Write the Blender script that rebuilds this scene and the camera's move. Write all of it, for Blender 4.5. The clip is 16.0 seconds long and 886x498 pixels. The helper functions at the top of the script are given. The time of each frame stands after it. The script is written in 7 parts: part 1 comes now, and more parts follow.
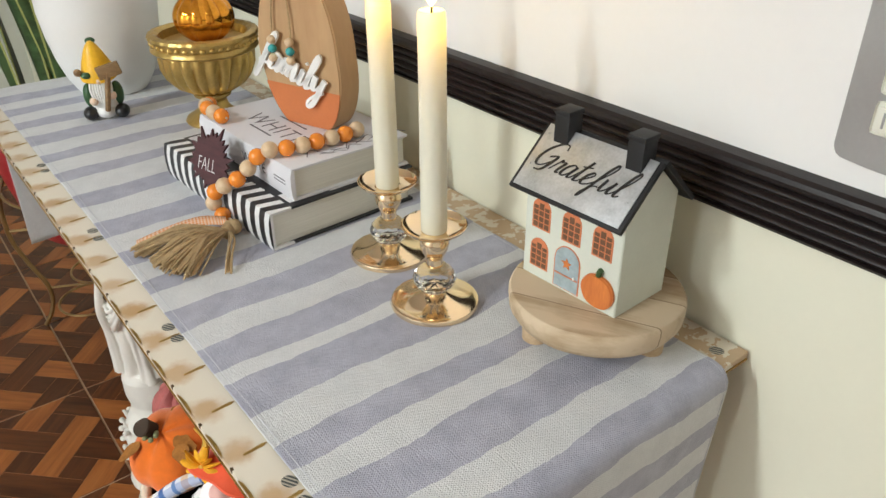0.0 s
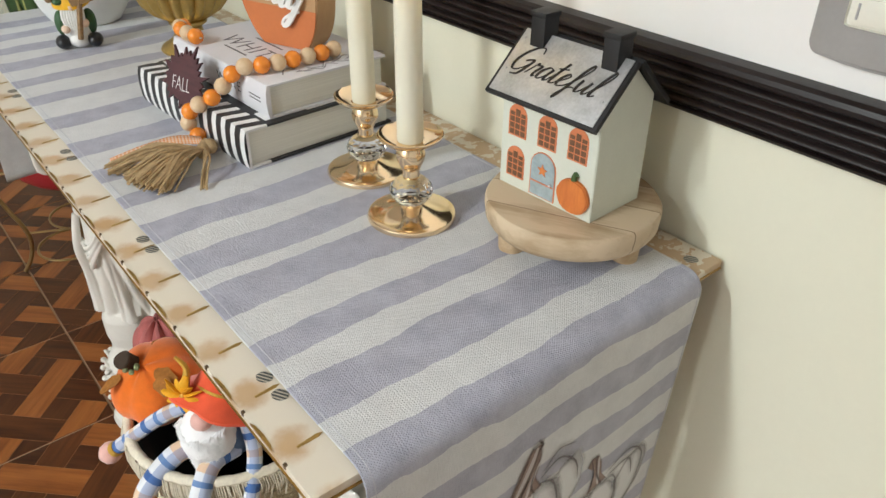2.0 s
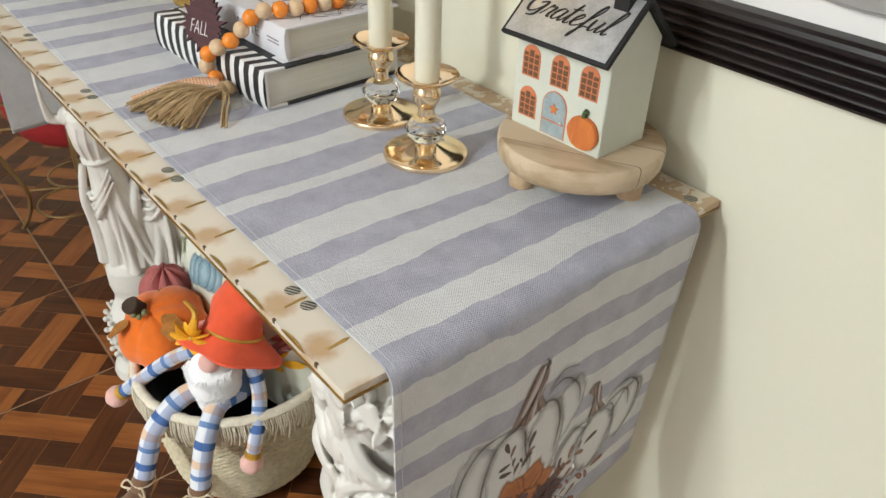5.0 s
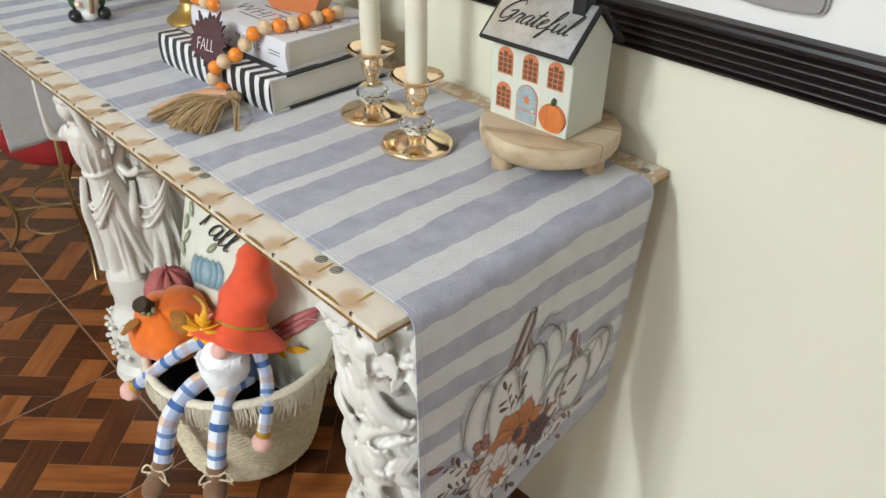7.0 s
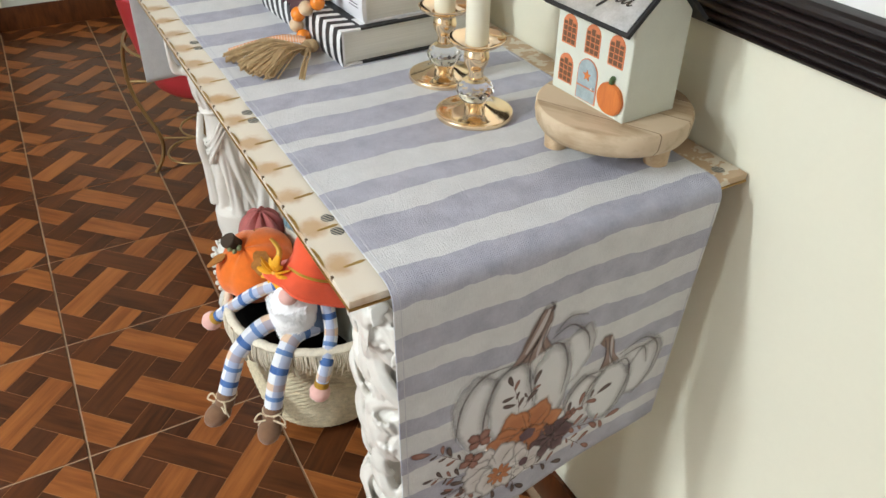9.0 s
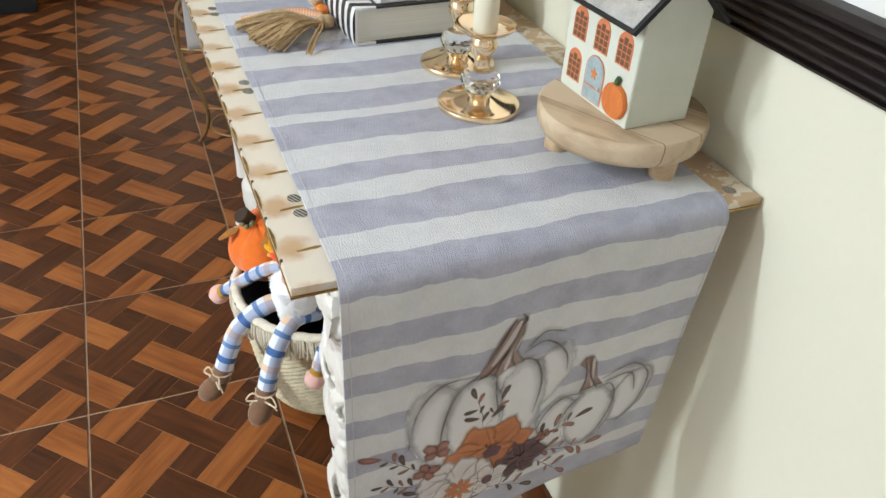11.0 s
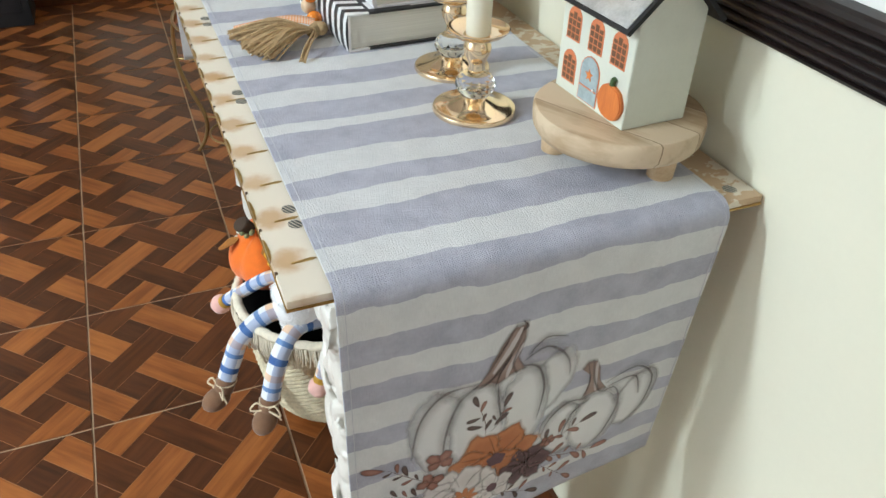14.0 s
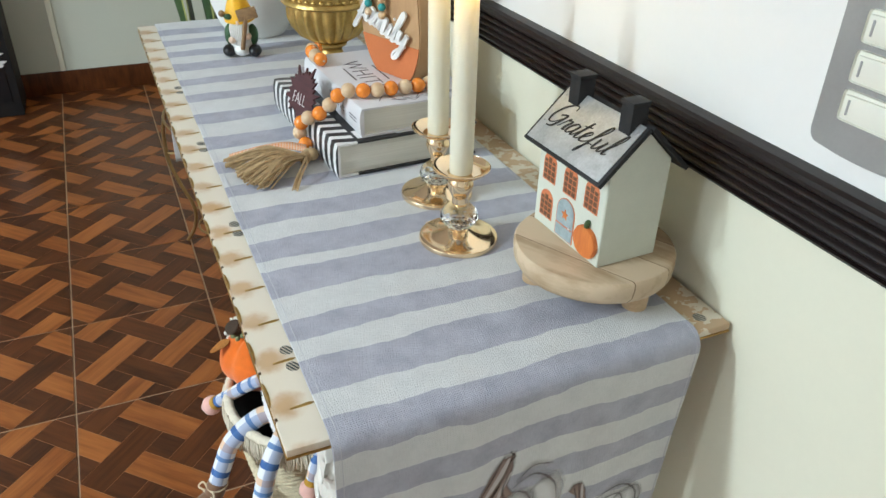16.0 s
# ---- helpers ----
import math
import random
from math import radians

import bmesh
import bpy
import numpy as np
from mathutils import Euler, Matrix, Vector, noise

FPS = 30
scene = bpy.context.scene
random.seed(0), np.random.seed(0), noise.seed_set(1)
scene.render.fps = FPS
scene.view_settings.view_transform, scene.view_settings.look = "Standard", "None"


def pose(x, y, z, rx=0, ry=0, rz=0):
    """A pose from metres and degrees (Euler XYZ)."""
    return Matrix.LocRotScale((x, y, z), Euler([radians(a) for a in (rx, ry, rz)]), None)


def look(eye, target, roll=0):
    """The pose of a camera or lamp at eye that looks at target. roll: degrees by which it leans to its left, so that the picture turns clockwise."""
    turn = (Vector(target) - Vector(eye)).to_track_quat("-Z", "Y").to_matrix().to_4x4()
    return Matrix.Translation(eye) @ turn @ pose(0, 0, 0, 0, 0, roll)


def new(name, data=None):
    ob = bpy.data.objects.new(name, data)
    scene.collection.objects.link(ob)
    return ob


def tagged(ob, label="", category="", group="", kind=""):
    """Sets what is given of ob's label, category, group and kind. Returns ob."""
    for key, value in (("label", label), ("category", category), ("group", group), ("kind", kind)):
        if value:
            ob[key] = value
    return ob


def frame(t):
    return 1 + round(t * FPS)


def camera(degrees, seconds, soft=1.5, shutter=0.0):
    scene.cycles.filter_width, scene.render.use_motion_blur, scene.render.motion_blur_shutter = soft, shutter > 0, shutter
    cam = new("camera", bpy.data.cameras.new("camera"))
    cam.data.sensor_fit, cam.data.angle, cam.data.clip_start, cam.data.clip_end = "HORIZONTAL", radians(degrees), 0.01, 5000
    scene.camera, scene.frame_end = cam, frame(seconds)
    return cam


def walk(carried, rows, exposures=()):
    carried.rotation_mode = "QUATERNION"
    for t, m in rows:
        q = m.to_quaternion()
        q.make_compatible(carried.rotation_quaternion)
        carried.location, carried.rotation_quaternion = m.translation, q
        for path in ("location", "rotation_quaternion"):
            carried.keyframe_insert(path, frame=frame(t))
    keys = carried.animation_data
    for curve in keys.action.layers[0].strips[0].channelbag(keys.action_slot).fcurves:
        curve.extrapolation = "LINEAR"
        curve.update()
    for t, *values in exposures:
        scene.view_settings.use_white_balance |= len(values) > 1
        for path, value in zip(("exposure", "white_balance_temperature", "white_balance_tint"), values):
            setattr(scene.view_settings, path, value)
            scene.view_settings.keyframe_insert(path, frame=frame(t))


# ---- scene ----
cam = camera(60.5, 16.0)
PATH = [
    (0, (-0.121, -0.258, 1.196), (0.938, 1.111, 0.192), -0.2),
    (0.5, (-0.122, -0.266, 1.179), (0.933, 1.089, 0.153), 0.2),
    (1, (-0.117, -0.272, 1.165), (0.938, 1.058, 0.107), 0.1),
    (1.5, (-0.125, -0.277, 1.159), (0.928, 1.052, 0.099), 0.3),
    (2, (-0.129, -0.282, 1.154), (0.928, 1.024, 0.069), 0.4),
    (2.5, (-0.133, -0.285, 1.153), (0.915, 1.023, 0.061), 0.1),
    (3, (-0.133, -0.283, 1.142), (0.908, 1.01, 0.027), 0.8),
    (3.5, (-0.131, -0.281, 1.134), (0.908, 1.007, 0.01), 1.0),
    (4, (-0.138, -0.288, 1.13), (0.879, 1.011, -0.002), 1.2),
    (4.5, (-0.149, -0.299, 1.135), (0.886, 0.992, 0.011), 1.3),
    (4.7, (-0.16, -0.302, 1.133), (0.889, 0.977, 0.008), 1.8),
    (6.8, (-0.3, -0.37, 1.171), (0.855, 0.822, 0.056), 0.8),
    (7, (-0.286, -0.375, 1.172), (0.865, 0.831, 0.068), 0.9),
    (7.5, (-0.233, -0.377, 1.175), (0.802, 0.931, 0.072), 2.5),
    (8, (-0.194, -0.378, 1.165), (0.748, 0.971, 0.028), 2.1),
    (8.5, (-0.176, -0.392, 1.152), (0.704, 0.973, -0.016), 1.4),
    (9, (-0.153, -0.42, 1.15), (0.636, 0.996, -0.021), 0.8),
    (9.2, (-0.137, -0.424, 1.149), (0.61, 1.026, -0.008), 1.6),
    (11.3, (-0.068, -0.418, 1.113), (0.573, 1.057, -0.076), 3.5),
    (11.5, (-0.067, -0.418, 1.104), (0.558, 1.058, -0.093), 2.8),
    (12, (-0.06, -0.418, 1.091), (0.562, 1.039, -0.13), 2.1),
    (12.5, (-0.052, -0.412, 1.078), (0.537, 1.023, -0.185), 1.5),
    (13, (-0.05, -0.405, 1.072), (0.532, 1.02, -0.204), 2.2),
    (13.5, (-0.056, -0.412, 1.089), (0.526, 1.044, -0.152), 2.4),
    (14, (-0.061, -0.412, 1.125), (0.581, 1.07, -0.055), 2.1),
    (14.5, (-0.06, -0.412, 1.148), (0.611, 1.087, 0.007), 1.8),
    (15, (-0.065, -0.413, 1.166), (0.631, 1.1, 0.058), 2.6),
    (15.5, (-0.07, -0.411, 1.185), (0.644, 1.121, 0.116), 2.4),
    (16, (-0.065, -0.408, 1.202), (0.647, 1.143, 0.159), 1.7),
]
EXPOSURES = [(0, -0.26, 6120, 10.5), (4.7, -0.24, 6120, 10.5), (7, -0.21, 5920, 10), (9, -0.08, 5950, 10.5), (11.5, 0.03, 5750, 9), (13, 0.14, 5750, 8.5), (14, 0.0, 5650, 6.5), (16, -0.13, 5580, 5)]
walk(cam, [(t, look(eye, target, roll)) for t, eye, target, roll in PATH], EXPOSURES)

# ---- light ----
world = bpy.data.worlds.new("room_air")
world.use_nodes = True
world.node_tree.nodes["Background"].inputs[0].default_value = (0.9, 0.95, 1.0, 1)
world.node_tree.nodes["Background"].inputs[1].default_value = 0.05
scene.world = world
scene.view_settings.exposure = 0.0


def disc_lamp(name, at, size, watts, colour):
    data = bpy.data.lights.new(name, "AREA")
    data.shape, data.size, data.energy, data.color = "DISK", size, watts, colour
    ob = new(name, data)
    ob.matrix_world = Matrix.Translation(at)
    return ob


disc_lamp("ceiling_or_fill_light", (-2.3, 0.45, 2.48), 0.20, 56, (0.955, 1.0, 0.955))
disc_lamp("ceiling_or_fill_light", (-3.0, 0.30, 2.10), 0.16, 74, (0.955, 1.0, 0.955))
# no real lamp: fill added to lift the wall's shadow beside the hanging cloth
disc_lamp("ceiling_or_fill_light", (-2.6, -0.45, 2.42), 0.30, 28, (0.955, 1.0, 0.955))

# ---- materials ----


class Graph:
    """Small wrapper round a material's nodes."""

    def __init__(self, name):
        self.m = bpy.data.materials.new(name)
        self.m.use_nodes = True
        self.n = self.m.node_tree.nodes
        self.l = self.m.node_tree.links
        self.b = self.n["Principled BSDF"]

    def node(self, kind, **values):
        nd = self.n.new(kind)
        for key, value in values.items():
            nd.inputs[key].default_value = value
        return nd

    def join(self, a, b):
        self.l.new(a, b)

    def coords(self, which="Object", scale=(1, 1, 1)):
        tc = self.n.new("ShaderNodeTexCoord")
        mp = self.n.new("ShaderNodeMapping")
        mp.inputs["Scale"].default_value = scale
        self.join(tc.outputs[which], mp.inputs["Vector"])
        return mp.outputs["Vector"]

    def noise(self, vec, scale, detail=3.0, rough=0.55):
        nd = self.node("ShaderNodeTexNoise", Scale=scale, Detail=detail, Roughness=rough)
        self.join(vec, nd.inputs["Vector"])
        return nd.outputs["Fac"]

    def math(self, op, a, b=0.0, c=0.0):
        nd = self.n.new("ShaderNodeMath")
        nd.operation = op
        for i, v in enumerate((a, b, c)):
            if isinstance(v, (int, float)):
                nd.inputs[i].default_value = v
            else:
                self.join(v, nd.inputs[i])
        return nd.outputs[0]

    def ramp(self, fac, stops, constant=False):
        nd = self.n.new("ShaderNodeValToRGB")
        if constant:
            nd.color_ramp.interpolation = "CONSTANT"
        el = nd.color_ramp.elements
        while len(el) > 1:
            el.remove(el[-1])
        for i, (p, c) in enumerate(stops):
            e = el[0] if i == 0 else el.new(p)
            e.position = p
            e.color = (*c, 1) if len(c) == 3 else c
        self.join(fac, nd.inputs["Fac"])
        return nd.outputs["Color"]

    def mix(self, fac, a, b, how="MIX"):
        nd = self.n.new("ShaderNodeMix")
        nd.data_type, nd.blend_type = "RGBA", how
        for sock, v in ((nd.inputs["Factor"], fac), (nd.inputs[6], a), (nd.inputs[7], b)):
            if isinstance(v, (int, float)):
                sock.default_value = v
            elif isinstance(v, tuple):
                sock.default_value = (*v, 1)
            else:
                self.join(v, sock)
        return nd.outputs[2]

    def bump(self, height, strength, distance=0.001):
        nd = self.node("ShaderNodeBump", Strength=strength, Distance=distance)
        self.join(height, nd.inputs["Height"])
        self.join(nd.outputs["Normal"], self.b.inputs["Normal"])

    def done(self, colour=None, rough=0.5, metal=0.0):
        if colour is not None:
            if isinstance(colour, tuple):
                self.b.inputs["Base Color"].default_value = (*colour, 1)
            else:
                self.join(colour, self.b.inputs["Base Color"])
        if isinstance(rough, (int, float)):
            self.b.inputs["Roughness"].default_value = rough
        else:
            self.join(rough, self.b.inputs["Roughness"])
        self.b.inputs["Metallic"].default_value = metal
        return self.m


def shade(c, k):
    return tuple(min(1.0, v * k) for v in c)


def plain(name, c, rough=0.5, metal=0.0, var=0.12, scale=25.0, fine=250.0, bump=0.15, depth=0.0005, stretch=(1, 1, 1), sheen=0.0):
    """A surface with broad and fine variation of tone and a fine relief."""
    g = Graph(name)
    v = g.coords("Object", stretch)
    broad, small = g.noise(v, scale), g.noise(v, fine, 2.0)
    tone = g.math("ADD", g.math("MULTIPLY", broad, 0.65), g.math("MULTIPLY", small, 0.35))
    col = g.ramp(tone, [(0.25, shade(c, 1 - var)), (0.75, shade(c, 1 + var))])
    g.bump(g.math("ADD", small, g.math("MULTIPLY", broad, 0.6)), bump, depth)
    g.b.inputs["Sheen Weight"].default_value = sheen
    r = g.math("ADD", rough - 0.06, g.math("MULTIPLY", broad, 0.12))
    return g.done(col, r, metal)


def wood(name, light, dark, rough=0.55, rings=60.0, along=(1, 1, 1), bump=0.15):
    g = Graph(name)
    v = g.coords("Object", along)
    a, b = g.noise(v, rings, 4.0, 0.6), g.noise(v, rings * 6, 2.0)
    tone = g.math("ADD", g.math("MULTIPLY", a, 0.75), g.math("MULTIPLY", b, 0.25))
    g.bump(tone, bump, 0.0004)
    return g.done(g.ramp(tone, [(0.3, dark), (0.68, light)]), rough)


def glow(name, c, strength):
    g = Graph(name)
    g.b.inputs["Emission Color"].default_value = (*c, 1)
    g.b.inputs["Emission Strength"].default_value = strength
    return g.done(c, 0.6)


def glass(name, c, rough=0.0, ior=1.5):
    g = Graph(name)
    g.b.inputs["Transmission Weight"].default_value = 1.0
    g.b.inputs["IOR"].default_value = ior
    return g.done(c, rough)


def plank(name, light, dark, along):
    """Printed timber under a glaze, tone differing from plank to plank."""
    g = Graph(name)
    info = g.n.new("ShaderNodeNewGeometry")
    obj = g.n.new("ShaderNodeObjectInfo")
    v = g.coords("Object")
    add = g.n.new("ShaderNodeVectorMath")
    add.operation = "ADD"
    comb = g.n.new("ShaderNodeCombineXYZ")
    g.join(g.math("MULTIPLY", obj.outputs["Random"], 37.0), comb.inputs[0])
    g.join(g.math("MULTIPLY", info.outputs["Random Per Island"], 53.0), comb.inputs[1])
    g.join(v, add.inputs[0])
    g.join(comb.outputs[0], add.inputs[1])
    turn = g.n.new("ShaderNodeMapping")
    turn.inputs["Rotation"].default_value = (0, 0, radians(along))
    g.join(add.outputs[0], turn.inputs["Vector"])
    mp = g.n.new("ShaderNodeMapping")
    mp.inputs["Scale"].default_value = (7, 95, 12)
    g.join(turn.outputs[0], mp.inputs["Vector"])
    grain = g.noise(mp.outputs[0], 1.0, 4.0, 0.62)
    broad = g.n.new("ShaderNodeMapping")
    broad.inputs["Scale"].default_value = (5, 26, 12)
    g.join(turn.outputs[0], broad.inputs["Vector"])
    streak = g.noise(broad.outputs[0], 1.0, 2.0)
    r1 = g.math("FRACT", g.math("ADD", g.math("MULTIPLY", info.outputs["Random Per Island"], 7.3), g.math("MULTIPLY", obj.outputs["Random"], 5.1)))
    tone = g.math("ADD", g.math("MULTIPLY", grain, 0.50), g.math("ADD", g.math("MULTIPLY", r1, 0.10), g.math("MULTIPLY", streak, 0.42)))
    col = g.ramp(tone, [(0.36, dark), (0.50, tuple((p + q) / 2 for p, q in zip(light, dark))), (0.66, light)])
    g.b.inputs["Coat Weight"].default_value = 0.10
    g.b.inputs["Specular IOR Level"].default_value = 0.3
    g.b.inputs["Coat Roughness"].default_value = 0.12
    g.bump(g.noise(v, 9.0, 2.0), 0.08, 0.002)
    return g.done(col, 0.34)


M = {}
M["wall_cream"] = plain("painted_cream_wall", (0.80, 0.78, 0.63), 0.42, var=0.02, scale=4, fine=160, bump=0.06, depth=0.001)
M["wall_white"] = plain("painted_white_wall", (0.86, 0.85, 0.83), 0.5, var=0.015, scale=5, fine=160, bump=0.05, depth=0.001)
M["wall_grey"] = plain("painted_pale_green_wall", (0.62, 0.64, 0.55), 0.5, var=0.03, scale=3, fine=120, bump=0.05, depth=0.001)
M["ceiling"] = plain("ceiling_paint", (0.85, 0.85, 0.83), 0.7, var=0.02, scale=2, fine=80, bump=0.05)
M["grout"] = plain("tile_grout", (0.42, 0.30, 0.19), 0.8, var=0.2, scale=30, fine=300, bump=0.3)
M["plank_light"] = plank("orange_brown_timber_print", (0.37, 0.130, 0.031), (0.180, 0.053, 0.012), -45)
M["plank_dark"] = plank("dark_brown_timber_print", (0.125, 0.039, 0.011), (0.041, 0.013, 0.0045), 45)
M["plank_small"] = plank("dark_timber_square_print", (0.105, 0.034, 0.011), (0.040, 0.013, 0.005), -45)
M["print_line"] = plain("printed_joint", (0.30, 0.125, 0.045), 0.4, var=0.2, scale=40)
M["rail"] = wood("dark_varnished_wood", (0.017, 0.010, 0.009), (0.006, 0.004, 0.004), 0.36, 40, (6, 0.5, 6), 0.5)
M["rail"].node_tree.nodes["Principled BSDF"].inputs["Specular IOR Level"].default_value = 0.42
M["plaster"] = plain("white_painted_plaster", (0.73, 0.705, 0.645), 0.36, var=0.04, scale=14, fine=120, bump=0.2, depth=0.0012)
M["gold"] = plain("polished_rose_gold", (0.95, 0.75, 0.49), 0.11, 1.0, var=0.03, scale=20, fine=100, bump=0.02)
M["old_gold"] = plain("satin_gold_paint", (0.55, 0.38, 0.12), 0.36, 0.85, var=0.22, scale=45, fine=300, bump=0.3)
M["gold_foil"] = plain("gold_foil", (0.50, 0.33, 0.10), 0.3, 0.9, var=0.4, scale=60, fine=300, bump=0.3)
M["brown_ink"] = plain("brown_ink", (0.10, 0.06, 0.025), 0.5, var=0.3, scale=120)
M["brass_wire"] = plain("antique_brass_wire", (0.36, 0.25, 0.11), 0.3, 0.9, var=0.15, scale=40)
M["crystal"] = glass("clear_crystal", (1.0, 1.0, 1.0), 0.0, 1.36)
M["wax"] = plain("ivory_wax", (0.86, 0.84, 0.70), 0.42, var=0.02, scale=20, fine=200, bump=0.05)
wax_nodes, wax_links = M["wax"].node_tree.nodes, M["wax"].node_tree.links
wax_thin, wax_mix = wax_nodes.new("ShaderNodeBsdfTranslucent"), wax_nodes.new("ShaderNodeMixShader")
wax_thin.inputs["Color"].default_value = (0.95, 0.80, 0.42, 1)
wax_mix.inputs[0].default_value = 0.14
wax_links.new(wax_nodes["Principled BSDF"].outputs[0], wax_mix.inputs[1])
wax_links.new(wax_thin.outputs[0], wax_mix.inputs[2])
wax_links.new(wax_mix.outputs[0], wax_nodes["Material Output"].inputs["Surface"])
M["wick"] = plain("burnt_wick", (0.02, 0.018, 0.015), 0.9)
M["flame"] = glow("candle_flame", (1.0, 0.60, 0.10), 70.0)
M["house_paint"] = plain("pale_sage_white_paint", (0.64, 0.66, 0.565), 0.55, var=0.05, scale=40, fine=300, bump=0.15)
M["orange_line"] = plain("orange_brown_print", (0.62, 0.20, 0.08), 0.6, var=0.12, scale=120)
M["window_brown"] = plain("dark_brown_print", (0.16, 0.075, 0.035), 0.6, var=0.2, scale=200)
M["door_blue"] = plain("grey_blue_paint", (0.33, 0.40, 0.42), 0.55, var=0.25, scale=90)
M["pumpkin_paint"] = wood("burnt_orange_paint", (0.70, 0.22, 0.045), (0.50, 0.13, 0.03), 0.5, 30, (1, 3, 0.6))
M["green_paint"] = plain("dark_green_paint", (0.06, 0.11, 0.035), 0.5, var=0.2, scale=100)
M["tin"] = plain("galvanised_tin", (0.46, 0.47, 0.475), 0.42, 0.45, var=0.30, scale=55, fine=400, bump=0.12)
M["black_paint"] = plain("matt_black_paint", (0.008, 0.008, 0.009), 0.6, var=0.2, scale=60)
M["black_ink"] = plain("black_lettering", (0.012, 0.012, 0.013), 0.45, var=0.1)
M["switch_grey"] = plain("brushed_grey_plastic", (0.36, 0.36, 0.355), 0.32, 0.3, var=0.08, scale=20, fine=300, bump=0.05)
M["switch_white"] = plain("ivory_plastic", (0.80, 0.79, 0.70), 0.35, var=0.03)
M["paper"] = wood("book_pages", (0.80, 0.78, 0.70), (0.62, 0.60, 0.53), 0.8, 18, (0.3, 0.3, 55), 0.4)
M["cover_white"] = plain("white_book_jacket", (0.72, 0.71, 0.74), 0.38, var=0.03, scale=14)
M["cover_print"] = plain("white_printed_stripe", (0.82, 0.81, 0.80), 0.45, var=0.04, scale=60)
M["grey_print"] = plain("grey_print", (0.12, 0.105, 0.12), 0.5, var=0.4, scale=50)
M["bead_orange"] = plain("glossy_orange_bead", (0.86, 0.27, 0.03), 0.25, var=0.06)
M["bead_wood"] = wood("natural_wood_bead", (0.76, 0.58, 0.38), (0.62, 0.44, 0.26), 0.5, 90)
M["bead_teal"] = plain("teal_bead", (0.05, 0.36, 0.38), 0.35)
M["twine"] = plain("jute_twine", (0.44, 0.31, 0.16), 0.9, var=0.35, scale=120, fine=700, bump=0.6)
M["twine_pale"] = plain("pale_twine", (0.66, 0.55, 0.38), 0.9, var=0.2, scale=120, fine=700, bump=0.5)
M["leaf_tag"] = wood("burgundy_stained_wood", (0.085, 0.022, 0.026), (0.045, 0.012, 0.016), 0.6, 60, (1, 1, 4))
M["white_ink"] = plain("white_lettering", (0.85, 0.84, 0.82), 0.55, var=0.03)
M["mdf"] = wood("raw_tan_fibreboard", (0.50, 0.32, 0.16), (0.42, 0.25, 0.12), 0.65, 12, (3, 3, 0.6))
M["egg_orange"] = plain("terracotta_paint", (0.56, 0.17, 0.05), 0.6, var=0.06, scale=40)
M["riser_wood"] = wood("pale_mango_wood", (0.62, 0.46, 0.29), (0.42, 0.28, 0.15), 0.6, 14, (1.2, 7, 7))
M["amber"] = plain("amber_mercury_glass", (0.85, 0.33, 0.03), 0.07, 0.85, var=0.35, scale=60, fine=260, bump=0.1)
M["vase"] = plain("white_matt_ceramic", (0.80, 0.80, 0.78), 0.42, var=0.02, scale=10, fine=90, bump=0.2, depth=0.001)
M["gnome_yellow"] = plain("yellow_resin", (0.86, 0.48, 0.015), 0.4, var=0.15, scale=60)
M["gnome_green"] = plain("green_resin", (0.035, 0.10, 0.035), 0.4, var=0.15, scale=60)
M["gnome_white"] = plain("white_resin", (0.82, 0.81, 0.78), 0.45, var=0.05, scale=80, bump=0.4)
M["gnome_black"] = plain("black_resin", (0.015, 0.015, 0.017), 0.3)
M["gnome_brown"] = wood("brown_resin", (0.34, 0.21, 0.09), (0.20, 0.11, 0.05), 0.5, 60, (1, 1, 4))
M["gnome_skin"] = plain("cream_resin", (0.80, 0.60, 0.45), 0.5)
M["felt_orange"] = plain("orange_felt", (0.78, 0.165, 0.010), 0.95, var=0.15, scale=60, fine=900, bump=0.5, sheen=0.3)
M["felt_red"] = plain("red_orange_felt", (0.82, 0.105, 0.035), 0.95, var=0.12, scale=40, fine=900, bump=0.5, sheen=0.3)
M["felt_pink"] = plain("pink_felt", (0.80, 0.48, 0.42), 0.95, var=0.1, scale=60, fine=900, bump=0.5, sheen=0.3)
M["felt_brown"] = plain("brown_felt", (0.20, 0.105, 0.055), 0.95, var=0.2, scale=60, fine=900, bump=0.5, sheen=0.3)
M["felt_dark"] = plain("dark_brown_felt", (0.055, 0.035, 0.022), 0.95, var=0.2, scale=60, fine=900, bump=0.5)
M["felt_blue"] = plain("slate_blue_felt", (0.10, 0.16, 0.27), 0.95, var=0.15, scale=50, fine=900, bump=0.5)
M["fur"] = plain("white_fur", (0.97, 0.97, 0.98), 0.9, var=0.06, scale=60, fine=900, bump=0.4, sheen=0.3)
M["petal"] = plain("yellow_silk_petal", (0.88, 0.42, 0.01), 0.7, var=0.2, scale=80)
M["autumn_leaf"] = plain("autumn_leaf_fabric", (0.42, 0.17, 0.03), 0.8, var=0.4, scale=70)
M["ribbon_gold"] = plain("gold_ribbon", (0.62, 0.36, 0.05), 0.4, 0.4, var=0.2, scale=90)
M["burgundy"] = plain("dusty_burgundy_fabric", (0.40, 0.12, 0.11), 0.85, var=0.25, scale=50, fine=500, bump=0.4)
M["seagrass"] = plain("woven_seagrass", (0.62, 0.54, 0.37), 0.9, var=0.3, scale=90, fine=500, bump=0.8, depth=0.002)
M["fringe"] = plain("cream_cotton_fringe", (0.76, 0.69, 0.55), 0.95, var=0.15, scale=150, fine=800, bump=0.5)
M["liner"] = plain("black_bag_lining", (0.012, 0.012, 0.014), 0.8, var=0.2)
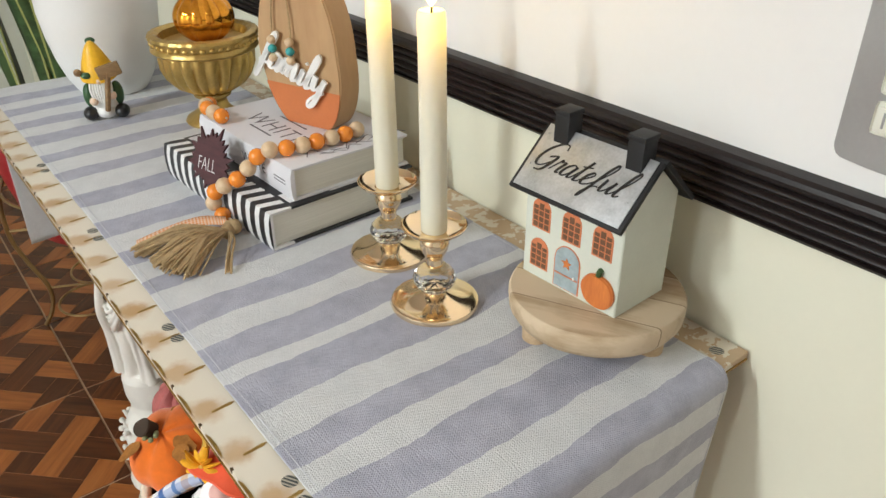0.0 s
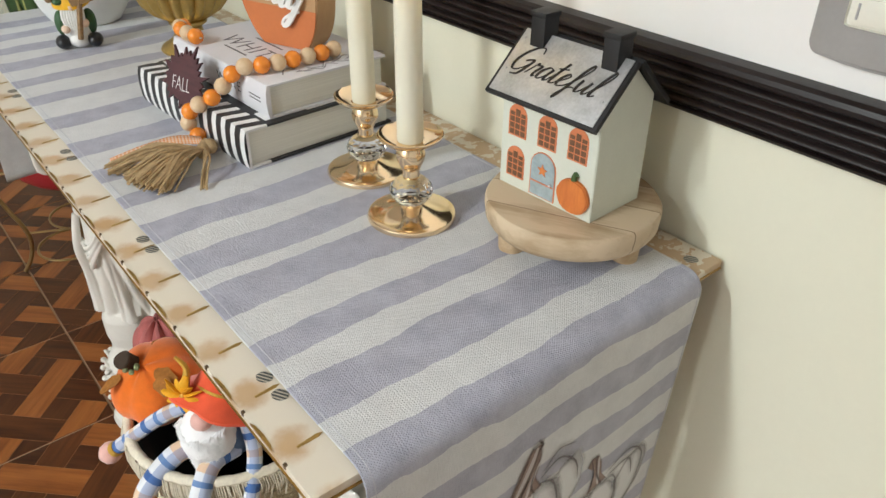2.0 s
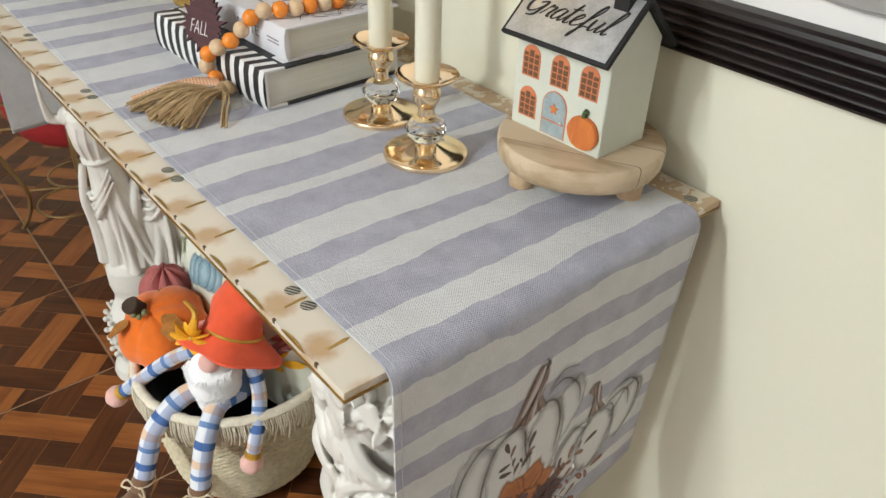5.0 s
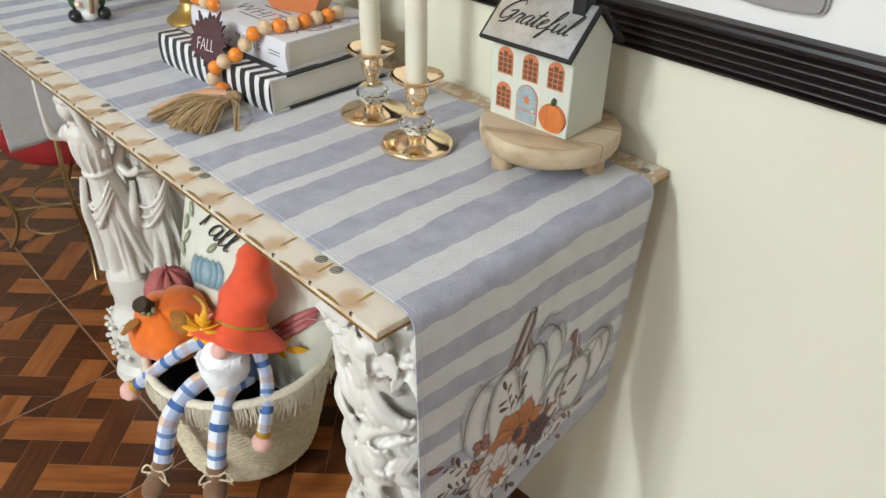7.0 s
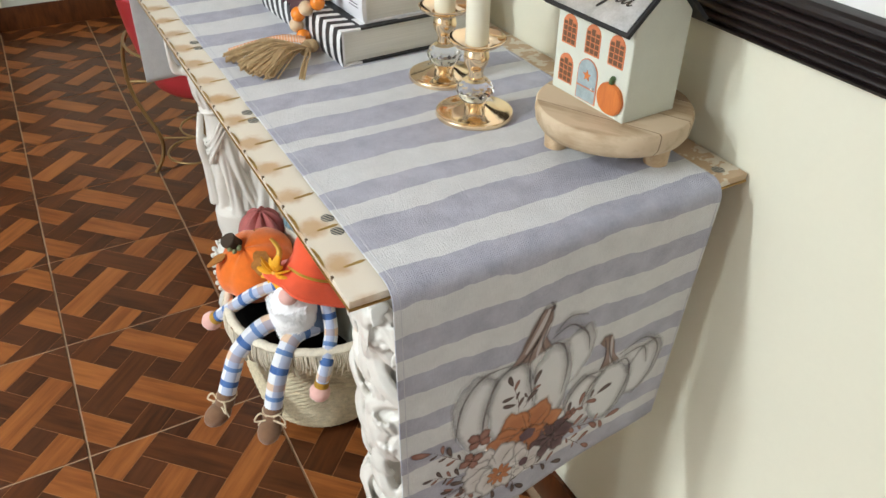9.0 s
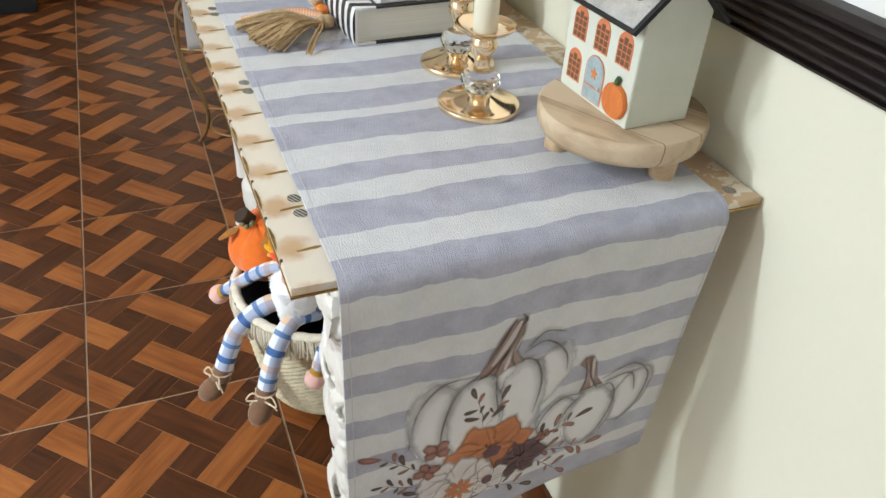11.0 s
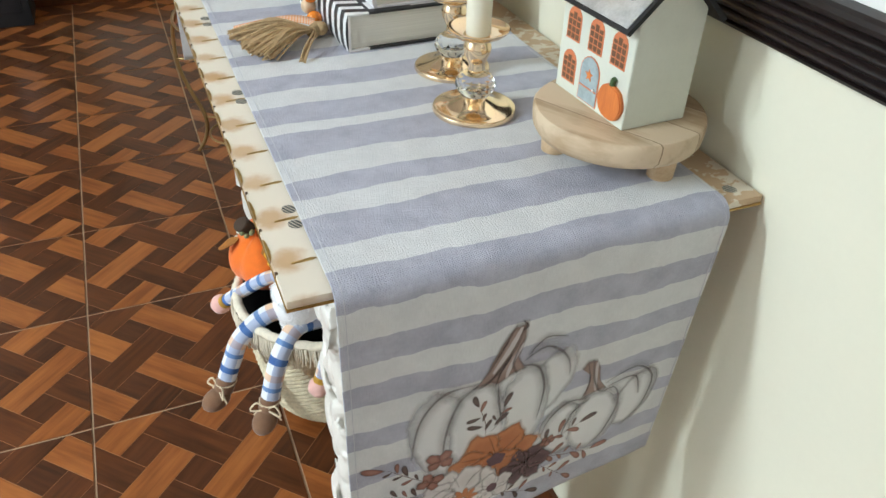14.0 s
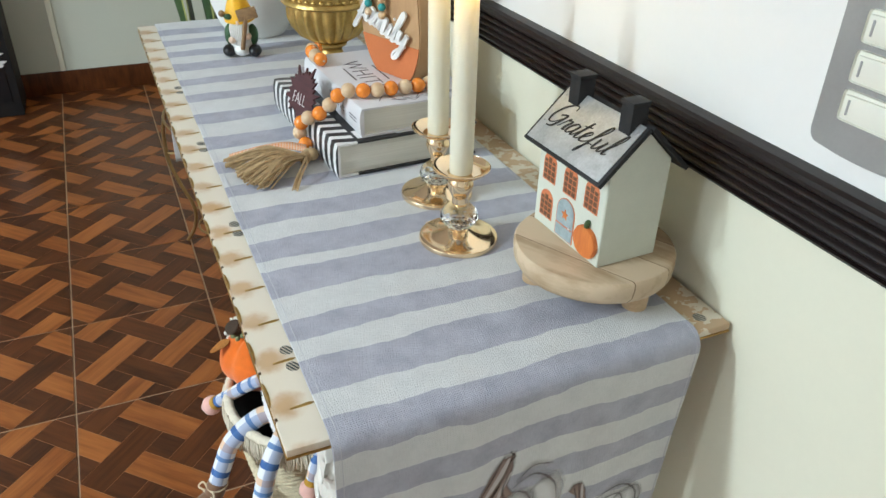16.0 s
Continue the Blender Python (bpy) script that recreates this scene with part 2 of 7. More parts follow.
M["pillow"] = plain("cream_linen", (0.74, 0.74, 0.62), 0.9, var=0.05, scale=30, fine=1200, bump=0.4)
M["green_print"] = plain("sage_green_print", (0.24, 0.27, 0.13), 0.9, var=0.4, scale=60)
M["plant"] = plain("snake_plant_leaf", (0.045, 0.09, 0.03), 0.4, var=0.6, scale=22, fine=90, bump=0.1, stretch=(1, 1, 2.5))
M["plant_edge"] = plain("snake_plant_margin", (0.36, 0.38, 0.12), 0.45, var=0.2)
M["pot_red"] = plain("red_glazed_pot", (0.34, 0.025, 0.03), 0.35, var=0.15)
M["soil"] = plain("potting_soil", (0.04, 0.028, 0.018), 0.95, var=0.4, scale=120, bump=0.8)
M["print_orange"] = plain("burnt_orange_watercolour", (0.58, 0.24, 0.09), 0.85, var=0.35, scale=70, fine=900)
M["print_peach"] = plain("peach_watercolour", (0.70, 0.48, 0.36), 0.85, var=0.2, scale=70, fine=900)
M["print_purple"] = plain("plum_watercolour", (0.13, 0.075, 0.085), 0.85, var=0.4, scale=70, fine=900)
M["print_leaf"] = plain("brown_watercolour_leaf", (0.20, 0.12, 0.10), 0.85, var=0.45, scale=60, fine=900)
M["print_rust"] = plain("rust_watercolour_leaf", (0.34, 0.16, 0.11), 0.85, var=0.35, scale=60, fine=900)
M["print_petal"] = plain("white_watercolour_petal", (0.70, 0.66, 0.65), 0.85, var=0.08, scale=50, fine=900)


def brushed(name, rim, body, heart, cover=0.95):
    """Watercolour: pigment gathered at the rim of a brush mark, thinner inside, bleeding out past it; the first UV axis runs from heart to rim."""
    g = Graph(name)
    uv = g.n.new("ShaderNodeUVMap")
    sep = g.n.new("ShaderNodeSeparateXYZ")
    g.join(uv.outputs[0], sep.inputs[0])
    v = g.coords("Object")
    wet = g.noise(v, 75.0, 3.0)
    fine = g.noise(v, 700.0, 2.0)
    k = g.math("ADD", sep.outputs[0], g.math("MULTIPLY", g.math("SUBTRACT", wet, 0.5), 0.55))
    k = g.math("ADD", k, g.math("MULTIPLY", g.math("SUBTRACT", fine, 0.5), 0.22))
    col = g.ramp(k, [(0.15, heart), (0.62, body), (0.86, body), (1.0, rim)])
    fade = g.math("ADD", sep.outputs[0], g.math("MULTIPLY", g.math("SUBTRACT", wet, 0.5), 0.22))
    g.join(g.ramp(fade, [(0.70, (cover, cover, cover)), (0.97, (0, 0, 0))]), g.b.inputs["Alpha"])
    g.bump(fine, 0.3, 0.0004)
    return g.done(col, 0.85)


def brush_stroke(name, c, cover):
    """A soft brush line: dense along its middle, bleeding out to both sides; the first UV axis runs across from -1 to 1, the second along."""
    g = Graph(name)
    uv = g.n.new("ShaderNodeUVMap")
    sep = g.n.new("ShaderNodeSeparateXYZ")
    g.join(uv.outputs[0], sep.inputs[0])
    wet = g.noise(g.coords("Object"), 90.0, 3.0)
    across = g.math("ABSOLUTE", sep.outputs[0])
    side = g.math("POWER", g.math("SUBTRACT", 1.0, g.math("MINIMUM", across, 1.0)), 1.3)
    ends = g.math("SINE", g.math("MULTIPLY", sep.outputs[1], math.pi))
    a = g.math("MULTIPLY", g.math("MULTIPLY", side, g.math("POWER", g.math("MAXIMUM", ends, 0.0), 0.5)), g.math("MULTIPLY", g.math("ADD", wet, 0.35), cover))
    g.join(g.math("MINIMUM", a, 1.0), g.b.inputs["Alpha"])
    return g.done(c, 0.85)


M["stroke_grey"] = brush_stroke("soft_grey_brush_line", (0.20, 0.165, 0.165), 0.95)
M["stroke_pale"] = brush_stroke("pale_grey_brush_line", (0.34, 0.315, 0.33), 0.50)
M["stroke_rust"] = brush_stroke("rust_brush_line", (0.24, 0.085, 0.035), 0.55)
M["stroke_umber"] = brush_stroke("umber_brush_line", (0.085, 0.05, 0.045), 0.9)
M["wash_pumpkin"] = brushed("white_pumpkin_wash", (0.60, 0.585, 0.60), (0.71, 0.71, 0.715), (0.75, 0.75, 0.75), 0.98)
M["wash_orange"] = brushed("burnt_orange_wash", (0.36, 0.135, 0.06), (0.50, 0.205, 0.085), (0.40, 0.150, 0.065))
M["wash_plum"] = brushed("plum_wash", (0.085, 0.05, 0.055), (0.15, 0.09, 0.095), (0.09, 0.055, 0.06))
M["wash_petal"] = brushed("pale_petal_wash", (0.60, 0.565, 0.56), (0.67, 0.64, 0.63), (0.58, 0.53, 0.52))
M["wash_rust"] = brushed("rust_wash", (0.14, 0.06, 0.045), (0.25, 0.12, 0.09), (0.36, 0.20, 0.16), 1.0)
M["wash_leaf"] = brushed("umber_leaf_wash", (0.045, 0.030, 0.028), (0.095, 0.064, 0.057), (0.16, 0.115, 0.10), 1.0)
M["wash_stem"] = brushed("umber_stem_wash", (0.13, 0.08, 0.07), (0.30, 0.215, 0.185), (0.42, 0.33, 0.29))
M["wash_blue"] = brushed("slate_blue_wash", (0.07, 0.12, 0.15), (0.20, 0.32, 0.38), (0.42, 0.54, 0.58))
M["wash_rose"] = brushed("rose_wash", (0.17, 0.03, 0.04), (0.36, 0.09, 0.09), (0.58, 0.25, 0.23))
M["wash_sage"] = brushed("sage_wash", (0.06, 0.07, 0.05), (0.22, 0.25, 0.14), (0.48, 0.50, 0.36))
M["hem"] = plain("lavender_hem_thread", (0.57, 0.57, 0.61), 0.8, var=0.1, scale=200)


def runner_cloth():
    """Lavender-grey hand-painted stripes on off-white linen; the second UV axis is the length along the cloth in metres."""
    g = Graph("striped_linen")
    uv = g.n.new("ShaderNodeUVMap")
    sep = g.n.new("ShaderNodeSeparateXYZ")
    g.join(uv.outputs[0], sep.inputs[0])
    u, s = sep.outputs[0], sep.outputs[1]
    wob = g.noise(uv.outputs[0], 9.0, 2.0)
    wob2 = g.noise(uv.outputs[0], 60.0, 3.0)
    shift = g.math("ADD", g.math("MULTIPLY", g.math("SUBTRACT", wob, 0.5), 0.022), g.math("MULTIPLY", g.math("SUBTRACT", wob2, 0.5), 0.006))
    fall = g.math("MINIMUM", g.math("MAXIMUM", g.math("DIVIDE", g.math("SUBTRACT", -0.07, s), 0.05), 0.0), 1.0)
    s2 = g.math("ADD", g.math("ADD", s, shift), g.math("MULTIPLY", fall, g.math("MULTIPLY", g.math("SUBTRACT", u, 0.05), 0.052)))
    # hanging end and the near part of the top: single stripes, one after the other
    lo, hi = -0.35, 0.47
    dark = [(-0.345, -0.292), (-0.274, -0.250), (-0.218, -0.197), (-0.173, -0.149), (-0.121, -0.100), (-0.076, -0.052), (-0.023, 0.014), (0.046, 0.089), (0.118, 0.149), (0.187, 0.235), (0.255, 0.294), (0.331, 0.370), (0.407, 0.437)]
    stops = [(0.0, (0, 0, 0))]
    for a, b in dark:
        stops += [((a - lo) / (hi - lo) + 1e-4, (1, 1, 1)), ((b - lo) / (hi - lo), (0, 0, 0))]
    near = g.ramp(g.math("DIVIDE", g.math("SUBTRACT", s2, lo), hi - lo), stops, True)
    far_stops = [(0.0, (0, 0, 0))]
    for a, b in [(0.474, 0.510), (0.552, 0.596), (0.648, 0.686), (0.738, 0.770), (0.814, 0.848), (0.890, 0.932), (0.966, 1.002), (1.040, 1.076), (1.112, 1.150)]:
        far_stops += [((a - 0.45) / 0.75, (1, 1, 1)), ((b - 0.45) / 0.75, (0, 0, 0))]
    far = g.ramp(g.math("DIVIDE", g.math("SUBTRACT", s2, 0.45), 0.75), far_stops, True)
    use_far = g.math("GREATER_THAN", s2, 0.45)
    mask = g.mix(use_far, near, far)
    wash = g.noise(uv.outputs[0], 38.0, 3.0)
    grey = g.ramp(wash, [(0.3, (0.365, 0.368, 0.450)), (0.7, (0.49, 0.493, 0.575))])
    white = g.ramp(wash, [(0.3, (0.665, 0.670, 0.672)), (0.7, (0.74, 0.745, 0.745))])
    # worn, broken stripe edges: the mask is let through unevenly by the weave
    worn = g.math("ADD", 0.72, g.math("MULTIPLY", g.noise(uv.outputs[0], 320.0, 2.0), 0.5))
    col = g.mix(g.math("MULTIPLY", mask, g.math("MINIMUM", worn, 1.0)), white, grey)
    w1 = g.math("SINE", g.math("MULTIPLY", u, 2 * math.pi / 0.0025))
    w2 = g.math("SINE", g.math("MULTIPLY", s, 2 * math.pi / 0.0023))
    slub_map = g.n.new("ShaderNodeMapping")
    slub_map.inputs["Scale"].default_value = (850, 150, 1)
    g.join(uv.outputs[0], slub_map.inputs["Vector"])
    slub = g.noise(slub_map.outputs[0], 1.0, 2.0)
    weft_map = g.n.new("ShaderNodeMapping")
    weft_map.inputs["Scale"].default_value = (150, 780, 1)
    g.join(uv.outputs[0], weft_map.inputs["Vector"])
    weft = g.noise(weft_map.outputs[0], 1.0, 2.0)
    weave = g.math("ADD", g.math("MULTIPLY", g.math("MULTIPLY", w1, w2), 0.20), g.math("ADD", g.math("MULTIPLY", slub, 1.35), g.math("MULTIPLY", weft, 0.8)))
    thread = g.ramp(g.math("ADD", g.math("MULTIPLY", weave, 0.25), 0.3), [(0.0, (0.66, 0.66, 0.67)), (1.0, (1.26, 1.26, 1.26))])
    col = g.mix(1.0, col, thread, "MULTIPLY")
    g.bump(weave, 0.85, 0.0009)
    g.b.inputs["Sheen Weight"].default_value = 0.1
    return g.done(col, 0.6)


def table_vinyl():
    """Cream covering with tan watercolour blots in a row along the edges."""
    g = Graph("cream_blotted_covering")
    tc = g.n.new("ShaderNodeTexCoord")
    sep = g.n.new("ShaderNodeSeparateXYZ")
    g.join(tc.outputs["Object"], sep.inputs[0])
    x, y = sep.outputs[0], sep.outputs[1]
    n1 = g.noise(tc.outputs["Object"], 70.0, 3.0)
    n2 = g.noise(tc.outputs["Object"], 9.0, 2.0)
    cell = g.math("SUBTRACT", g.math("FRACT", g.math("DIVIDE", g.math("ADD", y, 0.0395), 0.0585)), 0.5)
    dy = g.math("MULTIPLY", cell, 0.0585)
    dx = g.math("SUBTRACT", x, 0.011)
    d = g.math("SQRT", g.math("ADD", g.math("MULTIPLY", dx, dx), g.math("MULTIPLY", dy, dy)))
    edge = g.math("ADD", d, g.math("MULTIPLY", g.math("SUBTRACT", n1, 0.5), 0.018))
    soft = g.n.new("ShaderNodeMapRange")
    soft.interpolation_type = "SMOOTHSTEP"
    soft.inputs["From Min"].default_value, soft.inputs["From Max"].default_value = 0.020, 0.006
    g.join(edge, soft.inputs["Value"])
    blot = soft.outputs[0]
    back = g.math("GREATER_THAN", x, 0.3)
    spread = g.math("MULTIPLY", back, g.math("GREATER_THAN", n1, 0.46))
    fac = g.math("MAXIMUM", g.math("MULTIPLY", blot, g.math("ADD", 0.45, g.math("MULTIPLY", n2, 0.8))), g.math("MULTIPLY", spread, 0.8))
    col = g.mix(fac, (0.74, 0.67, 0.55), (0.52, 0.33, 0.16))
    g.bump(n1, 0.1, 0.0004)
    return g.done(col, 0.4)


def plaid():
    """White flannel with blue and peach checks; the first UV axis runs round, the second along, in metres."""
    g = Graph("blue_peach_plaid_flannel")
    uv = g.n.new("ShaderNodeUVMap")
    sep = g.n.new("ShaderNodeSeparateXYZ")
    g.join(uv.outputs[0], sep.inputs[0])
    k = g.math("FRACT", g.math("DIVIDE", sep.outputs[1], 0.078))
    band = g.ramp(k, [(0.0, (0.78, 0.79, 0.82)), (0.24, (0.06, 0.13, 0.34)), (0.38, (0.78, 0.79, 0.82)), (0.60, (0.74, 0.54, 0.38)), (0.76, (0.72, 0.74, 0.80)), (0.90, (0.16, 0.26, 0.48))], True)
    r = g.math("FRACT", g.math("ADD", g.math("MULTIPLY", sep.outputs[0], 2.0), 0.35))
    col = g.mix(g.math("MULTIPLY", g.math("LESS_THAN", r, 0.42), 0.5), band, (0.10, 0.20, 0.47))
    v = g.coords()
    g.bump(g.noise(v, 900.0), 0.4, 0.0005)
    return g.done(col, 0.95)


def spine_stripes():
    """Black and white stripes across a book's spine, leaning a little."""
    g = Graph("black_white_striped_spine")
    tc = g.n.new("ShaderNodeTexCoord")
    sep = g.n.new("ShaderNodeSeparateXYZ")
    g.join(tc.outputs["Object"], sep.inputs[0])
    k = g.math("FRACT", g.math("DIVIDE", g.math("ADD", sep.outputs[1], g.math("MULTIPLY", sep.outputs[0], 0.25)), 0.0205))
    white = g.math("LESS_THAN", k, 0.46)
    near = g.math("LESS_THAN", sep.outputs[0], 0.026)
    col = g.mix(g.math("MULTIPLY", white, near), (0.022, 0.022, 0.024), (0.78, 0.77, 0.76))
    return g.done(col, 0.42)


def riser_boards():
    """Pale mango boards glued side by side, each of its own tone."""
    g = Graph("glued_mango_boards")
    tc = g.n.new("ShaderNodeTexCoord")
    sep = g.n.new("ShaderNodeSeparateXYZ")
    g.join(tc.outputs["Object"], sep.inputs[0])
    idx = g.math("FLOOR", g.math("DIVIDE", sep.outputs[0], 0.041))
    wn = g.n.new("ShaderNodeTexWhiteNoise")
    wn.noise_dimensions = "1D"
    g.join(g.math("ADD", idx, 3.7), wn.inputs["W"])
    mp = g.n.new("ShaderNodeMapping")
    mp.inputs["Scale"].default_value = (70, 9, 60)
    g.join(tc.outputs["Object"], mp.inputs["Vector"])
    off = g.n.new("ShaderNodeVectorMath")
    off.operation = "ADD"
    g.join(mp.outputs[0], off.inputs[0])
    g.join(wn.outputs["Color"], off.inputs[1])
    grain = g.noise(off.outputs[0], 1.0, 4.0, 0.6)
    knots = g.noise(tc.outputs["Object"], 26.0, 3.0)
    tone = g.math("ADD", g.math("MULTIPLY", g.math("ADD", g.math("MULTIPLY", grain, 0.65), g.math("MULTIPLY", knots, 0.35)), 0.7), g.math("MULTIPLY", wn.outputs["Value"], 0.3))
    col = g.ramp(tone, [(0.36, (0.17, 0.10, 0.052)), (0.50, (0.40, 0.28, 0.16)), (0.64, (0.62, 0.49, 0.33))])
    k = g.math("ABSOLUTE", g.math("SUBTRACT", g.math("FRACT", g.math("DIVIDE", sep.outputs[0], 0.041)), 0.5))
    col = g.mix(g.math("GREATER_THAN", k, 0.488), col, (0.22, 0.14, 0.08))
    g.bump(grain, 0.2, 0.0005)
    return g.done(col, 0.6)


def ribbon_check():
    g = Graph("orange_gingham_ribbon")
    uv = g.n.new("ShaderNodeUVMap")
    sep = g.n.new("ShaderNodeSeparateXYZ")
    g.join(uv.outputs[0], sep.inputs[0])
    a = g.math("GREATER_THAN", g.math("SINE", g.math("MULTIPLY", sep.outputs[0], 14.0)), 0)
    b = g.math("GREATER_THAN", g.math("SINE", g.math("MULTIPLY", sep.outputs[1], 1400.0)), 0)
    return g.done(g.ramp(g.math("MULTIPLY", g.math("ADD", a, b), 0.5), [(0.0, (0.80, 0.70, 0.58)), (0.5, (0.80, 0.45, 0.25)), (1.0, (0.75, 0.28, 0.10))]), 0.8)


def hatch():
    """Dark grey-green printed hatching on cream."""
    g = Graph("hatched_print")
    tc = g.n.new("ShaderNodeTexCoord")
    sep = g.n.new("ShaderNodeSeparateXYZ")
    g.join(tc.outputs["Object"], sep.inputs[0])
    k = g.math("GREATER_THAN", g.math("SINE", g.math("MULTIPLY", sep.outputs[0], 2 * math.pi / 0.0030)), -0.2)
    return g.done(g.mix(k, (0.50, 0.45, 0.36), (0.055, 0.062, 0.058)), 0.5)


M["hatch"] = hatch()
M["runner"], M["vinyl"], M["plaid"], M["stripes"] = runner_cloth(), table_vinyl(), plaid(), spine_stripes()
M["riser_boards"], M["gingham"] = riser_boards(), ribbon_check()

# ---- mesh helpers ----
TOP = 0.780
CLOTH = 0.784


def mesh_object(name, bm, mats, smooth=True):
    me = bpy.data.meshes.new(name)
    bmesh.ops.recalc_face_normals(bm, faces=bm.faces[:])
    bm.to_mesh(me)
    bm.free()
    for m in (mats if isinstance(mats, (list, tuple)) else [mats]):
        me.materials.append(m)
    if smooth:
        me.shade_smooth()
        me.set_sharp_from_angle(angle=radians(38))
    return new(name, me)


def part(name, bm, mats, parent, label="", smooth=True):
    ob = mesh_object(name, bm, mats, smooth)
    ob.parent = parent
    if label:
        ob["label"] = label
    return ob


def thing(name, at, rz=0.0, label="", category="", group="", kind=""):
    ob = new(name)
    ob.empty_display_size = 0.02
    ob.matrix_world = pose(*at, 0, 0, rz)
    return tagged(ob, label, category, group, kind)


def box(bm, a, b, bevel=0.0, m=None, slot=0, segs=2):
    """A box from corner a to corner b, its edges rounded by bevel."""
    c = [(p + q) / 2 for p, q in zip(a, b)]
    s = [abs(q - p) for p, q in zip(a, b)]
    r = bmesh.ops.create_cube(bm, size=1.0, matrix=Matrix.LocRotScale(c, None, s))
    vs = r["verts"]
    if bevel:
        es = list({e for v in vs for e in v.link_edges})
        out = bmesh.ops.bevel(bm, geom=es, offset=bevel, segments=segs, affect="EDGES", profile=0.6)
        vs = list({v for f in out["faces"] for v in f.verts} | {v for v in vs if v.is_valid})
    for f in {f for v in vs for f in v.link_faces}:
        f.material_index = slot
    if m is not None:
        bmesh.ops.transform(bm, matrix=m, verts=vs)
    return vs


def lathe(bm, prof, n=48, m=None, ripple=None, slot=0, closed=True):
    """A turned form from (radius, height) pairs; ripple(angle, height) scales the radius."""
    rings = []
    for r, z in prof:
        ring = []
        for i in range(n):
            a = 2 * math.pi * i / n
            k = ripple(a, z) if ripple else 1.0
            ring.append(bm.verts.new((r * k * math.cos(a), r * k * math.sin(a), z)))
        rings.append(ring)
    for p, q in zip(rings, rings[1:]):
        for i in range(n):
            f = bm.faces.new((p[i], p[(i + 1) % n], q[(i + 1) % n], q[i]))
            f.material_index = slot
    if closed:
        for ring in (rings[0], rings[-1]):
            f = bm.faces.new(ring)
            f.material_index = slot
    vs = [v for r in rings for v in r]
    if m is not None:
        bmesh.ops.transform(bm, matrix=m, verts=vs)
    return vs


def smooth_path(pts, steps=6):
    """Points along a smooth curve through pts."""
    pts = [Vector(p) for p in pts]
    out = []
    for i in range(len(pts) - 1):
        p0, p1, p2, p3 = pts[max(i - 1, 0)], pts[i], pts[i + 1], pts[min(i + 2, len(pts) - 1)]
        for k in range(steps):
            t = k / steps
            out.append(0.5 * (2 * p1 + (p2 - p0) * t + (2 * p0 - 5 * p1 + 4 * p2 - p3) * t * t + (3 * p1 - p0 - 3 * p2 + p3) * t ** 3))
    out.append(pts[-1])
    return out


def tube(bm, pts, radius, n=10, slot=0, steps=6, taper=None, flat=1.0, ring=False):
    """A tube along a smooth curve, with lengths in its UVs. taper(t) scales the radius."""
    path = smooth_path(pts, steps) if steps else [Vector(p) for p in pts]
    uv = bm.loops.layers.uv.verify()
    rings, dist, run = [], [], 0.0
    side = None
    for i, p in enumerate(path):
        d = (path[min(i + 1, len(path) - 1)] - path[max(i - 1, 0)]).normalized()
        if side is None:
            side = d.cross(Vector((0, 0, 1)) if abs(d.z) < 0.9 else Vector((1, 0, 0))).normalized()
        else:
            side = (side - d * side.dot(d)).normalized()
        up = side.cross(d)
        if i:
            run += (p - path[i - 1]).length
        k = radius * (taper(i / (len(path) - 1)) if taper else 1.0)
        rings.append([bm.verts.new(p + side * (k * math.cos(2 * math.pi * j / n)) + up * (k * flat * math.sin(2 * math.pi * j / n))) for j in range(n)])
        dist.append(run)
    for i in range(len(rings) - 1):
        for j in range(n):
            f = bm.faces.new((rings[i][j], rings[i][(j + 1) % n], rings[i + 1][(j + 1) % n], rings[i + 1][j]))
            f.material_index = slot
            for lp, w in zip(f.loops, ((j / n, dist[i]), ((j + 1) / n, dist[i]), ((j + 1) / n, dist[i + 1]), (j / n, dist[i + 1]))):
                lp[uv].uv = w
    for r in (rings[0], rings[-1]):
        f = bm.faces.new(r)
        f.material_index = slot
    return [v for r in rings for v in r]


def ball(bm, at, r, slot=0, seg=16, rot=None, dent=None):
    """An ellipsoid; r is one radius or three. dent(direction) scales the radius."""
    r = (r, r, r) if isinstance(r, (int, float)) else r
    m = Matrix.Translation(at) @ (rot.to_matrix().to_4x4() if rot else Matrix())
    rows, vs = max(6, seg * 2 // 3), []

    def point(x, y, z):
        d = Vector((x, y, z))
        k = dent(d) if dent else 1.0
        v = bm.verts.new(m @ Vector((x * r[0] * k, y * r[1] * k, z * r[2] * k)))
        vs.append(v)
        return v
    low, top = point(0, 0, -1), point(0, 0, 1)
    rings = []
    for i in range(1, rows):
        b = -math.pi / 2 + math.pi * i / rows
        rings.append([point(math.cos(b) * math.cos(2 * math.pi * j / seg), math.cos(b) * math.sin(2 * math.pi * j / seg), math.sin(b)) for j in range(seg)])
    made = []
    for j in range(seg):
        q = (j + 1) % seg
        made.append(bm.faces.new((low, rings[0][q], rings[0][j])))
        made.append(bm.faces.new((top, rings[-1][j], rings[-1][q])))
        for a, c in zip(rings, rings[1:]):
            made.append(bm.faces.new((a[j], a[q], c[q], c[j])))
    for f in made:
        f.material_index = slot
    return vs


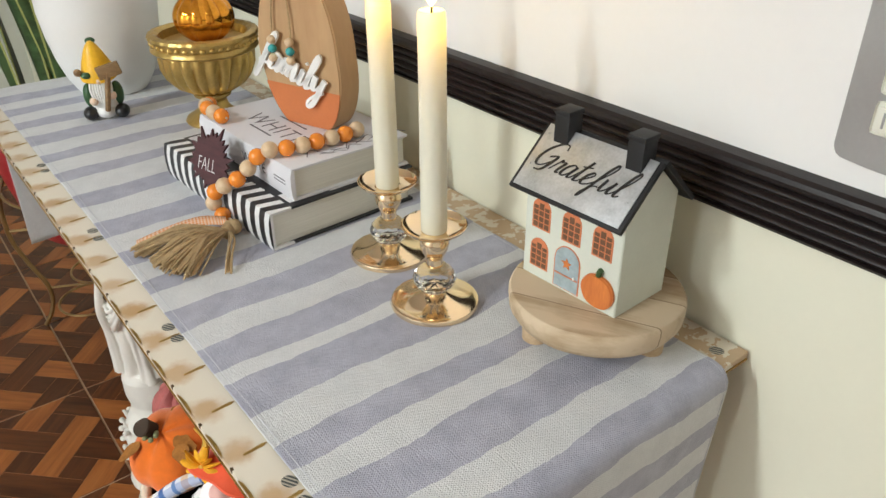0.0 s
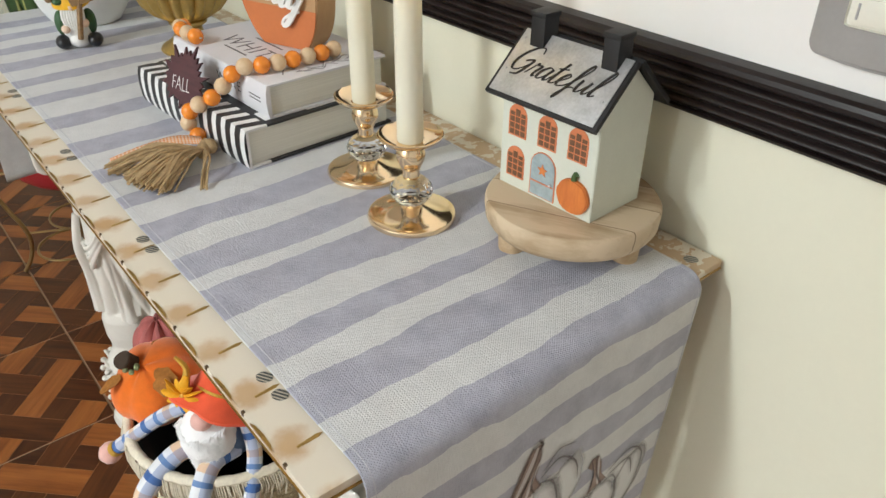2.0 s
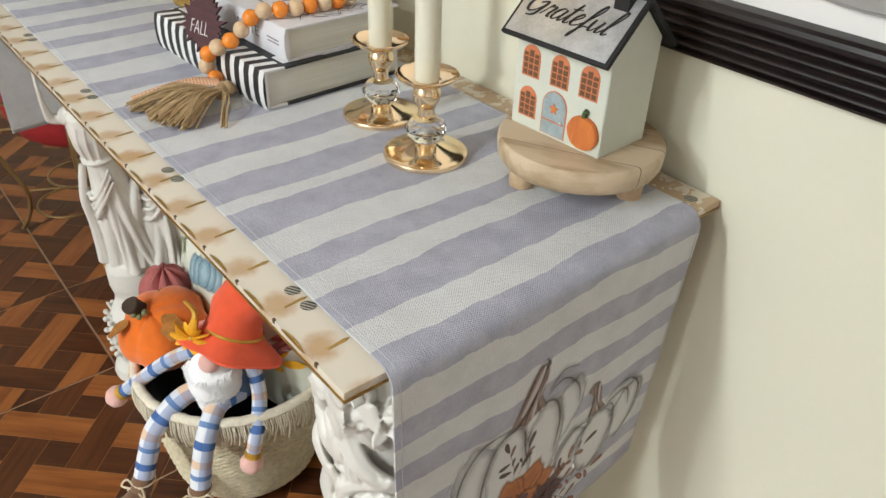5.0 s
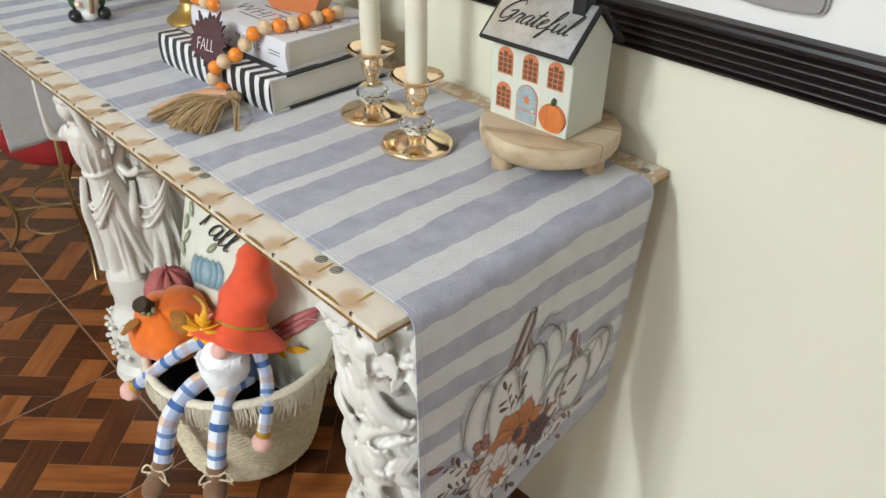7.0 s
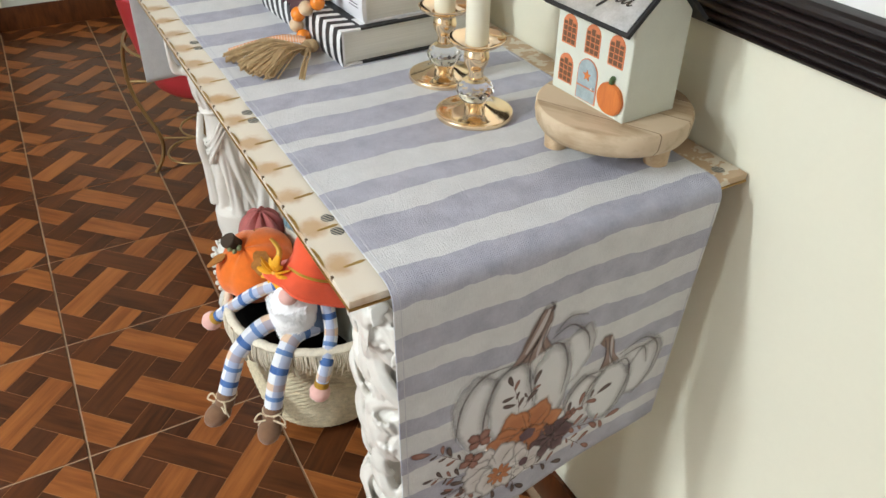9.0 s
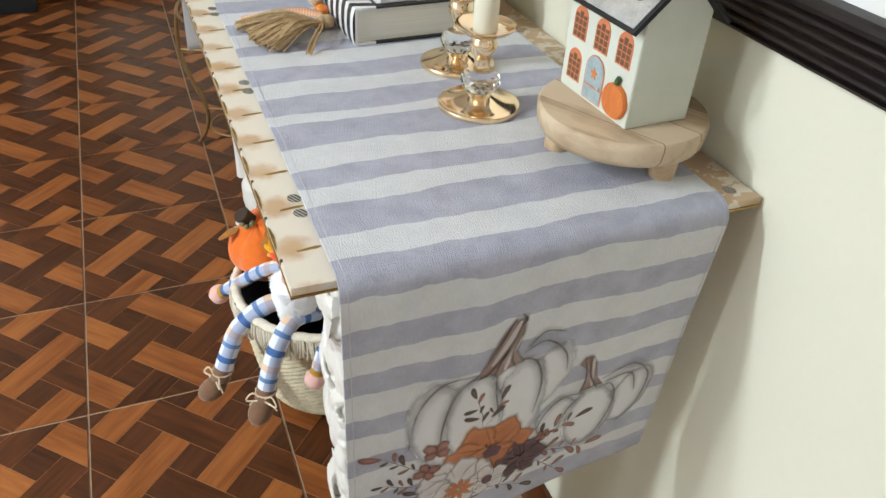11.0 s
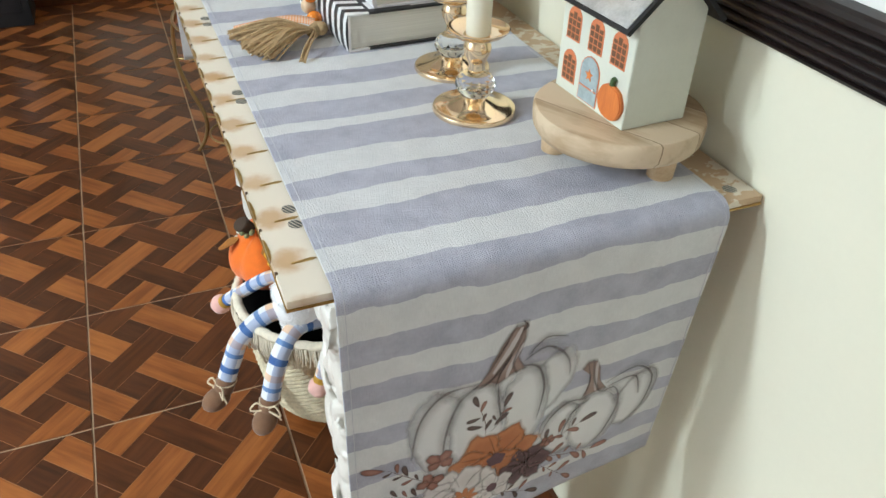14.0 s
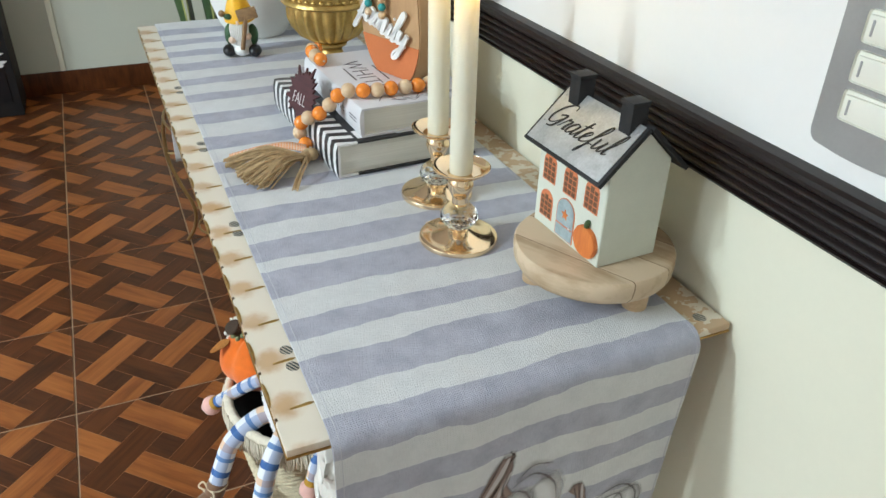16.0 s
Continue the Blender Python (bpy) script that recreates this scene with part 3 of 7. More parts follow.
def slab(bm, outline, thick, m=None, slot=0, side=None):
    """A flat plate from a 2D outline, from z 0 up to thick."""
    lo = [bm.verts.new((x, y, 0)) for x, y in outline]
    hi = [bm.verts.new((x, y, thick)) for x, y in outline]
    n = len(outline)
    f = [bm.faces.new(hi), bm.faces.new(lo[::-1])]
    for i in range(n):
        q = bm.faces.new((lo[i], lo[(i + 1) % n], hi[(i + 1) % n], hi[i]))
        q.material_index = slot if side is None else side
    for q in f:
        q.material_index = slot
    if m is not None:
        bmesh.ops.transform(bm, matrix=m, verts=lo + hi)
    return lo + hi


def lettering(name, text, size, thick, mat, parent, m, shear=0.0, offset=0.0, spacing=1.0, label=""):
    """A word as a thin raised mesh, centred on m, in its xy plane."""
    cu = bpy.data.curves.new(name, "FONT")
    cu.body, cu.size, cu.extrude, cu.shear, cu.offset, cu.space_character = text, size, thick / 2, shear, offset, spacing
    cu.align_x, cu.align_y = "CENTER", "CENTER"
    cu.resolution_u = 3
    tmp = bpy.data.objects.new(name, cu)
    scene.collection.objects.link(tmp)
    me = bpy.data.meshes.new_from_object(tmp.evaluated_get(bpy.context.evaluated_depsgraph_get()))
    bpy.data.objects.remove(tmp)
    bpy.data.curves.remove(cu)
    me.materials.clear()
    me.materials.append(mat)
    ob = new(name, me)
    ob.parent = parent
    ob.matrix_local = m
    if label:
        ob["label"] = label
    return ob


def plane_matrix(at, right, up):
    """A pose whose x and y axes lie along right and up."""
    x = Vector(right).normalized()
    z = x.cross(Vector(up)).normalized()
    y = z.cross(x)
    return Matrix(((x.x, y.x, z.x, at[0]), (x.y, y.y, z.y, at[1]), (x.z, y.z, z.z, at[2]), (0, 0, 0, 1)))


# pen strokes of a joined handwriting: each letter's width and its strokes, x-height 1
PEN = {}
PEN["G"] = (1.55, [[(1.45, 1.75), (1.25, 2.15), (0.80, 2.10), (0.35, 1.55), (0.20, 0.75), (0.45, 0.15), (0.90, 0.20), (1.30, 0.75), (1.40, 1.15), (1.15, 1.10), (0.85, 0.95)], [(1.40, 1.15), (1.30, 0.40), (1.10, -0.15), (0.65, -0.25)]])
PEN["F"] = (1.25, [[(0.75, 2.0), (0.60, 1.0), (0.45, 0.0)], [(0.25, 1.85), (0.70, 2.02), (1.45, 2.05)], [(0.50, 1.05), (0.85, 1.10), (1.15, 1.12)]])
PEN["r"] = (0.80, [[(0.0, 0.1), (0.20, 0.70), (0.32, 1.05), (0.40, 0.88), (0.70, 0.92), (0.58, 0.40), (0.62, 0.05), (0.80, 0.12)]])
PEN["a"] = (0.95, [[(0.75, 0.90), (0.45, 1.0), (0.15, 0.60), (0.15, 0.15), (0.40, 0.05), (0.70, 0.50), (0.80, 0.95)], [(0.80, 0.95), (0.70, 0.35), (0.78, 0.03), (0.98, 0.15)]])
PEN["t"] = (0.62, [[(0.0, 0.15), (0.25, 0.80), (0.42, 1.70), (0.28, 0.70), (0.28, 0.08), (0.45, 0.02), (0.64, 0.15)], [(0.05, 1.15), (0.35, 1.20), (0.72, 1.28)]])
PEN["e"] = (0.72, [[(0.0, 0.20), (0.35, 0.50), (0.60, 0.85), (0.45, 1.02), (0.20, 0.70), (0.15, 0.25), (0.35, 0.0), (0.74, 0.18)]])
PEN["f"] = (0.72, [[(0.0, 0.15), (0.35, 0.70), (0.68, 1.70), (0.58, 2.10), (0.40, 1.70), (0.30, 0.60), (0.18, -0.55), (0.05, -0.85), (0.08, -0.40), (0.40, 0.15), (0.74, 0.20)]])
PEN["u"] = (0.98, [[(0.10, 0.95), (0.12, 0.35), (0.25, 0.02), (0.50, 0.20), (0.76, 0.95)], [(0.76, 0.95), (0.70, 0.30), (0.80, 0.02), (1.0, 0.15)]])
PEN["l"] = (0.58, [[(0.0, 0.15), (0.35, 0.85), (0.55, 1.80), (0.42, 2.10), (0.28, 1.60), (0.22, 0.40), (0.32, 0.02), (0.60, 0.18)]])
PEN["m"] = (1.40, [[(0.05, 0.90), (0.18, 0.95), (0.15, 0.05)], [(0.15, 0.10), (0.35, 0.85), (0.55, 0.95), (0.58, 0.05)], [(0.58, 0.10), (0.78, 0.85), (1.0, 0.95), (1.05, 0.20), (1.15, 0.0), (1.42, 0.15)]])
PEN["i"] = (0.50, [[(0.0, 0.15), (0.20, 0.90), (0.18, 0.25), (0.28, 0.02), (0.52, 0.15)], [(0.27, 1.32), (0.29, 1.40)]])
PEN["y"] = (0.95, [[(0.10, 0.95), (0.12, 0.40), (0.28, 0.15), (0.52, 0.35), (0.78, 0.95)], [(0.78, 0.95), (0.70, 0.10), (0.58, -0.70), (0.30, -0.95), (0.22, -0.60), (0.60, -0.05), (0.98, 0.20)]])


def handwriting(name, text, height, pen, thick, mat, parent, m, slant=0.0, label="", squeeze=1.0):
    """A word in joined pen strokes as one thin raised mesh, centred on m, in its xy plane; height is that of a small letter."""
    total = sum(PEN[c][0] for c in text) * squeeze
    bm = bmesh.new()
    x0 = -total / 2
    for c in text:
        for stroke in PEN[c][1]:
            pts = [((x0 + x * squeeze + slant * (y - 0.5)) * height, (y - 0.5) * height, 0) for x, y in stroke]
            path = smooth_path(pts, 6)
            ring = []
            for i, p in enumerate(path):
                d = (path[min(i + 1, len(path) - 1)] - path[max(i - 1, 0)]).normalized()
                down = 0.62 + 0.75 * max(0.0, -d.y)
                side = Vector((-d.y, d.x, 0)) * pen * down
                ring.append([bm.verts.new(m @ (p + side * a + Vector((0, 0, b * thick)))) for a, b in ((-1, 0), (-1, 1), (1, 1), (1, 0))])
            for p, q in zip(ring, ring[1:]):
                for j in range(4):
                    bm.faces.new((p[j], p[(j + 1) % 4], q[(j + 1) % 4], q[j]))
            bm.faces.new(ring[0])
            bm.faces.new(ring[-1])
        x0 += PEN[c][0] * squeeze
    return part(name, bm, mat, parent, label, False)


def clip(poly, inside, cross):
    out = []
    for a, b in zip(poly, poly[1:] + poly[:1]):
        if inside(a):
            out.append(a)
        if inside(a) != inside(b):
            out.append(cross(a, b))
    return out


def clip_square(poly, h):
    """The part of a convex outline within the square of half side h."""
    for ax in (0, 1):
        for s in (1, -1):
            poly = clip(poly, lambda p: p[ax] * s <= h, lambda a, b: tuple(a[i] + (b[i] - a[i]) * (s * h - a[ax]) / (b[ax] - a[ax]) for i in (0, 1)))
            if len(poly) < 3:
                return []
    return poly


# ---- room ----
WALL_X, NORTH, SOUTH, WEST, CEIL = 0.423, 3.20, -3.0, -3.4, 2.55


def wall(name, a, b, mats, label):
    bm = bmesh.new()
    box(bm, a, b)
    return tagged(mesh_object(name, bm, mats, False), label, "wall", "", "structure")


bm = bmesh.new()
box(bm, (WALL_X, SOUTH, 0.0), (WALL_X + 0.14, NORTH + 0.14, 0.93), slot=0)
box(bm, (WALL_X, SOUTH, 0.93), (WALL_X + 0.14, NORTH + 0.14, CEIL), slot=1)
tagged(mesh_object("wall_east", bm, [M["wall_cream"], M["wall_white"]], False), "plastered wall, cream below the rail and white above", "wall", "", "structure")
wall("wall_north", (WEST - 0.14, NORTH, 0), (WALL_X, NORTH + 0.14, CEIL), M["wall_grey"], "pale grey-green painted wall at the room's end")
# west and south walls are unseen, added white to bounce light back
wall("unseen_wall_west", (WEST - 0.14, SOUTH, 0), (WEST, NORTH, CEIL), M["wall_white"], "unseen plain white wall added to bounce light")
wall("unseen_wall_south", (WEST - 0.14, SOUTH - 0.14, 0), (WALL_X + 0.14, SOUTH, CEIL), M["wall_white"], "unseen plain white wall added to bounce light")
# unseen lid over the room, added so that the lamps' light bounces
wall("ceiling", (WEST - 0.14, SOUTH - 0.14, CEIL), (WALL_X + 0.14, NORTH + 0.14, CEIL + 0.1), M["ceiling"], "unseen plain white ceiling added to bounce light")["category"] = "ceiling"

# floor slab; the tiles follow at the end
bm = bmesh.new()
box(bm, (WEST - 0.14, SOUTH - 0.14, -0.12), (WALL_X + 0.14, NORTH + 0.14, -0.0025))
floor = tagged(mesh_object("floor", bm, M["grout"], False), "glazed tile floor printed as woven brown parquet", "floor", "", "structure")


def rail_profile():
    """Reeded chair rail, outline in (outward, height)."""
    pts = [(0.0, 0.0)]
    reeds, h = 4, 0.0085
    pts += [(0.012, 0.0), (0.014, 0.003)]
    for i in range(reeds):
        z0 = 0.004 + i * h
        for k in range(9):
            a = math.pi * k / 8
            pts.append((0.0105 + 0.0042 * math.sin(a), z0 + h * (k + 0.15) / 8.3))
    pts += [(0.0100, 0.0385), (0.0140, 0.0392), (0.0165, 0.0415), (0.0170, 0.0450), (0.0158, 0.0485), (0.0120, 0.0510), (0.0, 0.0525)]
    return pts


bm = bmesh.new()
prof = rail_profile()
ends = []
for y in (SOUTH, NORTH):
    ends.append([bm.verts.new((WALL_X - o, y, 0.9035 + z)) for o, z in prof])
for i in range(len(prof)):
    j = (i + 1) % len(prof)
    bm.faces.new((ends[0][i], ends[0][j], ends[1][j], ends[1][i]))
for e in ends:
    bm.faces.new(e)
tagged(mesh_object("chair_rail", bm, M["rail"], False), "dark varnished reeded wooden chair rail on the wall", "wall rail", "", "structure")

for nm, a, b in (("baseboard_east", (WALL_X - 0.009, SOUTH, -0.002), (WALL_X, NORTH, 0.088)), ("baseboard_north", (WEST, NORTH - 0.009, -0.002), (WALL_X - 0.009, NORTH, 0.098))):
    bm = bmesh.new()
    box(bm, a, b, 0.0025)
    tagged(mesh_object(nm, bm, M["plank_dark"]), "dark brown wood-look tile skirting", "baseboard", "", "structure")

# pale cable cover running up the end wall
bm = bmesh.new()
box(bm, (-0.262, NORTH - 0.010, 0.098), (-0.240, NORTH, CEIL), 0.003)
tagged(mesh_object("cable_cover", bm, M["wall_cream"]), "slim pale cable cover running up the wall", "cable cover", "", "structure")

# ---- console table ----
LENGTH, DEPTH = 1.207, 0.420
table = thing("console_table", (0, 0, 0), 0, "console table with a blotted cream top on two white figure pedestals", "table")
bm = bmesh.new()
box(bm, (0, 0, TOP - 0.0075), (DEPTH, LENGTH, TOP), 0.0015)
part("tabletop", bm, M["vinyl"], table, "cream top with tan blots and gold dashes")
bm = bmesh.new()
box(bm, (-0.0006, -0.0006, TOP - 0.0096), (DEPTH, LENGTH + 0.0006, TOP - 0.0077), 0.0004)
part("gold_edge", bm, M["gold_foil"], table, "thin dull gold lower edge")
bm = bmesh.new()
for a, b in (((0.07, 0.045, TOP - 0.03), (0.40, 0.06, TOP - 0.0098)), ((0.07, LENGTH - 0.05, TOP - 0.03), (0.40, LENGTH - 0.03, TOP - 0.0098)), ((0.38, 0.05, TOP - 0.05), (0.40, LENGTH - 0.05, TOP - 0.0098))):
    box(bm, a, b, 0.002)
part("apron", bm, M["plaster"], table, "white wooden frame under the top")

# gold dashes: along the edge, and short ones reaching in from it
bm = bmesh.new()
slab(bm, [(-0.0006, -0.0155), (0.0012, -0.011), (0.0020, 0.0), (0.0012, 0.011), (-0.0006, 0.0155)], 0.0018, Matrix.Translation((0, 0, -0.0014)))
edge_mesh = mesh_object("gold_dash", bm, M["gold_foil"]).data
bm = bmesh.new()
slab(bm, [(-0.010, -0.0009), (0.006, -0.0017), (0.010, 0.0), (0.006, 0.0017), (-0.010, 0.0009)], 0.0004)
inner_mesh = mesh_object("gold_dash", bm, M["gold_foil"]).data
bm = bmesh.new()
box(bm, (-0.0005, -0.0016, -0.003), (0.0018, 0.0016, 0.0005), 0.0004)
dot_mesh = mesh_object("brown_dot", bm, M["brown_ink"]).data
for o in [o for o in scene.objects if o.name.startswith(("gold_dash", "brown_dot"))]:
    bpy.data.objects.remove(o)
k = 0
while 0.0065 + 0.0585 * k < LENGTH - 0.02:
    y = 0.0065 + 0.0585 * k
    for nm, me, x, yy, z, turn in (("gold_dash", edge_mesh, 0.0, y, TOP, 0), ("gold_dash", inner_mesh, 0.0235, y + 0.0365, TOP + 0.0001, 4), ("brown_dot", dot_mesh, 0.0, y + 0.028, TOP, 0)):
        if yy > LENGTH - 0.014 or yy < 0.013:
            continue
        o = new(nm, me)
        o.parent = table
        o.matrix_local = pose(x, yy, z, 0, 0, turn)
    k += 1


def hatched_spot(y, x):
    """A small hatched grey spot of the printed covering."""
    bm = bmesh.new()
    slab(bm, [(0.0056 * math.cos(2 * math.pi * i / 18), 0.0066 * math.sin(2 * math.pi * i / 18) * (1 + 0.08 * math.sin(3 * i))) for i in range(18)], 0.0003)
    o = part("printed_spot", bm, M["hatch"], table, "small hatched grey printed spot", False)
    o.matrix_local = pose(x, y, TOP + 0.0002, 0, 0, 30)


for y in (0.092, 0.115, 0.330, 0.352, 0.566, 0.588, 0.80, 0.822):
    hatched_spot(y, 0.0285)
hatched_spot(0.018, 0.398)


def statue_pedestal(x0, cy, seed, front, deep):
    """White group of draped standing figures under a garland, on a leafy drum, holding up the top."""
    rnd = random.Random(seed)
    bm = bmesh.new()
    near = deep > 0.7
    cx = x0 + (0.050 if near else 0.080)
    oval_m = Matrix.Translation((cx, cy + 0.012, 0.0)) @ Matrix.Diagonal((1.12, deep, 1, 1))
    drum_m = Matrix.Translation((cx if near else 0.195, cy + 0.012, 0.0)) @ Matrix.Diagonal((1.20 if near else 1.28, deep + 0.1, 1, 1))
    low = [(0.108, 0.0), (0.114, 0.010), (0.110, 0.028), (0.098, 0.040), (0.100, 0.060), (0.104, 0.085), (0.100, 0.150)]
    high = [(0.098, 0.175), (0.088, 0.200), (0.080, 0.225), (0.074, 0.262), (0.070, 0.280), (0.05, 0.286)] if near else [(0.086, 0.185), (0.084, 0.200), (0.088, 0.225), (0.088, 0.262), (0.082, 0.280), (0.05, 0.286)]
    lathe(bm, low + high, 64, drum_m)

    def leaf(at, out, up, size, curl):
        """A cupped acanthus leaf with a midrib and lobed edge."""
        out, up = out.normalized(), up.normalized()
        side = out.cross(up).normalized()
        rows = []
        for i in range(8):
            t = i / 7
            w = size * 0.36 * math.sin(math.pi * (0.12 + 0.86 * t)) * (1 + 0.22 * math.sin(17 * t))
            c = at + up * (size * (t - 0.2)) + out * (curl * size * t * t)
            rows.append([bm.verts.new(c + side * (w * q) + out * (size * (0.10 * (1 - q * q) - (0.05 if q == 0 else 0)) + d)) for q, d in ((-1, 0), (-0.5, 0), (0, 0), (0.5, 0), (1, 0), (0.5, -0.006), (-0.5, -0.006))])
        for p, q in zip(rows, rows[1:]):
            for j in range(7):
                bm.faces.new((p[j], p[(j + 1) % 7], q[(j + 1) % 7], q[j]))
        bm.faces.new(rows[0])
        bm.faces.new(rows[-1])

    # crowded leaves and curls round the drum
    for row, (rr, z, sz) in enumerate(((0.100, 0.062, 0.040), (0.102, 0.100, 0.038), (0.098, 0.140, 0.036))):
        for i in range(22):
            a = 2 * math.pi * (i + 0.5 * row) / 22 + 0.10 * rnd.random()
            d = Vector((math.cos(a), math.sin(a), 0))
            leaf(drum_m @ Vector((rr * d.x, rr * d.y, z)), d, Vector((0.6 * (rnd.random() - 0.5), 0.6 * (rnd.random() - 0.5), 1)), sz * 0.85, 0.10 + 0.15 * rnd.random())
            q = drum_m @ Vector(((rr + 0.008) * math.cos(a + 0.14), (rr + 0.008) * math.sin(a + 0.14), z + 0.012))
            ball(bm, q, 0.0062, 0, 7)
    # wound folds of cloth lying on the drum
    if near:
        for i in range(6):
            z, tilt = 0.205 + 0.021 * i, 0.012 * math.sin(2.1 * i)
            rr = 0.088 - 0.004 * i
            tube(bm, [drum_m @ Vector((rr * math.cos(b), rr * math.sin(b), z + tilt * math.cos(b + i) + 0.004 * math.sin(3 * b + i))) for b in [2 * math.pi * k / 30 for k in range(31)]], 0.0125, 10, 0, 0)
    # slab and inner shaft
    box(bm, (cx - 0.105, cy - 0.040, 0.748), (cx + 0.105, cy + 0.060, 0.7702), 0.004)
    full = 0.026 if near else 0.0
    lathe(bm, [(0.060 + full, 0.25), (0.052 + full, 0.45), (0.056 + full, 0.62), (0.070 + full / 2, 0.70), (0.088, 0.75)], 48, oval_m)
    if near:
        x0, cy = x0 + 0.006, cy + 0.012
    k = 0.55 if near else 1.0
    stand_at = ((x0 + 0.012, cy, 205), (x0 + 0.112 * k, cy - 0.012, 262), (x0 + 0.060 * k, cy + 0.046, 120), (x0 + 0.175 * k, cy + 0.036, 10), (x0 + 0.062 * k, cy - 0.024, 240))
    for fi, (fx, fy, face) in enumerate(stand_at):
        if near and fi != 3:
            continue
        small = 0.86 if fi == 4 else 0.95
        lean = Matrix.Translation((fx, fy, 0.280)) @ Matrix.Rotation(radians(face), 4, "Z") @ Matrix.Rotation(radians(11 if fi == 0 else 5), 4, "Y") @ Matrix.Diagonal((0.92, 0.92, small, 1))
        ph, n, twist = rnd.random() * 6, (7, 8, 9)[fi % 3], 0.5 + 0.9 * rnd.random()

        def drape(t, z, ph=ph, n=n, twist=twist):
            k = min(1.0, max(0.0, (0.245 - z) / 0.16))
            bend = t + 0.20 * math.sin(2 * t + 9 * z + ph) + 0.10 * math.sin(3 * t - 17 * z)
            fold = abs(math.sin(n * bend / 2 + ph + twist * z * 4)) ** 0.65
            thin = abs(math.sin(n * bend + 1.3 + ph - 9 * z)) ** 0.8
            return 1 + k * (0.36 * (fold - 0.62) + 0.12 * (thin - 0.6))
        lathe(bm, [(0.053, 0.0), (0.060, 0.004), (0.056, 0.018), (0.053, 0.04), (0.051, 0.07), (0.048, 0.10), (0.044, 0.13), (0.040, 0.16), (0.0355, 0.19), (0.030, 0.22), (0.027, 0.245), (0.0265, 0.258), (0.029, 0.275), (0.0325, 0.298), (0.031, 0.318), (0.026, 0.340), (0.013, 0.356), (0.012, 0.376)], 110, lean, drape)
        # overskirt caught up at one hip
        hip = 1 if fi % 2 else -1
        for kf in range(3):
            z0 = 0.228 - 0.014 * kf
            pts = [(0.016, -0.034 * hip, z0 + 0.012), (0.040 + 0.003 * kf, -0.014 * hip, z0 - 0.030), (0.043 + 0.003 * kf, 0.014 * hip, z0 - 0.052 - 0.008 * kf), (0.026 + 0.004 * kf, 0.038 * hip, z0 - 0.045 - 0.016 * kf)]
            tube(bm, [lean @ Vector(p) for p in pts], 0.0042, 8, 0, 5, lambda t: 0.45 + 0.6 * math.sin(math.pi * t))
        tube(bm, [lean @ Vector(p) for p in ((0.018, 0.034 * hip, 0.235), (0.040, 0.040 * hip, 0.17), (0.038, 0.050 * hip, 0.10), (0.052, 0.052 * hip, 0.01))], 0.0085, 8, 0, 6, lambda t: 0.7 + 0.9 * t)
        # sash and gathered bodice
        tube(bm, [lean @ Vector((0.029 * math.cos(b), 0.029 * math.sin(b), 0.252)) for b in [2 * math.pi * k / 16 for k in range(17)]], 0.0048, 7, 0, 0)
        for kf in range(13):
            b = 2 * math.pi * kf / 13
            c, d = math.cos(b), math.sin(b)
            tube(bm, [lean @ Vector(p) for p in ((0.026 * c, 0.026 * d, 0.256), (0.0325 * math.cos(b + 0.12), 0.0325 * math.sin(b + 0.12), 0.292), (0.029 * math.cos(b + 0.3), 0.029 * math.sin(b + 0.3), 0.326))], 0.0026, 6, 0, 4)
        # plain head form under thick bound hair
        ball(bm, lean @ Vector((0.006, 0.0, 0.392)), (0.0185, 0.017, 0.0225), 0, 16)
        for kf in range(22):
            b = 2 * math.pi * kf / 22
            z = 0.398 + 0.014 * math.cos(b * 2 + fi) + 0.006 * rnd.random()
            ball(bm, lean @ Vector((-0.004 + 0.0195 * math.cos(b) * 0.9, 0.0200 * math.sin(b), z)), 0.0062 + 0.0028 * rnd.random(), 0, 7)
        for sgn in (-1, 1):
            tube(bm, [lean @ Vector(p) for p in ((-0.006, 0.014 * sgn, 0.405), (-0.016, 0.024 * sgn, 0.38), (-0.010, 0.030 * sgn, 0.35), (-0.004, 0.038 * sgn, 0.31), (0.004, 0.034 * sgn, 0.285))], 0.0072, 7, 0, 5, lambda t: 1.1 - 0.6 * t)
            # puffed sleeve, arm raised to the garland
            ball(bm, lean @ Vector((0.002, 0.036 * sgn, 0.330)), (0.016, 0.015, 0.018), 0, 14, None, lambda d: 1 + 0.12 * math.sin(6 * math.atan2(d.y, d.x)))
            up = 0.44 + 0.02 * rnd.random()
            if (fi + sgn) % 3:
                pts = ((0.004, 0.040 * sgn, 0.325), (0.024, 0.054 * sgn, 0.335), (0.030, 0.050 * sgn, 0.385), (0.026, 0.040 * sgn, up))
            else:
                pts = ((0.004, 0.040 * sgn, 0.322), (0.022, 0.050 * sgn, 0.285), (0.042, 0.030 * sgn, 0.268), (0.048, 0.008 * sgn, 0.285))
            tube(bm, [lean @ Vector(p) for p in pts], 0.0095, 10, 0, 5, lambda t: 1.1 - 0.4 * t)
    # garland of fruit, blossoms and leaves crowding below the slab
    for i in range(110 if near else 200):
        a = 2 * math.pi * i / 100 * 3 + 0.2 * rnd.random()
        z = (0.640 if near else 0.600) + (0.107 if near else 0.147) * rnd.random() ** (1.0 if near else 0.6)
        rr = (0.084 if near else 0.080) + 0.016 * rnd.random() + max(0.0, z - 0.66) * 0.16
        c = oval_m @ Vector((rr * math.cos(a), rr * math.sin(a), z))
        d = Vector((math.cos(a), math.sin(a), 0))
        kind = i % 4
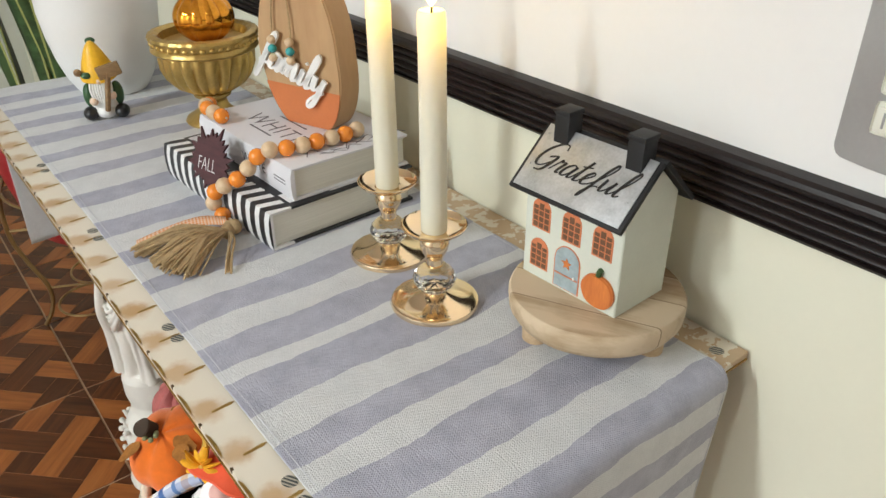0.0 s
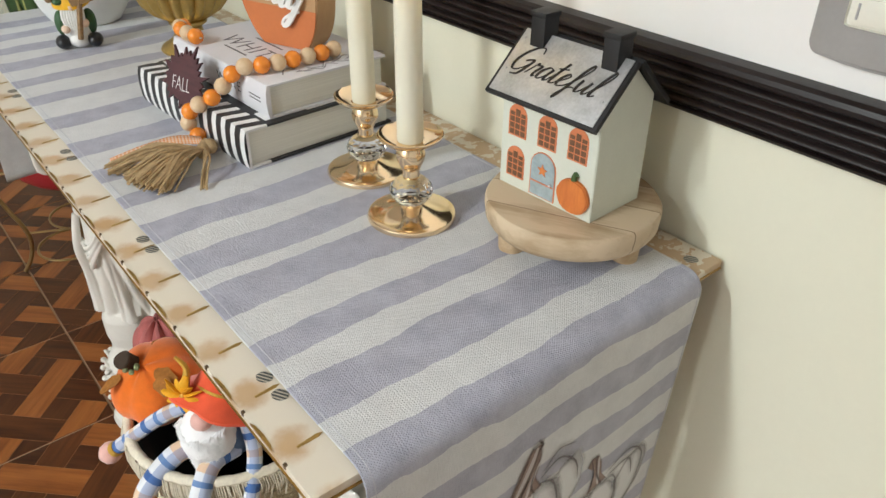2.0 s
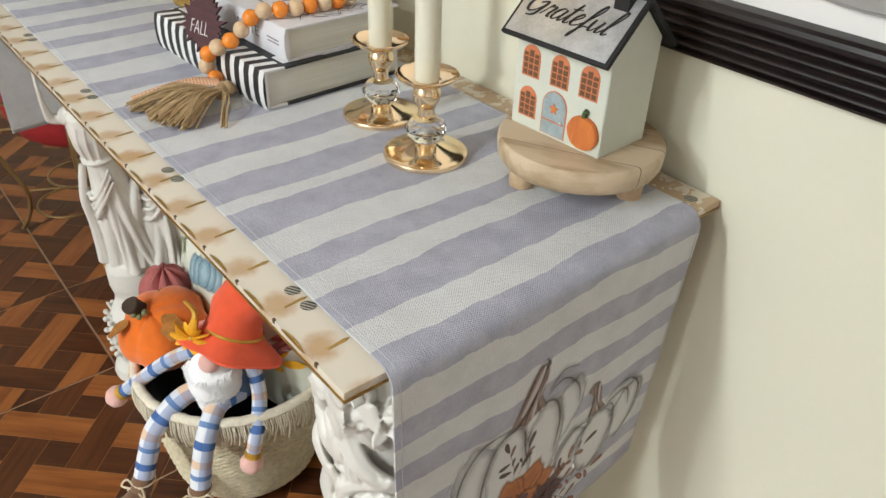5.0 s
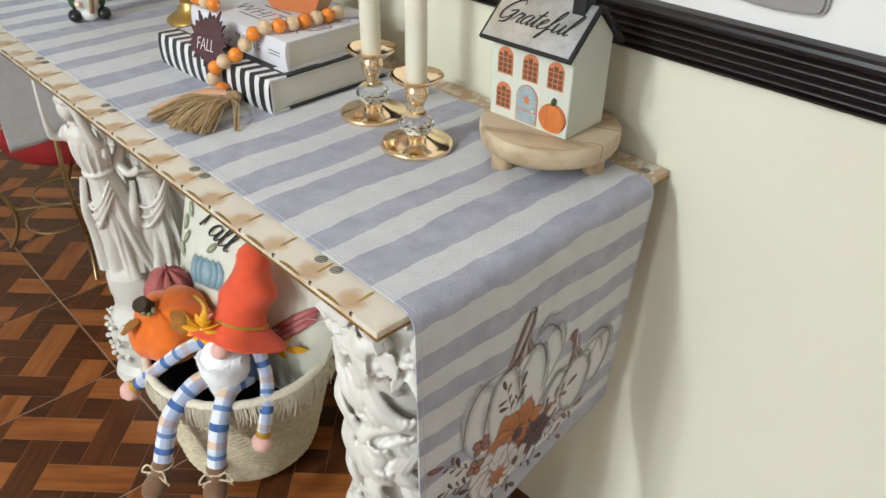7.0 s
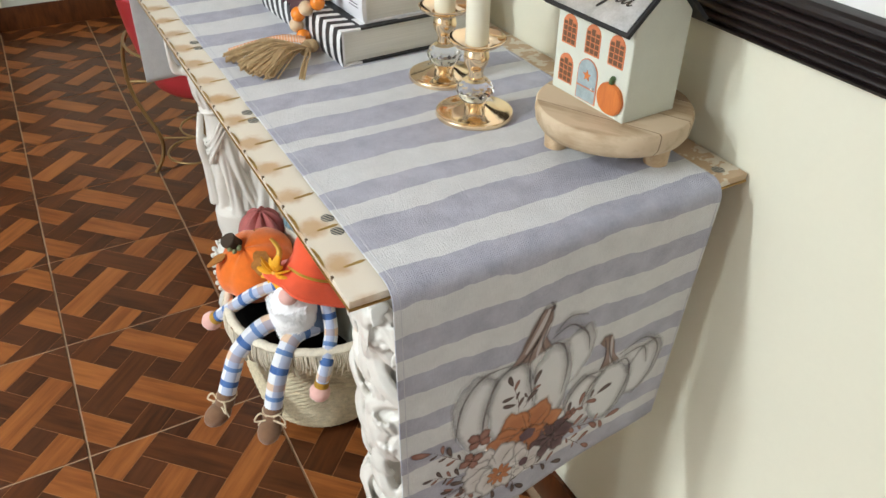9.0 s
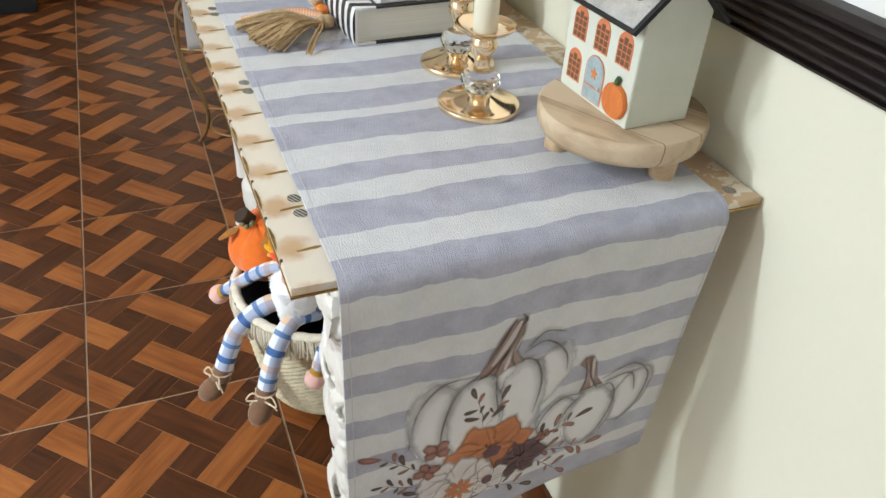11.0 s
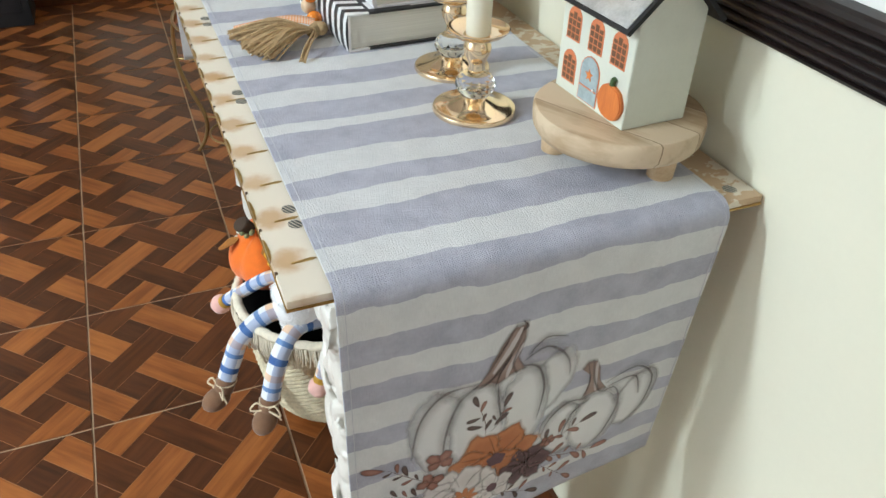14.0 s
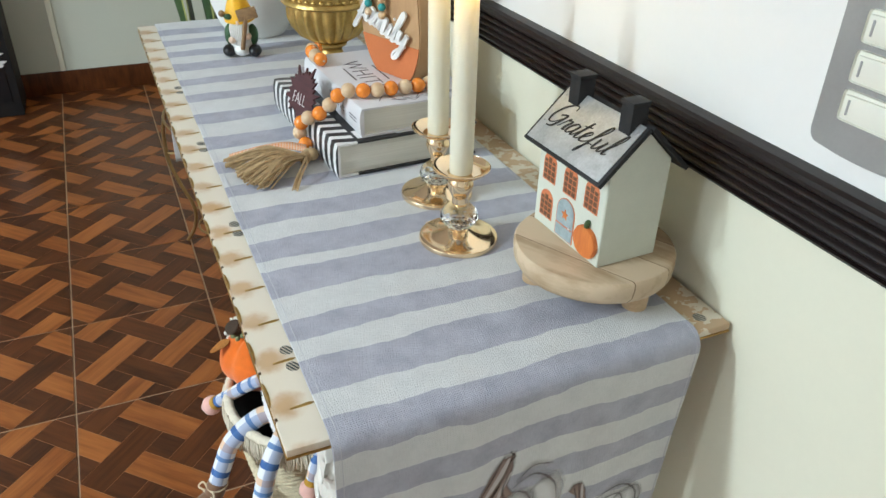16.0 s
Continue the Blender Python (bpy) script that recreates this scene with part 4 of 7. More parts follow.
        if kind == 0:
            ball(bm, c, 0.0095 + 0.005 * rnd.random(), 0, 10)
        elif kind == 1:
            for k in range(5):
                b = 2 * math.pi * k / 5 + i
                t1 = d.cross(Vector((0, 0, 1)))
                ball(bm, c + (t1 * math.cos(b) + Vector((0, 0, 1)) * math.sin(b)) * 0.0085 + d * 0.004, (0.0068, 0.0068, 0.0050), 0, 8)
            ball(bm, c + d * 0.010, 0.0042, 0, 7)
        else:
            leaf(c, d, Vector((rnd.random() - 0.5, rnd.random() - 0.5, 0.9 * rnd.random() - 0.55)), 0.030 + 0.012 * rnd.random(), 0.5 * rnd.random())
    # bundles of wavy locks and pleats falling over the figures
    for i in range(120 if near else 10):
        a = math.pi * (0.35 + 1.3 * rnd.random())
        z = 0.36 + 0.37 * rnd.random() if near else 0.64 + 0.06 * rnd.random()
        rr = (0.086 if near else 0.090) + 0.013 * rnd.random()
        slant, ln, wave = 2.8 * (rnd.random() - 0.5), 0.050 + 0.055 * rnd.random(), 6.3 * rnd.random()
        for strand in range(4):
            pts = []
            for k in range(9):
                t = k / 8
                side = slant * ln * t + 0.0080 * math.sin(wave + 7.5 * t) + (strand - 1.5) * 0.0078 * (1 - 0.4 * t)
                aa = a + side / rr
                r3 = rr + 0.005 * math.sin(wave + 1.2 + 7.5 * t) - 0.010 * t * t - 0.002 * abs(strand - 1.5)
                pts.append(oval_m @ Vector((r3 * math.cos(aa), r3 * math.sin(aa), min(0.757, z - ln * t))))
            tube(bm, pts, 0.0034 + 0.0016 * rnd.random(), 7, 0, 2, lambda t: 0.45 + 0.8 * math.sin(math.pi * (0.12 + 0.8 * t)))
    for v in bm.verts:
        if v.co.y < 0.006:
            v.co.y = 0.006 + 0.05 * (v.co.y - 0.006)
        if v.co.x < front:
            v.co.x = front + 0.35 * (v.co.x - front)
    ob = part("figure_pedestal", bm, M["plaster"], table, "white plaster pedestal carved as draped figures")
    re = ob.modifiers.new("fuse", "REMESH")
    re.mode, re.voxel_size, re.use_smooth_shade = "VOXEL", 0.0017, True
    sm = ob.modifiers.new("soften", "SMOOTH")
    sm.factor, sm.iterations = 0.25, 1
    return ob


statue_pedestal(0.104, 0.096, 3, 0.048, 0.82)
statue_pedestal(0.142, 0.985, 8, 0.052, 0.66)

# ---- table runner ----
RX0, RX1 = 0.033, 0.380


def runner_row(s):
    """Place on the cloth at length s from the near fold: (y, z, hang), hang 0..1 down the near end, -1.. down the far end."""
    r, y0, y1 = 0.017, 0.006, LENGTH - 0.006
    arc = r * math.pi / 2
    if s < 0.008:
        d = 0.008 - s
        if d < arc:
            a = d / r
            return (y0 + 0.002 - r * math.sin(a), CLOTH - r + r * math.cos(a), 0.0)
        return (y0 + 0.002 - r, CLOTH - r - (d - arc), (d - arc) / 0.30)
    if s > y1:
        d = s - y1
        if d < arc:
            a = d / r
            return (y1 + r * math.sin(a), CLOTH - r + r * math.cos(a), 0.0)
        return (y1 + r, CLOTH - r - (d - arc), -(d - arc) / 0.30)
    return (s, CLOTH, 0.0)


def build_runner():
    th = thing("table_runner", (0, 0, 0), 0, "linen table runner with lavender-grey stripes and a pumpkin print", "table runner")
    ss = [-0.334 + 0.008 * i for i in range(41)] + [-0.006 + 0.002 * i for i in range(14)] + [0.024 + 0.012 * i for i in range(98)]
    ss = [s for s in ss if s < LENGTH - 0.008] + [LENGTH - 0.006 + 0.003 * i for i in range(10)] + [LENGTH + 0.028 + 0.01 * i for i in range(29)]
    us = [0, 0.002, 0.004] + [0.02 + 0.96 * i / 38 for i in range(39)] + [0.996, 0.998, 1]
    nu = len(us) - 1
    bm = bmesh.new()
    uv = bm.loops.layers.uv.verify()
    grid = []
    for s in ss:
        row = []
        y, z, hang = runner_row(s)
        for i in range(nu + 1):
            u = us[i]
            x = RX0 + (RX1 - RX0) * u
            yy, zz, xx = y, z, x
            if hang > 0:
                zz += 0.016 * hang * u
                yy += -0.010 * hang * (1 - u) + 0.012 * hang * u - 0.006 * hang * math.sin(u * 3.1) + 0.0025 * hang * math.sin(9 * u + 2)
                xx += -0.012 * hang * u * u
            elif hang < 0:
                yy += 0.008 * -hang * math.sin(5 * u)
                xx += 0.004 * hang
            else:
                zz += 0.0007 * noise.noise(Vector((x * 14, s * 14, 0.3)))
            xx += 0.0012 * noise.noise(Vector((0.0, s * 12, 5.0 + 4 * round(u)))) * (abs(u - 0.5) * 2)
            row.append(bm.verts.new((xx, yy, zz)))
        grid.append(row)
    for j in range(len(ss) - 1):
        for i in range(nu):
            f = bm.faces.new((grid[j][i], grid[j][i + 1], grid[j + 1][i + 1], grid[j + 1][i]))
            for lp, w in zip(f.loops, ((i, j), (i + 1, j), (i + 1, j + 1), (i, j + 1))):
                lp[uv].uv = (RX0 + (RX1 - RX0) * us[w[0]], ss[w[1]])
    cloth = part("cloth", bm, M["runner"], th)
    so = cloth.modifiers.new("thick", "SOLIDIFY")
    so.thickness, so.offset = 0.0014, -1.0
    # stitched hems along both long sides
    for u0 in (0.006, 0.9885):
        bm = bmesh.new()
        pts = []
        for s in ss[2:-2:2]:
            y, z, hang = runner_row(s)
            h = max(hang, 0)
            yy = y - 0.010 * h * (1 - u0) + 0.012 * h * u0 - 0.006 * h * math.sin(u0 * 3.1) + 0.0025 * h * math.sin(9 * u0 + 2)
            if hang < 0:
                continue
            if 0.0 < hang:
                yy -= 0.0003
            pts.append((RX0 + (RX1 - RX0) * (u0 if u0 > 0.5 else u0 + 0.012) - 0.012 * h * u0 * u0, yy, z + (0.0002 if hang == 0 else 0)))
        tube(bm, pts, 0.00035, 5, 0, 0)
        part("hem_stitch", bm, M["hem"], th, "fine raised stitched hem")
    return th


runner = build_runner()


def on_drop(x, z, lift):
    """Place on the near hanging end, lift metres out of the cloth."""
    u = (x - RX0) / (RX1 - RX0)
    hang = max(0.0, (CLOTH - 0.017 - z) / (0.30 - 0.016 * u))
    y = 0.008 - 0.017 - 0.010 * hang * (1 - u) + 0.012 * hang * u - 0.006 * hang * math.sin(u * 3.1) + 0.0025 * hang * math.sin(9 * u + 2)
    return Vector((x - 0.012 * hang * u * u, y - 0.0001 - 0.4 * lift, z))


def print_patch(name, outline, lift, mat, label=""):
    """A printed shape that follows the hanging cloth; outline in (x, z)."""
    bm = bmesh.new()
    cx = sum(p[0] for p in outline) / len(outline)
    cz = sum(p[1] for p in outline) / len(outline)
    uv = bm.loops.layers.uv.verify()
    steps = (1.0, 0.66, 0.33)
    rings = [[bm.verts.new(on_drop(cx + (x - cx) * k, cz + (z - cz) * k, lift)) for x, z in outline] for k in steps]
    n = len(outline)
    for j, (a, b) in enumerate(zip(rings, rings[1:])):
        for i in range(n):
            f = bm.faces.new((a[i], a[(i + 1) % n], b[(i + 1) % n], b[i]))
            for lp, k in zip(f.loops, (steps[j], steps[j], steps[j + 1], steps[j + 1])):
                lp[uv].uv = (k, 0)
    for lp in bm.faces.new(rings[-1]).loops:
        lp[uv].uv = (steps[-1], 0)
    return part(name, bm, mat, runner, label)


def oval(cx, cz, rx, rz, turn=0.0, n=26, wob=0.0, ph=0.0):
    t = radians(turn)
    out = []
    for i in range(n):
        a = 2 * math.pi * i / n
        k = 1 + wob * math.sin(5 * a + ph) + 0.5 * wob * math.sin(9 * a + 2 * ph)
        x, z = rx * k * math.cos(a), rz * k * math.sin(a)
        out.append((cx + x * math.cos(t) - z * math.sin(t), cz + x * math.sin(t) + z * math.cos(t)))
    return out


def print_line(pts, width, mat, lift, name="outline"):
    """A brush line on the hanging cloth, thin at both ends."""
    path = smooth_path([(x, z, 0) for x, z in pts], 7)
    bm = bmesh.new()
    left, right = [], []
    for i, p in enumerate(path):
        d = (path[min(i + 1, len(path) - 1)] - path[max(i - 1, 0)]).normalized()
        w = width * (0.25 + 0.75 * math.sin(math.pi * i / (len(path) - 1)))
        left.append(bm.verts.new(on_drop(p.x - d.y * w, p.y + d.x * w, lift)))
        right.append(bm.verts.new(on_drop(p.x + d.y * w, p.y - d.x * w, lift)))
    for i in range(len(path) - 1):
        bm.faces.new((left[i], left[i + 1], right[i + 1], right[i]))
    return part(name, bm, mat, runner)


def print_leaf(x, z, length, turn, mat, lift=0.0011):
    t = radians(turn)
    out = []
    for i in range(16):
        a = 2 * math.pi * i / 16
        px = length * 0.5 * (1 + math.cos(a))
        pz = length * 0.22 * math.sin(a) * (0.75 + 0.35 * math.cos(a - 0.6))
        out.append((x + px * math.cos(t) - pz * math.sin(t), z + px * math.sin(t) + pz * math.cos(t)))
    print_patch("printed_leaf", out, lift, mat)


def soft_line(pts, width, mat, lift, name="brush_line"):
    """A wide soft brush line on the hanging cloth."""
    path = smooth_path([(x, z, 0) for x, z in pts], 7)
    bm = bmesh.new()
    uv = bm.loops.layers.uv.verify()
    rows, n = [], len(path) - 1
    for i, p in enumerate(path):
        d = (path[min(i + 1, n)] - path[max(i - 1, 0)]).normalized()
        w = width * (0.45 + 0.55 * math.sin(math.pi * i / n))
        rows.append([bm.verts.new(on_drop(p.x - d.y * w * k, p.y + d.x * w * k, lift)) for k in (-1, 0, 1)])
    for i in range(n):
        for j in range(2):
            f = bm.faces.new((rows[i][j], rows[i][j + 1], rows[i + 1][j + 1], rows[i + 1][j]))
            for lp, q in zip(f.loops, ((j - 1, i / n), (j, i / n), (j, (i + 1) / n), (j - 1, (i + 1) / n))):
                lp[uv].uv = q
    return part(name, bm, mat, runner)


def pumpkin_print(lobes, lines):
    for i, (cx, cz, rx, rz, turn) in enumerate(lobes):
        print_patch("printed_pumpkin_lobe", oval(cx, cz, rx * 1.12, rz * 1.10, turn, 34, 0.012, i), 0.0005 + 0.00010 * i, M["wash_pumpkin"], "watercolour white pumpkin lobe")
    for i, (pts, w) in enumerate(lines):
        soft_line(pts, w * 3.4, M["stroke_pale"], 0.00105 + 0.00001 * i, "brush_shade")
        soft_line(pts, w * 0.50, M["stroke_grey"], 0.00120 + 0.00001 * i)


pumpkin_print([(0.224, 0.630, 0.024, 0.042, -25), (0.118, 0.605, 0.031, 0.056, 12), (0.196, 0.603, 0.028, 0.060, -6), (0.152, 0.600, 0.029, 0.058, 2)],
              [([(0.150, 0.657), (0.118, 0.656), (0.096, 0.630), (0.088, 0.585)], 0.0034), ([(0.150, 0.656), (0.131, 0.640), (0.120, 0.605), (0.118, 0.572)], 0.0032), ([(0.169, 0.653), (0.171, 0.628), (0.177, 0.596)], 0.0028), ([(0.188, 0.664), (0.208, 0.656), (0.218, 0.626), (0.214, 0.585)], 0.0032), ([(0.192, 0.668), (0.216, 0.677), (0.239, 0.656), (0.245, 0.630)], 0.0030), ([(0.197, 0.674), (0.213, 0.688), (0.236, 0.682)], 0.0022)])
pumpkin_print([(0.332, 0.568, 0.024, 0.040, -22), (0.248, 0.558, 0.026, 0.038, 14), (0.286, 0.553, 0.030, 0.042, 0)],
              [([(0.276, 0.588), (0.250, 0.593), (0.231, 0.580), (0.222, 0.558)], 0.0030), ([(0.276, 0.588), (0.257, 0.575), (0.247, 0.542)], 0.0026), ([(0.285, 0.590), (0.304, 0.592), (0.313, 0.565), (0.302, 0.528), (0.284, 0.512)], 0.0030), ([(0.290, 0.602), (0.325, 0.613), (0.350, 0.590), (0.346, 0.552), (0.324, 0.528)], 0.0032), ([(0.294, 0.597), (0.326, 0.600), (0.338, 0.570)], 0.0024)])
for pts in ([(0.182, 0.718), (0.195, 0.717), (0.194, 0.696), (0.189, 0.676), (0.197, 0.658), (0.178, 0.652), (0.168, 0.645), (0.158, 0.650), (0.143, 0.650), (0.155, 0.668), (0.166, 0.694)], [(0.256, 0.636), (0.262, 0.645), (0.274, 0.644), (0.281, 0.628), (0.285, 0.608), (0.297, 0.592), (0.279, 0.590), (0.264, 0.589), (0.271, 0.606), (0.269, 0.626), (0.263, 0.632)]):
    print_patch("printed_stem", pts, 0.0013, M["wash_stem"], "brown watercolour pumpkin stem")
for pts, w in (([(0.191, 0.712), (0.182, 0.686), (0.164, 0.660), (0.149, 0.651)], 0.0030), ([(0.182, 0.712), (0.171, 0.690), (0.157, 0.664)], 0.0020), ([(0.190, 0.695), (0.182, 0.670), (0.187, 0.656)], 0.0024), ([(0.180, 0.680), (0.170, 0.662), (0.166, 0.648)], 0.0020), ([(0.187, 0.716), (0.192, 0.708), (0.187, 0.704)], 0.0020)):
    soft_line(pts, w, M["stroke_umber"], 0.0016)
for pts, w in (([(0.270, 0.642), (0.276, 0.612), (0.287, 0.592)], 0.0026), ([(0.264, 0.640), (0.270, 0.615), (0.268, 0.592)], 0.0018)):
    soft_line(pts, w, M["stroke_umber"], 0.0016)
for pts, w in (([(0.187, 0.708), (0.178, 0.688), (0.163, 0.664)], 0.0028), ([(0.190, 0.690), (0.180, 0.668), (0.176, 0.655)], 0.0022), ([(0.275, 0.636), (0.277, 0.614), (0.280, 0.597)], 0.0022)):
    soft_line(pts, w, M["wash_petal"], 0.00145, "brush_streak")
# flowers, leaves and berries
washes = {"print_orange": "wash_orange", "print_purple": "wash_plum", "print_petal": "wash_petal", "print_rust": "wash_rust", "print_peach": "wash_rust", "print_leaf": "wash_leaf"}
for i, (cx, cz, r, mat, n) in enumerate(((0.171, 0.556, 0.040, "print_orange", 6), (0.208, 0.527, 0.026, "print_purple", 6), (0.136, 0.524, 0.034, "print_petal", 8), (0.171, 0.514, 0.020, "print_petal", 5), (0.115, 0.577, 0.013, "print_rust", 4), (0.106, 0.552, 0.012, "print_peach", 4), (0.232, 0.548, 0.008, "print_peach", 5))):
    for k in range(n):
        a = 2 * math.pi * k / n + i
        print_patch("printed_petal", oval(cx + 0.55 * r * math.cos(a) * 1.15, cz + 0.52 * r * math.sin(a) * 0.85, r * 0.66, r * 0.52, math.degrees(a), 22, 0.09, k + 2 * i), 0.0018 + 0.00012 * i + 0.00003 * k, M[washes[mat]])
    for k in range(n):
        a = 2 * math.pi * (k + 0.5) / n + i
        soft_line([(cx + 0.2 * r * math.cos(a), cz + 0.2 * r * math.sin(a)), (cx + 0.55 * r * math.cos(a + 0.15), cz + 0.48 * r * math.sin(a + 0.15)), (cx + 0.95 * r * math.cos(a + 0.2), cz + 0.8 * r * math.sin(a + 0.2))], 0.0016, M[{"print_petal": "stroke_pale", "print_purple": "stroke_umber"}.get(mat, "stroke_rust")], 0.0030)
print_patch("printed_flower_eye", oval(0.173, 0.553, 0.010, 0.008, 0, 18, 0.12), 0.0033, M["print_purple"])
print_patch("printed_flower_eye", oval(0.171, 0.514, 0.006, 0.006, 0, 14, 0.12), 0.0033, M["print_purple"])
for k in range(9):
    a = 2 * math.pi * k / 9
    print_patch("printed_petal", oval(0.140 + 0.009 * math.cos(a), 0.514 + 0.008 * math.sin(a), 0.008, 0.0034, math.degrees(a), 12), 0.0034, M["wash_orange"])
rnd = random.Random(21)
sprays = ((0.100, 0.555, 0.066, 0.583, 7, "print_leaf"), (0.098, 0.535, 0.066, 0.547, 7, "print_leaf"), (0.112, 0.520, 0.076, 0.484, 7, "print_leaf"), (0.110, 0.528, 0.070, 0.512, 5, "print_leaf"), (0.215, 0.545, 0.268, 0.556, 7, "print_leaf"), (0.222, 0.528, 0.290, 0.507, 8, "print_rust"), (0.160, 0.590, 0.152, 0.628, 6, "print_leaf"), (0.164, 0.592, 0.177, 0.618, 4, "print_leaf"), (0.175, 0.505, 0.212, 0.480, 5, "print_leaf"), (0.145, 0.505, 0.118, 0.480, 4, "print_leaf"), (0.150, 0.502, 0.160, 0.478, 4, "print_leaf"), (0.226, 0.515, 0.258, 0.482, 5, "print_rust"), (0.12, 0.535, 0.078, 0.515, 4, "print_rust"))
for x0, z0, x1, z1, n, mat in sprays:
    z1 = max(z1, 0.484)
    print_line([(x0, z0), ((x0 + x1) / 2 + 0.003, (z0 + z1) / 2 - 0.003), (x1, z1)], 0.0004, M["wash_leaf"], 0.0011, "printed_twig")
    d = math.degrees(math.atan2(z1 - z0, x1 - x0))
    for k in range(n):
        t = (k + 1) / n
        size = (0.0095 + 0.0120 * rnd.random() ** 1.5) * (1.1 if "rust" in mat else 1.0)
        print_leaf(x0 + (x1 - x0) * t, z0 + (z1 - z0) * t, size * (1.25 if k == n - 1 else 1), d + (52 if k % 2 else -52) * (k != n - 1) + 30 * rnd.random(), M[washes[mat] if rnd.random() < 0.7 else "wash_rust"], 0.0012 + 0.0001 * (k % 3))


# ---- things on the table ----
def candlestick(at):
    th = thing("candlestick", at, 0, "rose-gold metal candlestick with a faceted crystal ball", "candlestick", "pair of candlesticks")
    bm = bmesh.new()
    lathe(bm, [(0.0405, 0.0), (0.0420, 0.0008), (0.0425, 0.003), (0.0415, 0.0055), (0.0395, 0.0064), (0.036, 0.0066), (0.030, 0.0078), (0.024, 0.0098), (0.018, 0.0128), (0.0135, 0.0155), (0.0105, 0.018)], 64)
    part("foot", bm, M["gold"], th)
    bm = bmesh.new()
    rows = [(0.007, 0.0155), (0.0150, 0.0185), (0.0198, 0.025), (0.0210, 0.0295), (0.0190, 0.035), (0.0135, 0.0405), (0.0065, 0.043)]
    n, rings = 14, []
    for k, (r, z) in enumerate(rows):
        rings.append([bm.verts.new((r * math.cos(2 * math.pi * (i + 0.5 * (k % 2)) / n), r * math.sin(2 * math.pi * (i + 0.5 * (k % 2)) / n), z)) for i in range(n)])
    for k in range(len(rings) - 1):
        a, b = rings[k], rings[k + 1]
        for i in range(n):
            j = (i + 1) % n
            if k % 2 == 0:
                bm.faces.new((a[i], a[j], b[i]))
                bm.faces.new((a[j], b[j], b[i]))
            else:
                bm.faces.new((a[i], b[j], b[i]))
                bm.faces.new((a[i], a[j], b[j]))
    bm.faces.new(rings[0])
    bm.faces.new(rings[-1])
    part("crystal", bm, M["crystal"], th, "clear faceted crystal ball", False)
    bm = bmesh.new()
    lathe(bm, [(0.0075, 0.0425), (0.0085, 0.045), (0.0078, 0.049), (0.0095, 0.054), (0.0125, 0.060), (0.0138, 0.066), (0.0128, 0.071), (0.0118, 0.0735), (0.0125, 0.0755), (0.017, 0.077), (0.024, 0.0795), (0.0292, 0.0835), (0.0305, 0.0862), (0.0298, 0.0865), (0.0285, 0.0845), (0.022, 0.0812), (0.0145, 0.0795), (0.013, 0.0798)], 56)
    part("drip_cup", bm, M["gold"], th)
    return th


def taper_candle(at, height, lean):
    th = thing("taper_candle", at, 0, "burning ivory taper candle standing in a gold candlestick", "candle", "pair of taper candles")
    th.rotation_euler = (radians(lean[0]), radians(lean[1]), 0)
    bm = bmesh.new()
    lathe(bm, [(0.0118, 0.0), (0.0121, 0.004), (0.0120, 0.06), (0.0116, height - 0.01), (0.0112, height - 0.002), (0.0098, height), (0.006, height - 0.0022), (0.0012, height - 0.003)], 36, ripple=lambda a, z: 1 + 0.012 * math.sin(3 * a + z * 60))
    part("wax", bm, M["wax"], th)
    bm = bmesh.new()
    tube(bm, [(0, 0, height - 0.004), (0.0004, 0, height + 0.003), (0.0014, 0.0006, height + 0.007)], 0.0009, 6)
    part("wick", bm, M["wick"], th, "short burnt wick")
    bm = bmesh.new()
    lathe(bm, [(0.0004, height + 0.003), (0.0030, height + 0.006), (0.0046, height + 0.011), (0.0042, height + 0.017), (0.0024, height + 0.025), (0.0003, height + 0.033)], 16)
    part("flame", bm, M["flame"], th, "small yellow candle flame")
    data = bpy.data.lights.new("candle_light", "POINT")
    data.energy, data.color, data.shadow_soft_size = 0.05, (1.0, 0.62, 0.16), 0.002
    lamp = new("candle_light", data)
    lamp.parent = th
    lamp.location = (0, 0, height - 0.009)
    return th


for at, lean in (((0.2445, 0.2275, CLOTH), (0.6, -0.6)), ((0.264, 0.3315, CLOTH), (0.3, -0.9))):
    candlestick(at)
    taper_candle((at[0], at[1], CLOTH + 0.0803), 0.196 if lean[0] > 0.5 else 0.187, lean)


def wooden_riser(at):
    th = thing("wooden_riser", at, 27, "round pale wood riser on short turned feet", "riser")
    bm = bmesh.new()
    lathe(bm, [(0.060, 0.0205), (0.067, 0.0212), (0.0730, 0.0245), (0.0762, 0.0300), (0.0772, 0.040), (0.0770, 0.0455), (0.0755, 0.0476), (0.0735, 0.0480)], 72, ripple=lambda a, z: 1 + 0.005 * math.sin(3 * a) + 0.003 * math.sin(7 * a))
    part("board", bm, M["riser_boards"], th)
    for a in (-98, 20, 128):
        bm = bmesh.new()
        x, y = 0.054 * math.cos(radians(a)), 0.054 * math.sin(radians(a))
        lathe(bm, [(0.0105, 0.0), (0.0118, 0.001), (0.0124, 0.012), (0.0128, 0.026)], 20, Matrix.Translation((x, y, 0)))
        part("foot", bm, M["riser_wood"], th)
    return th


wooden_riser((0.330, 0.104, CLOTH))


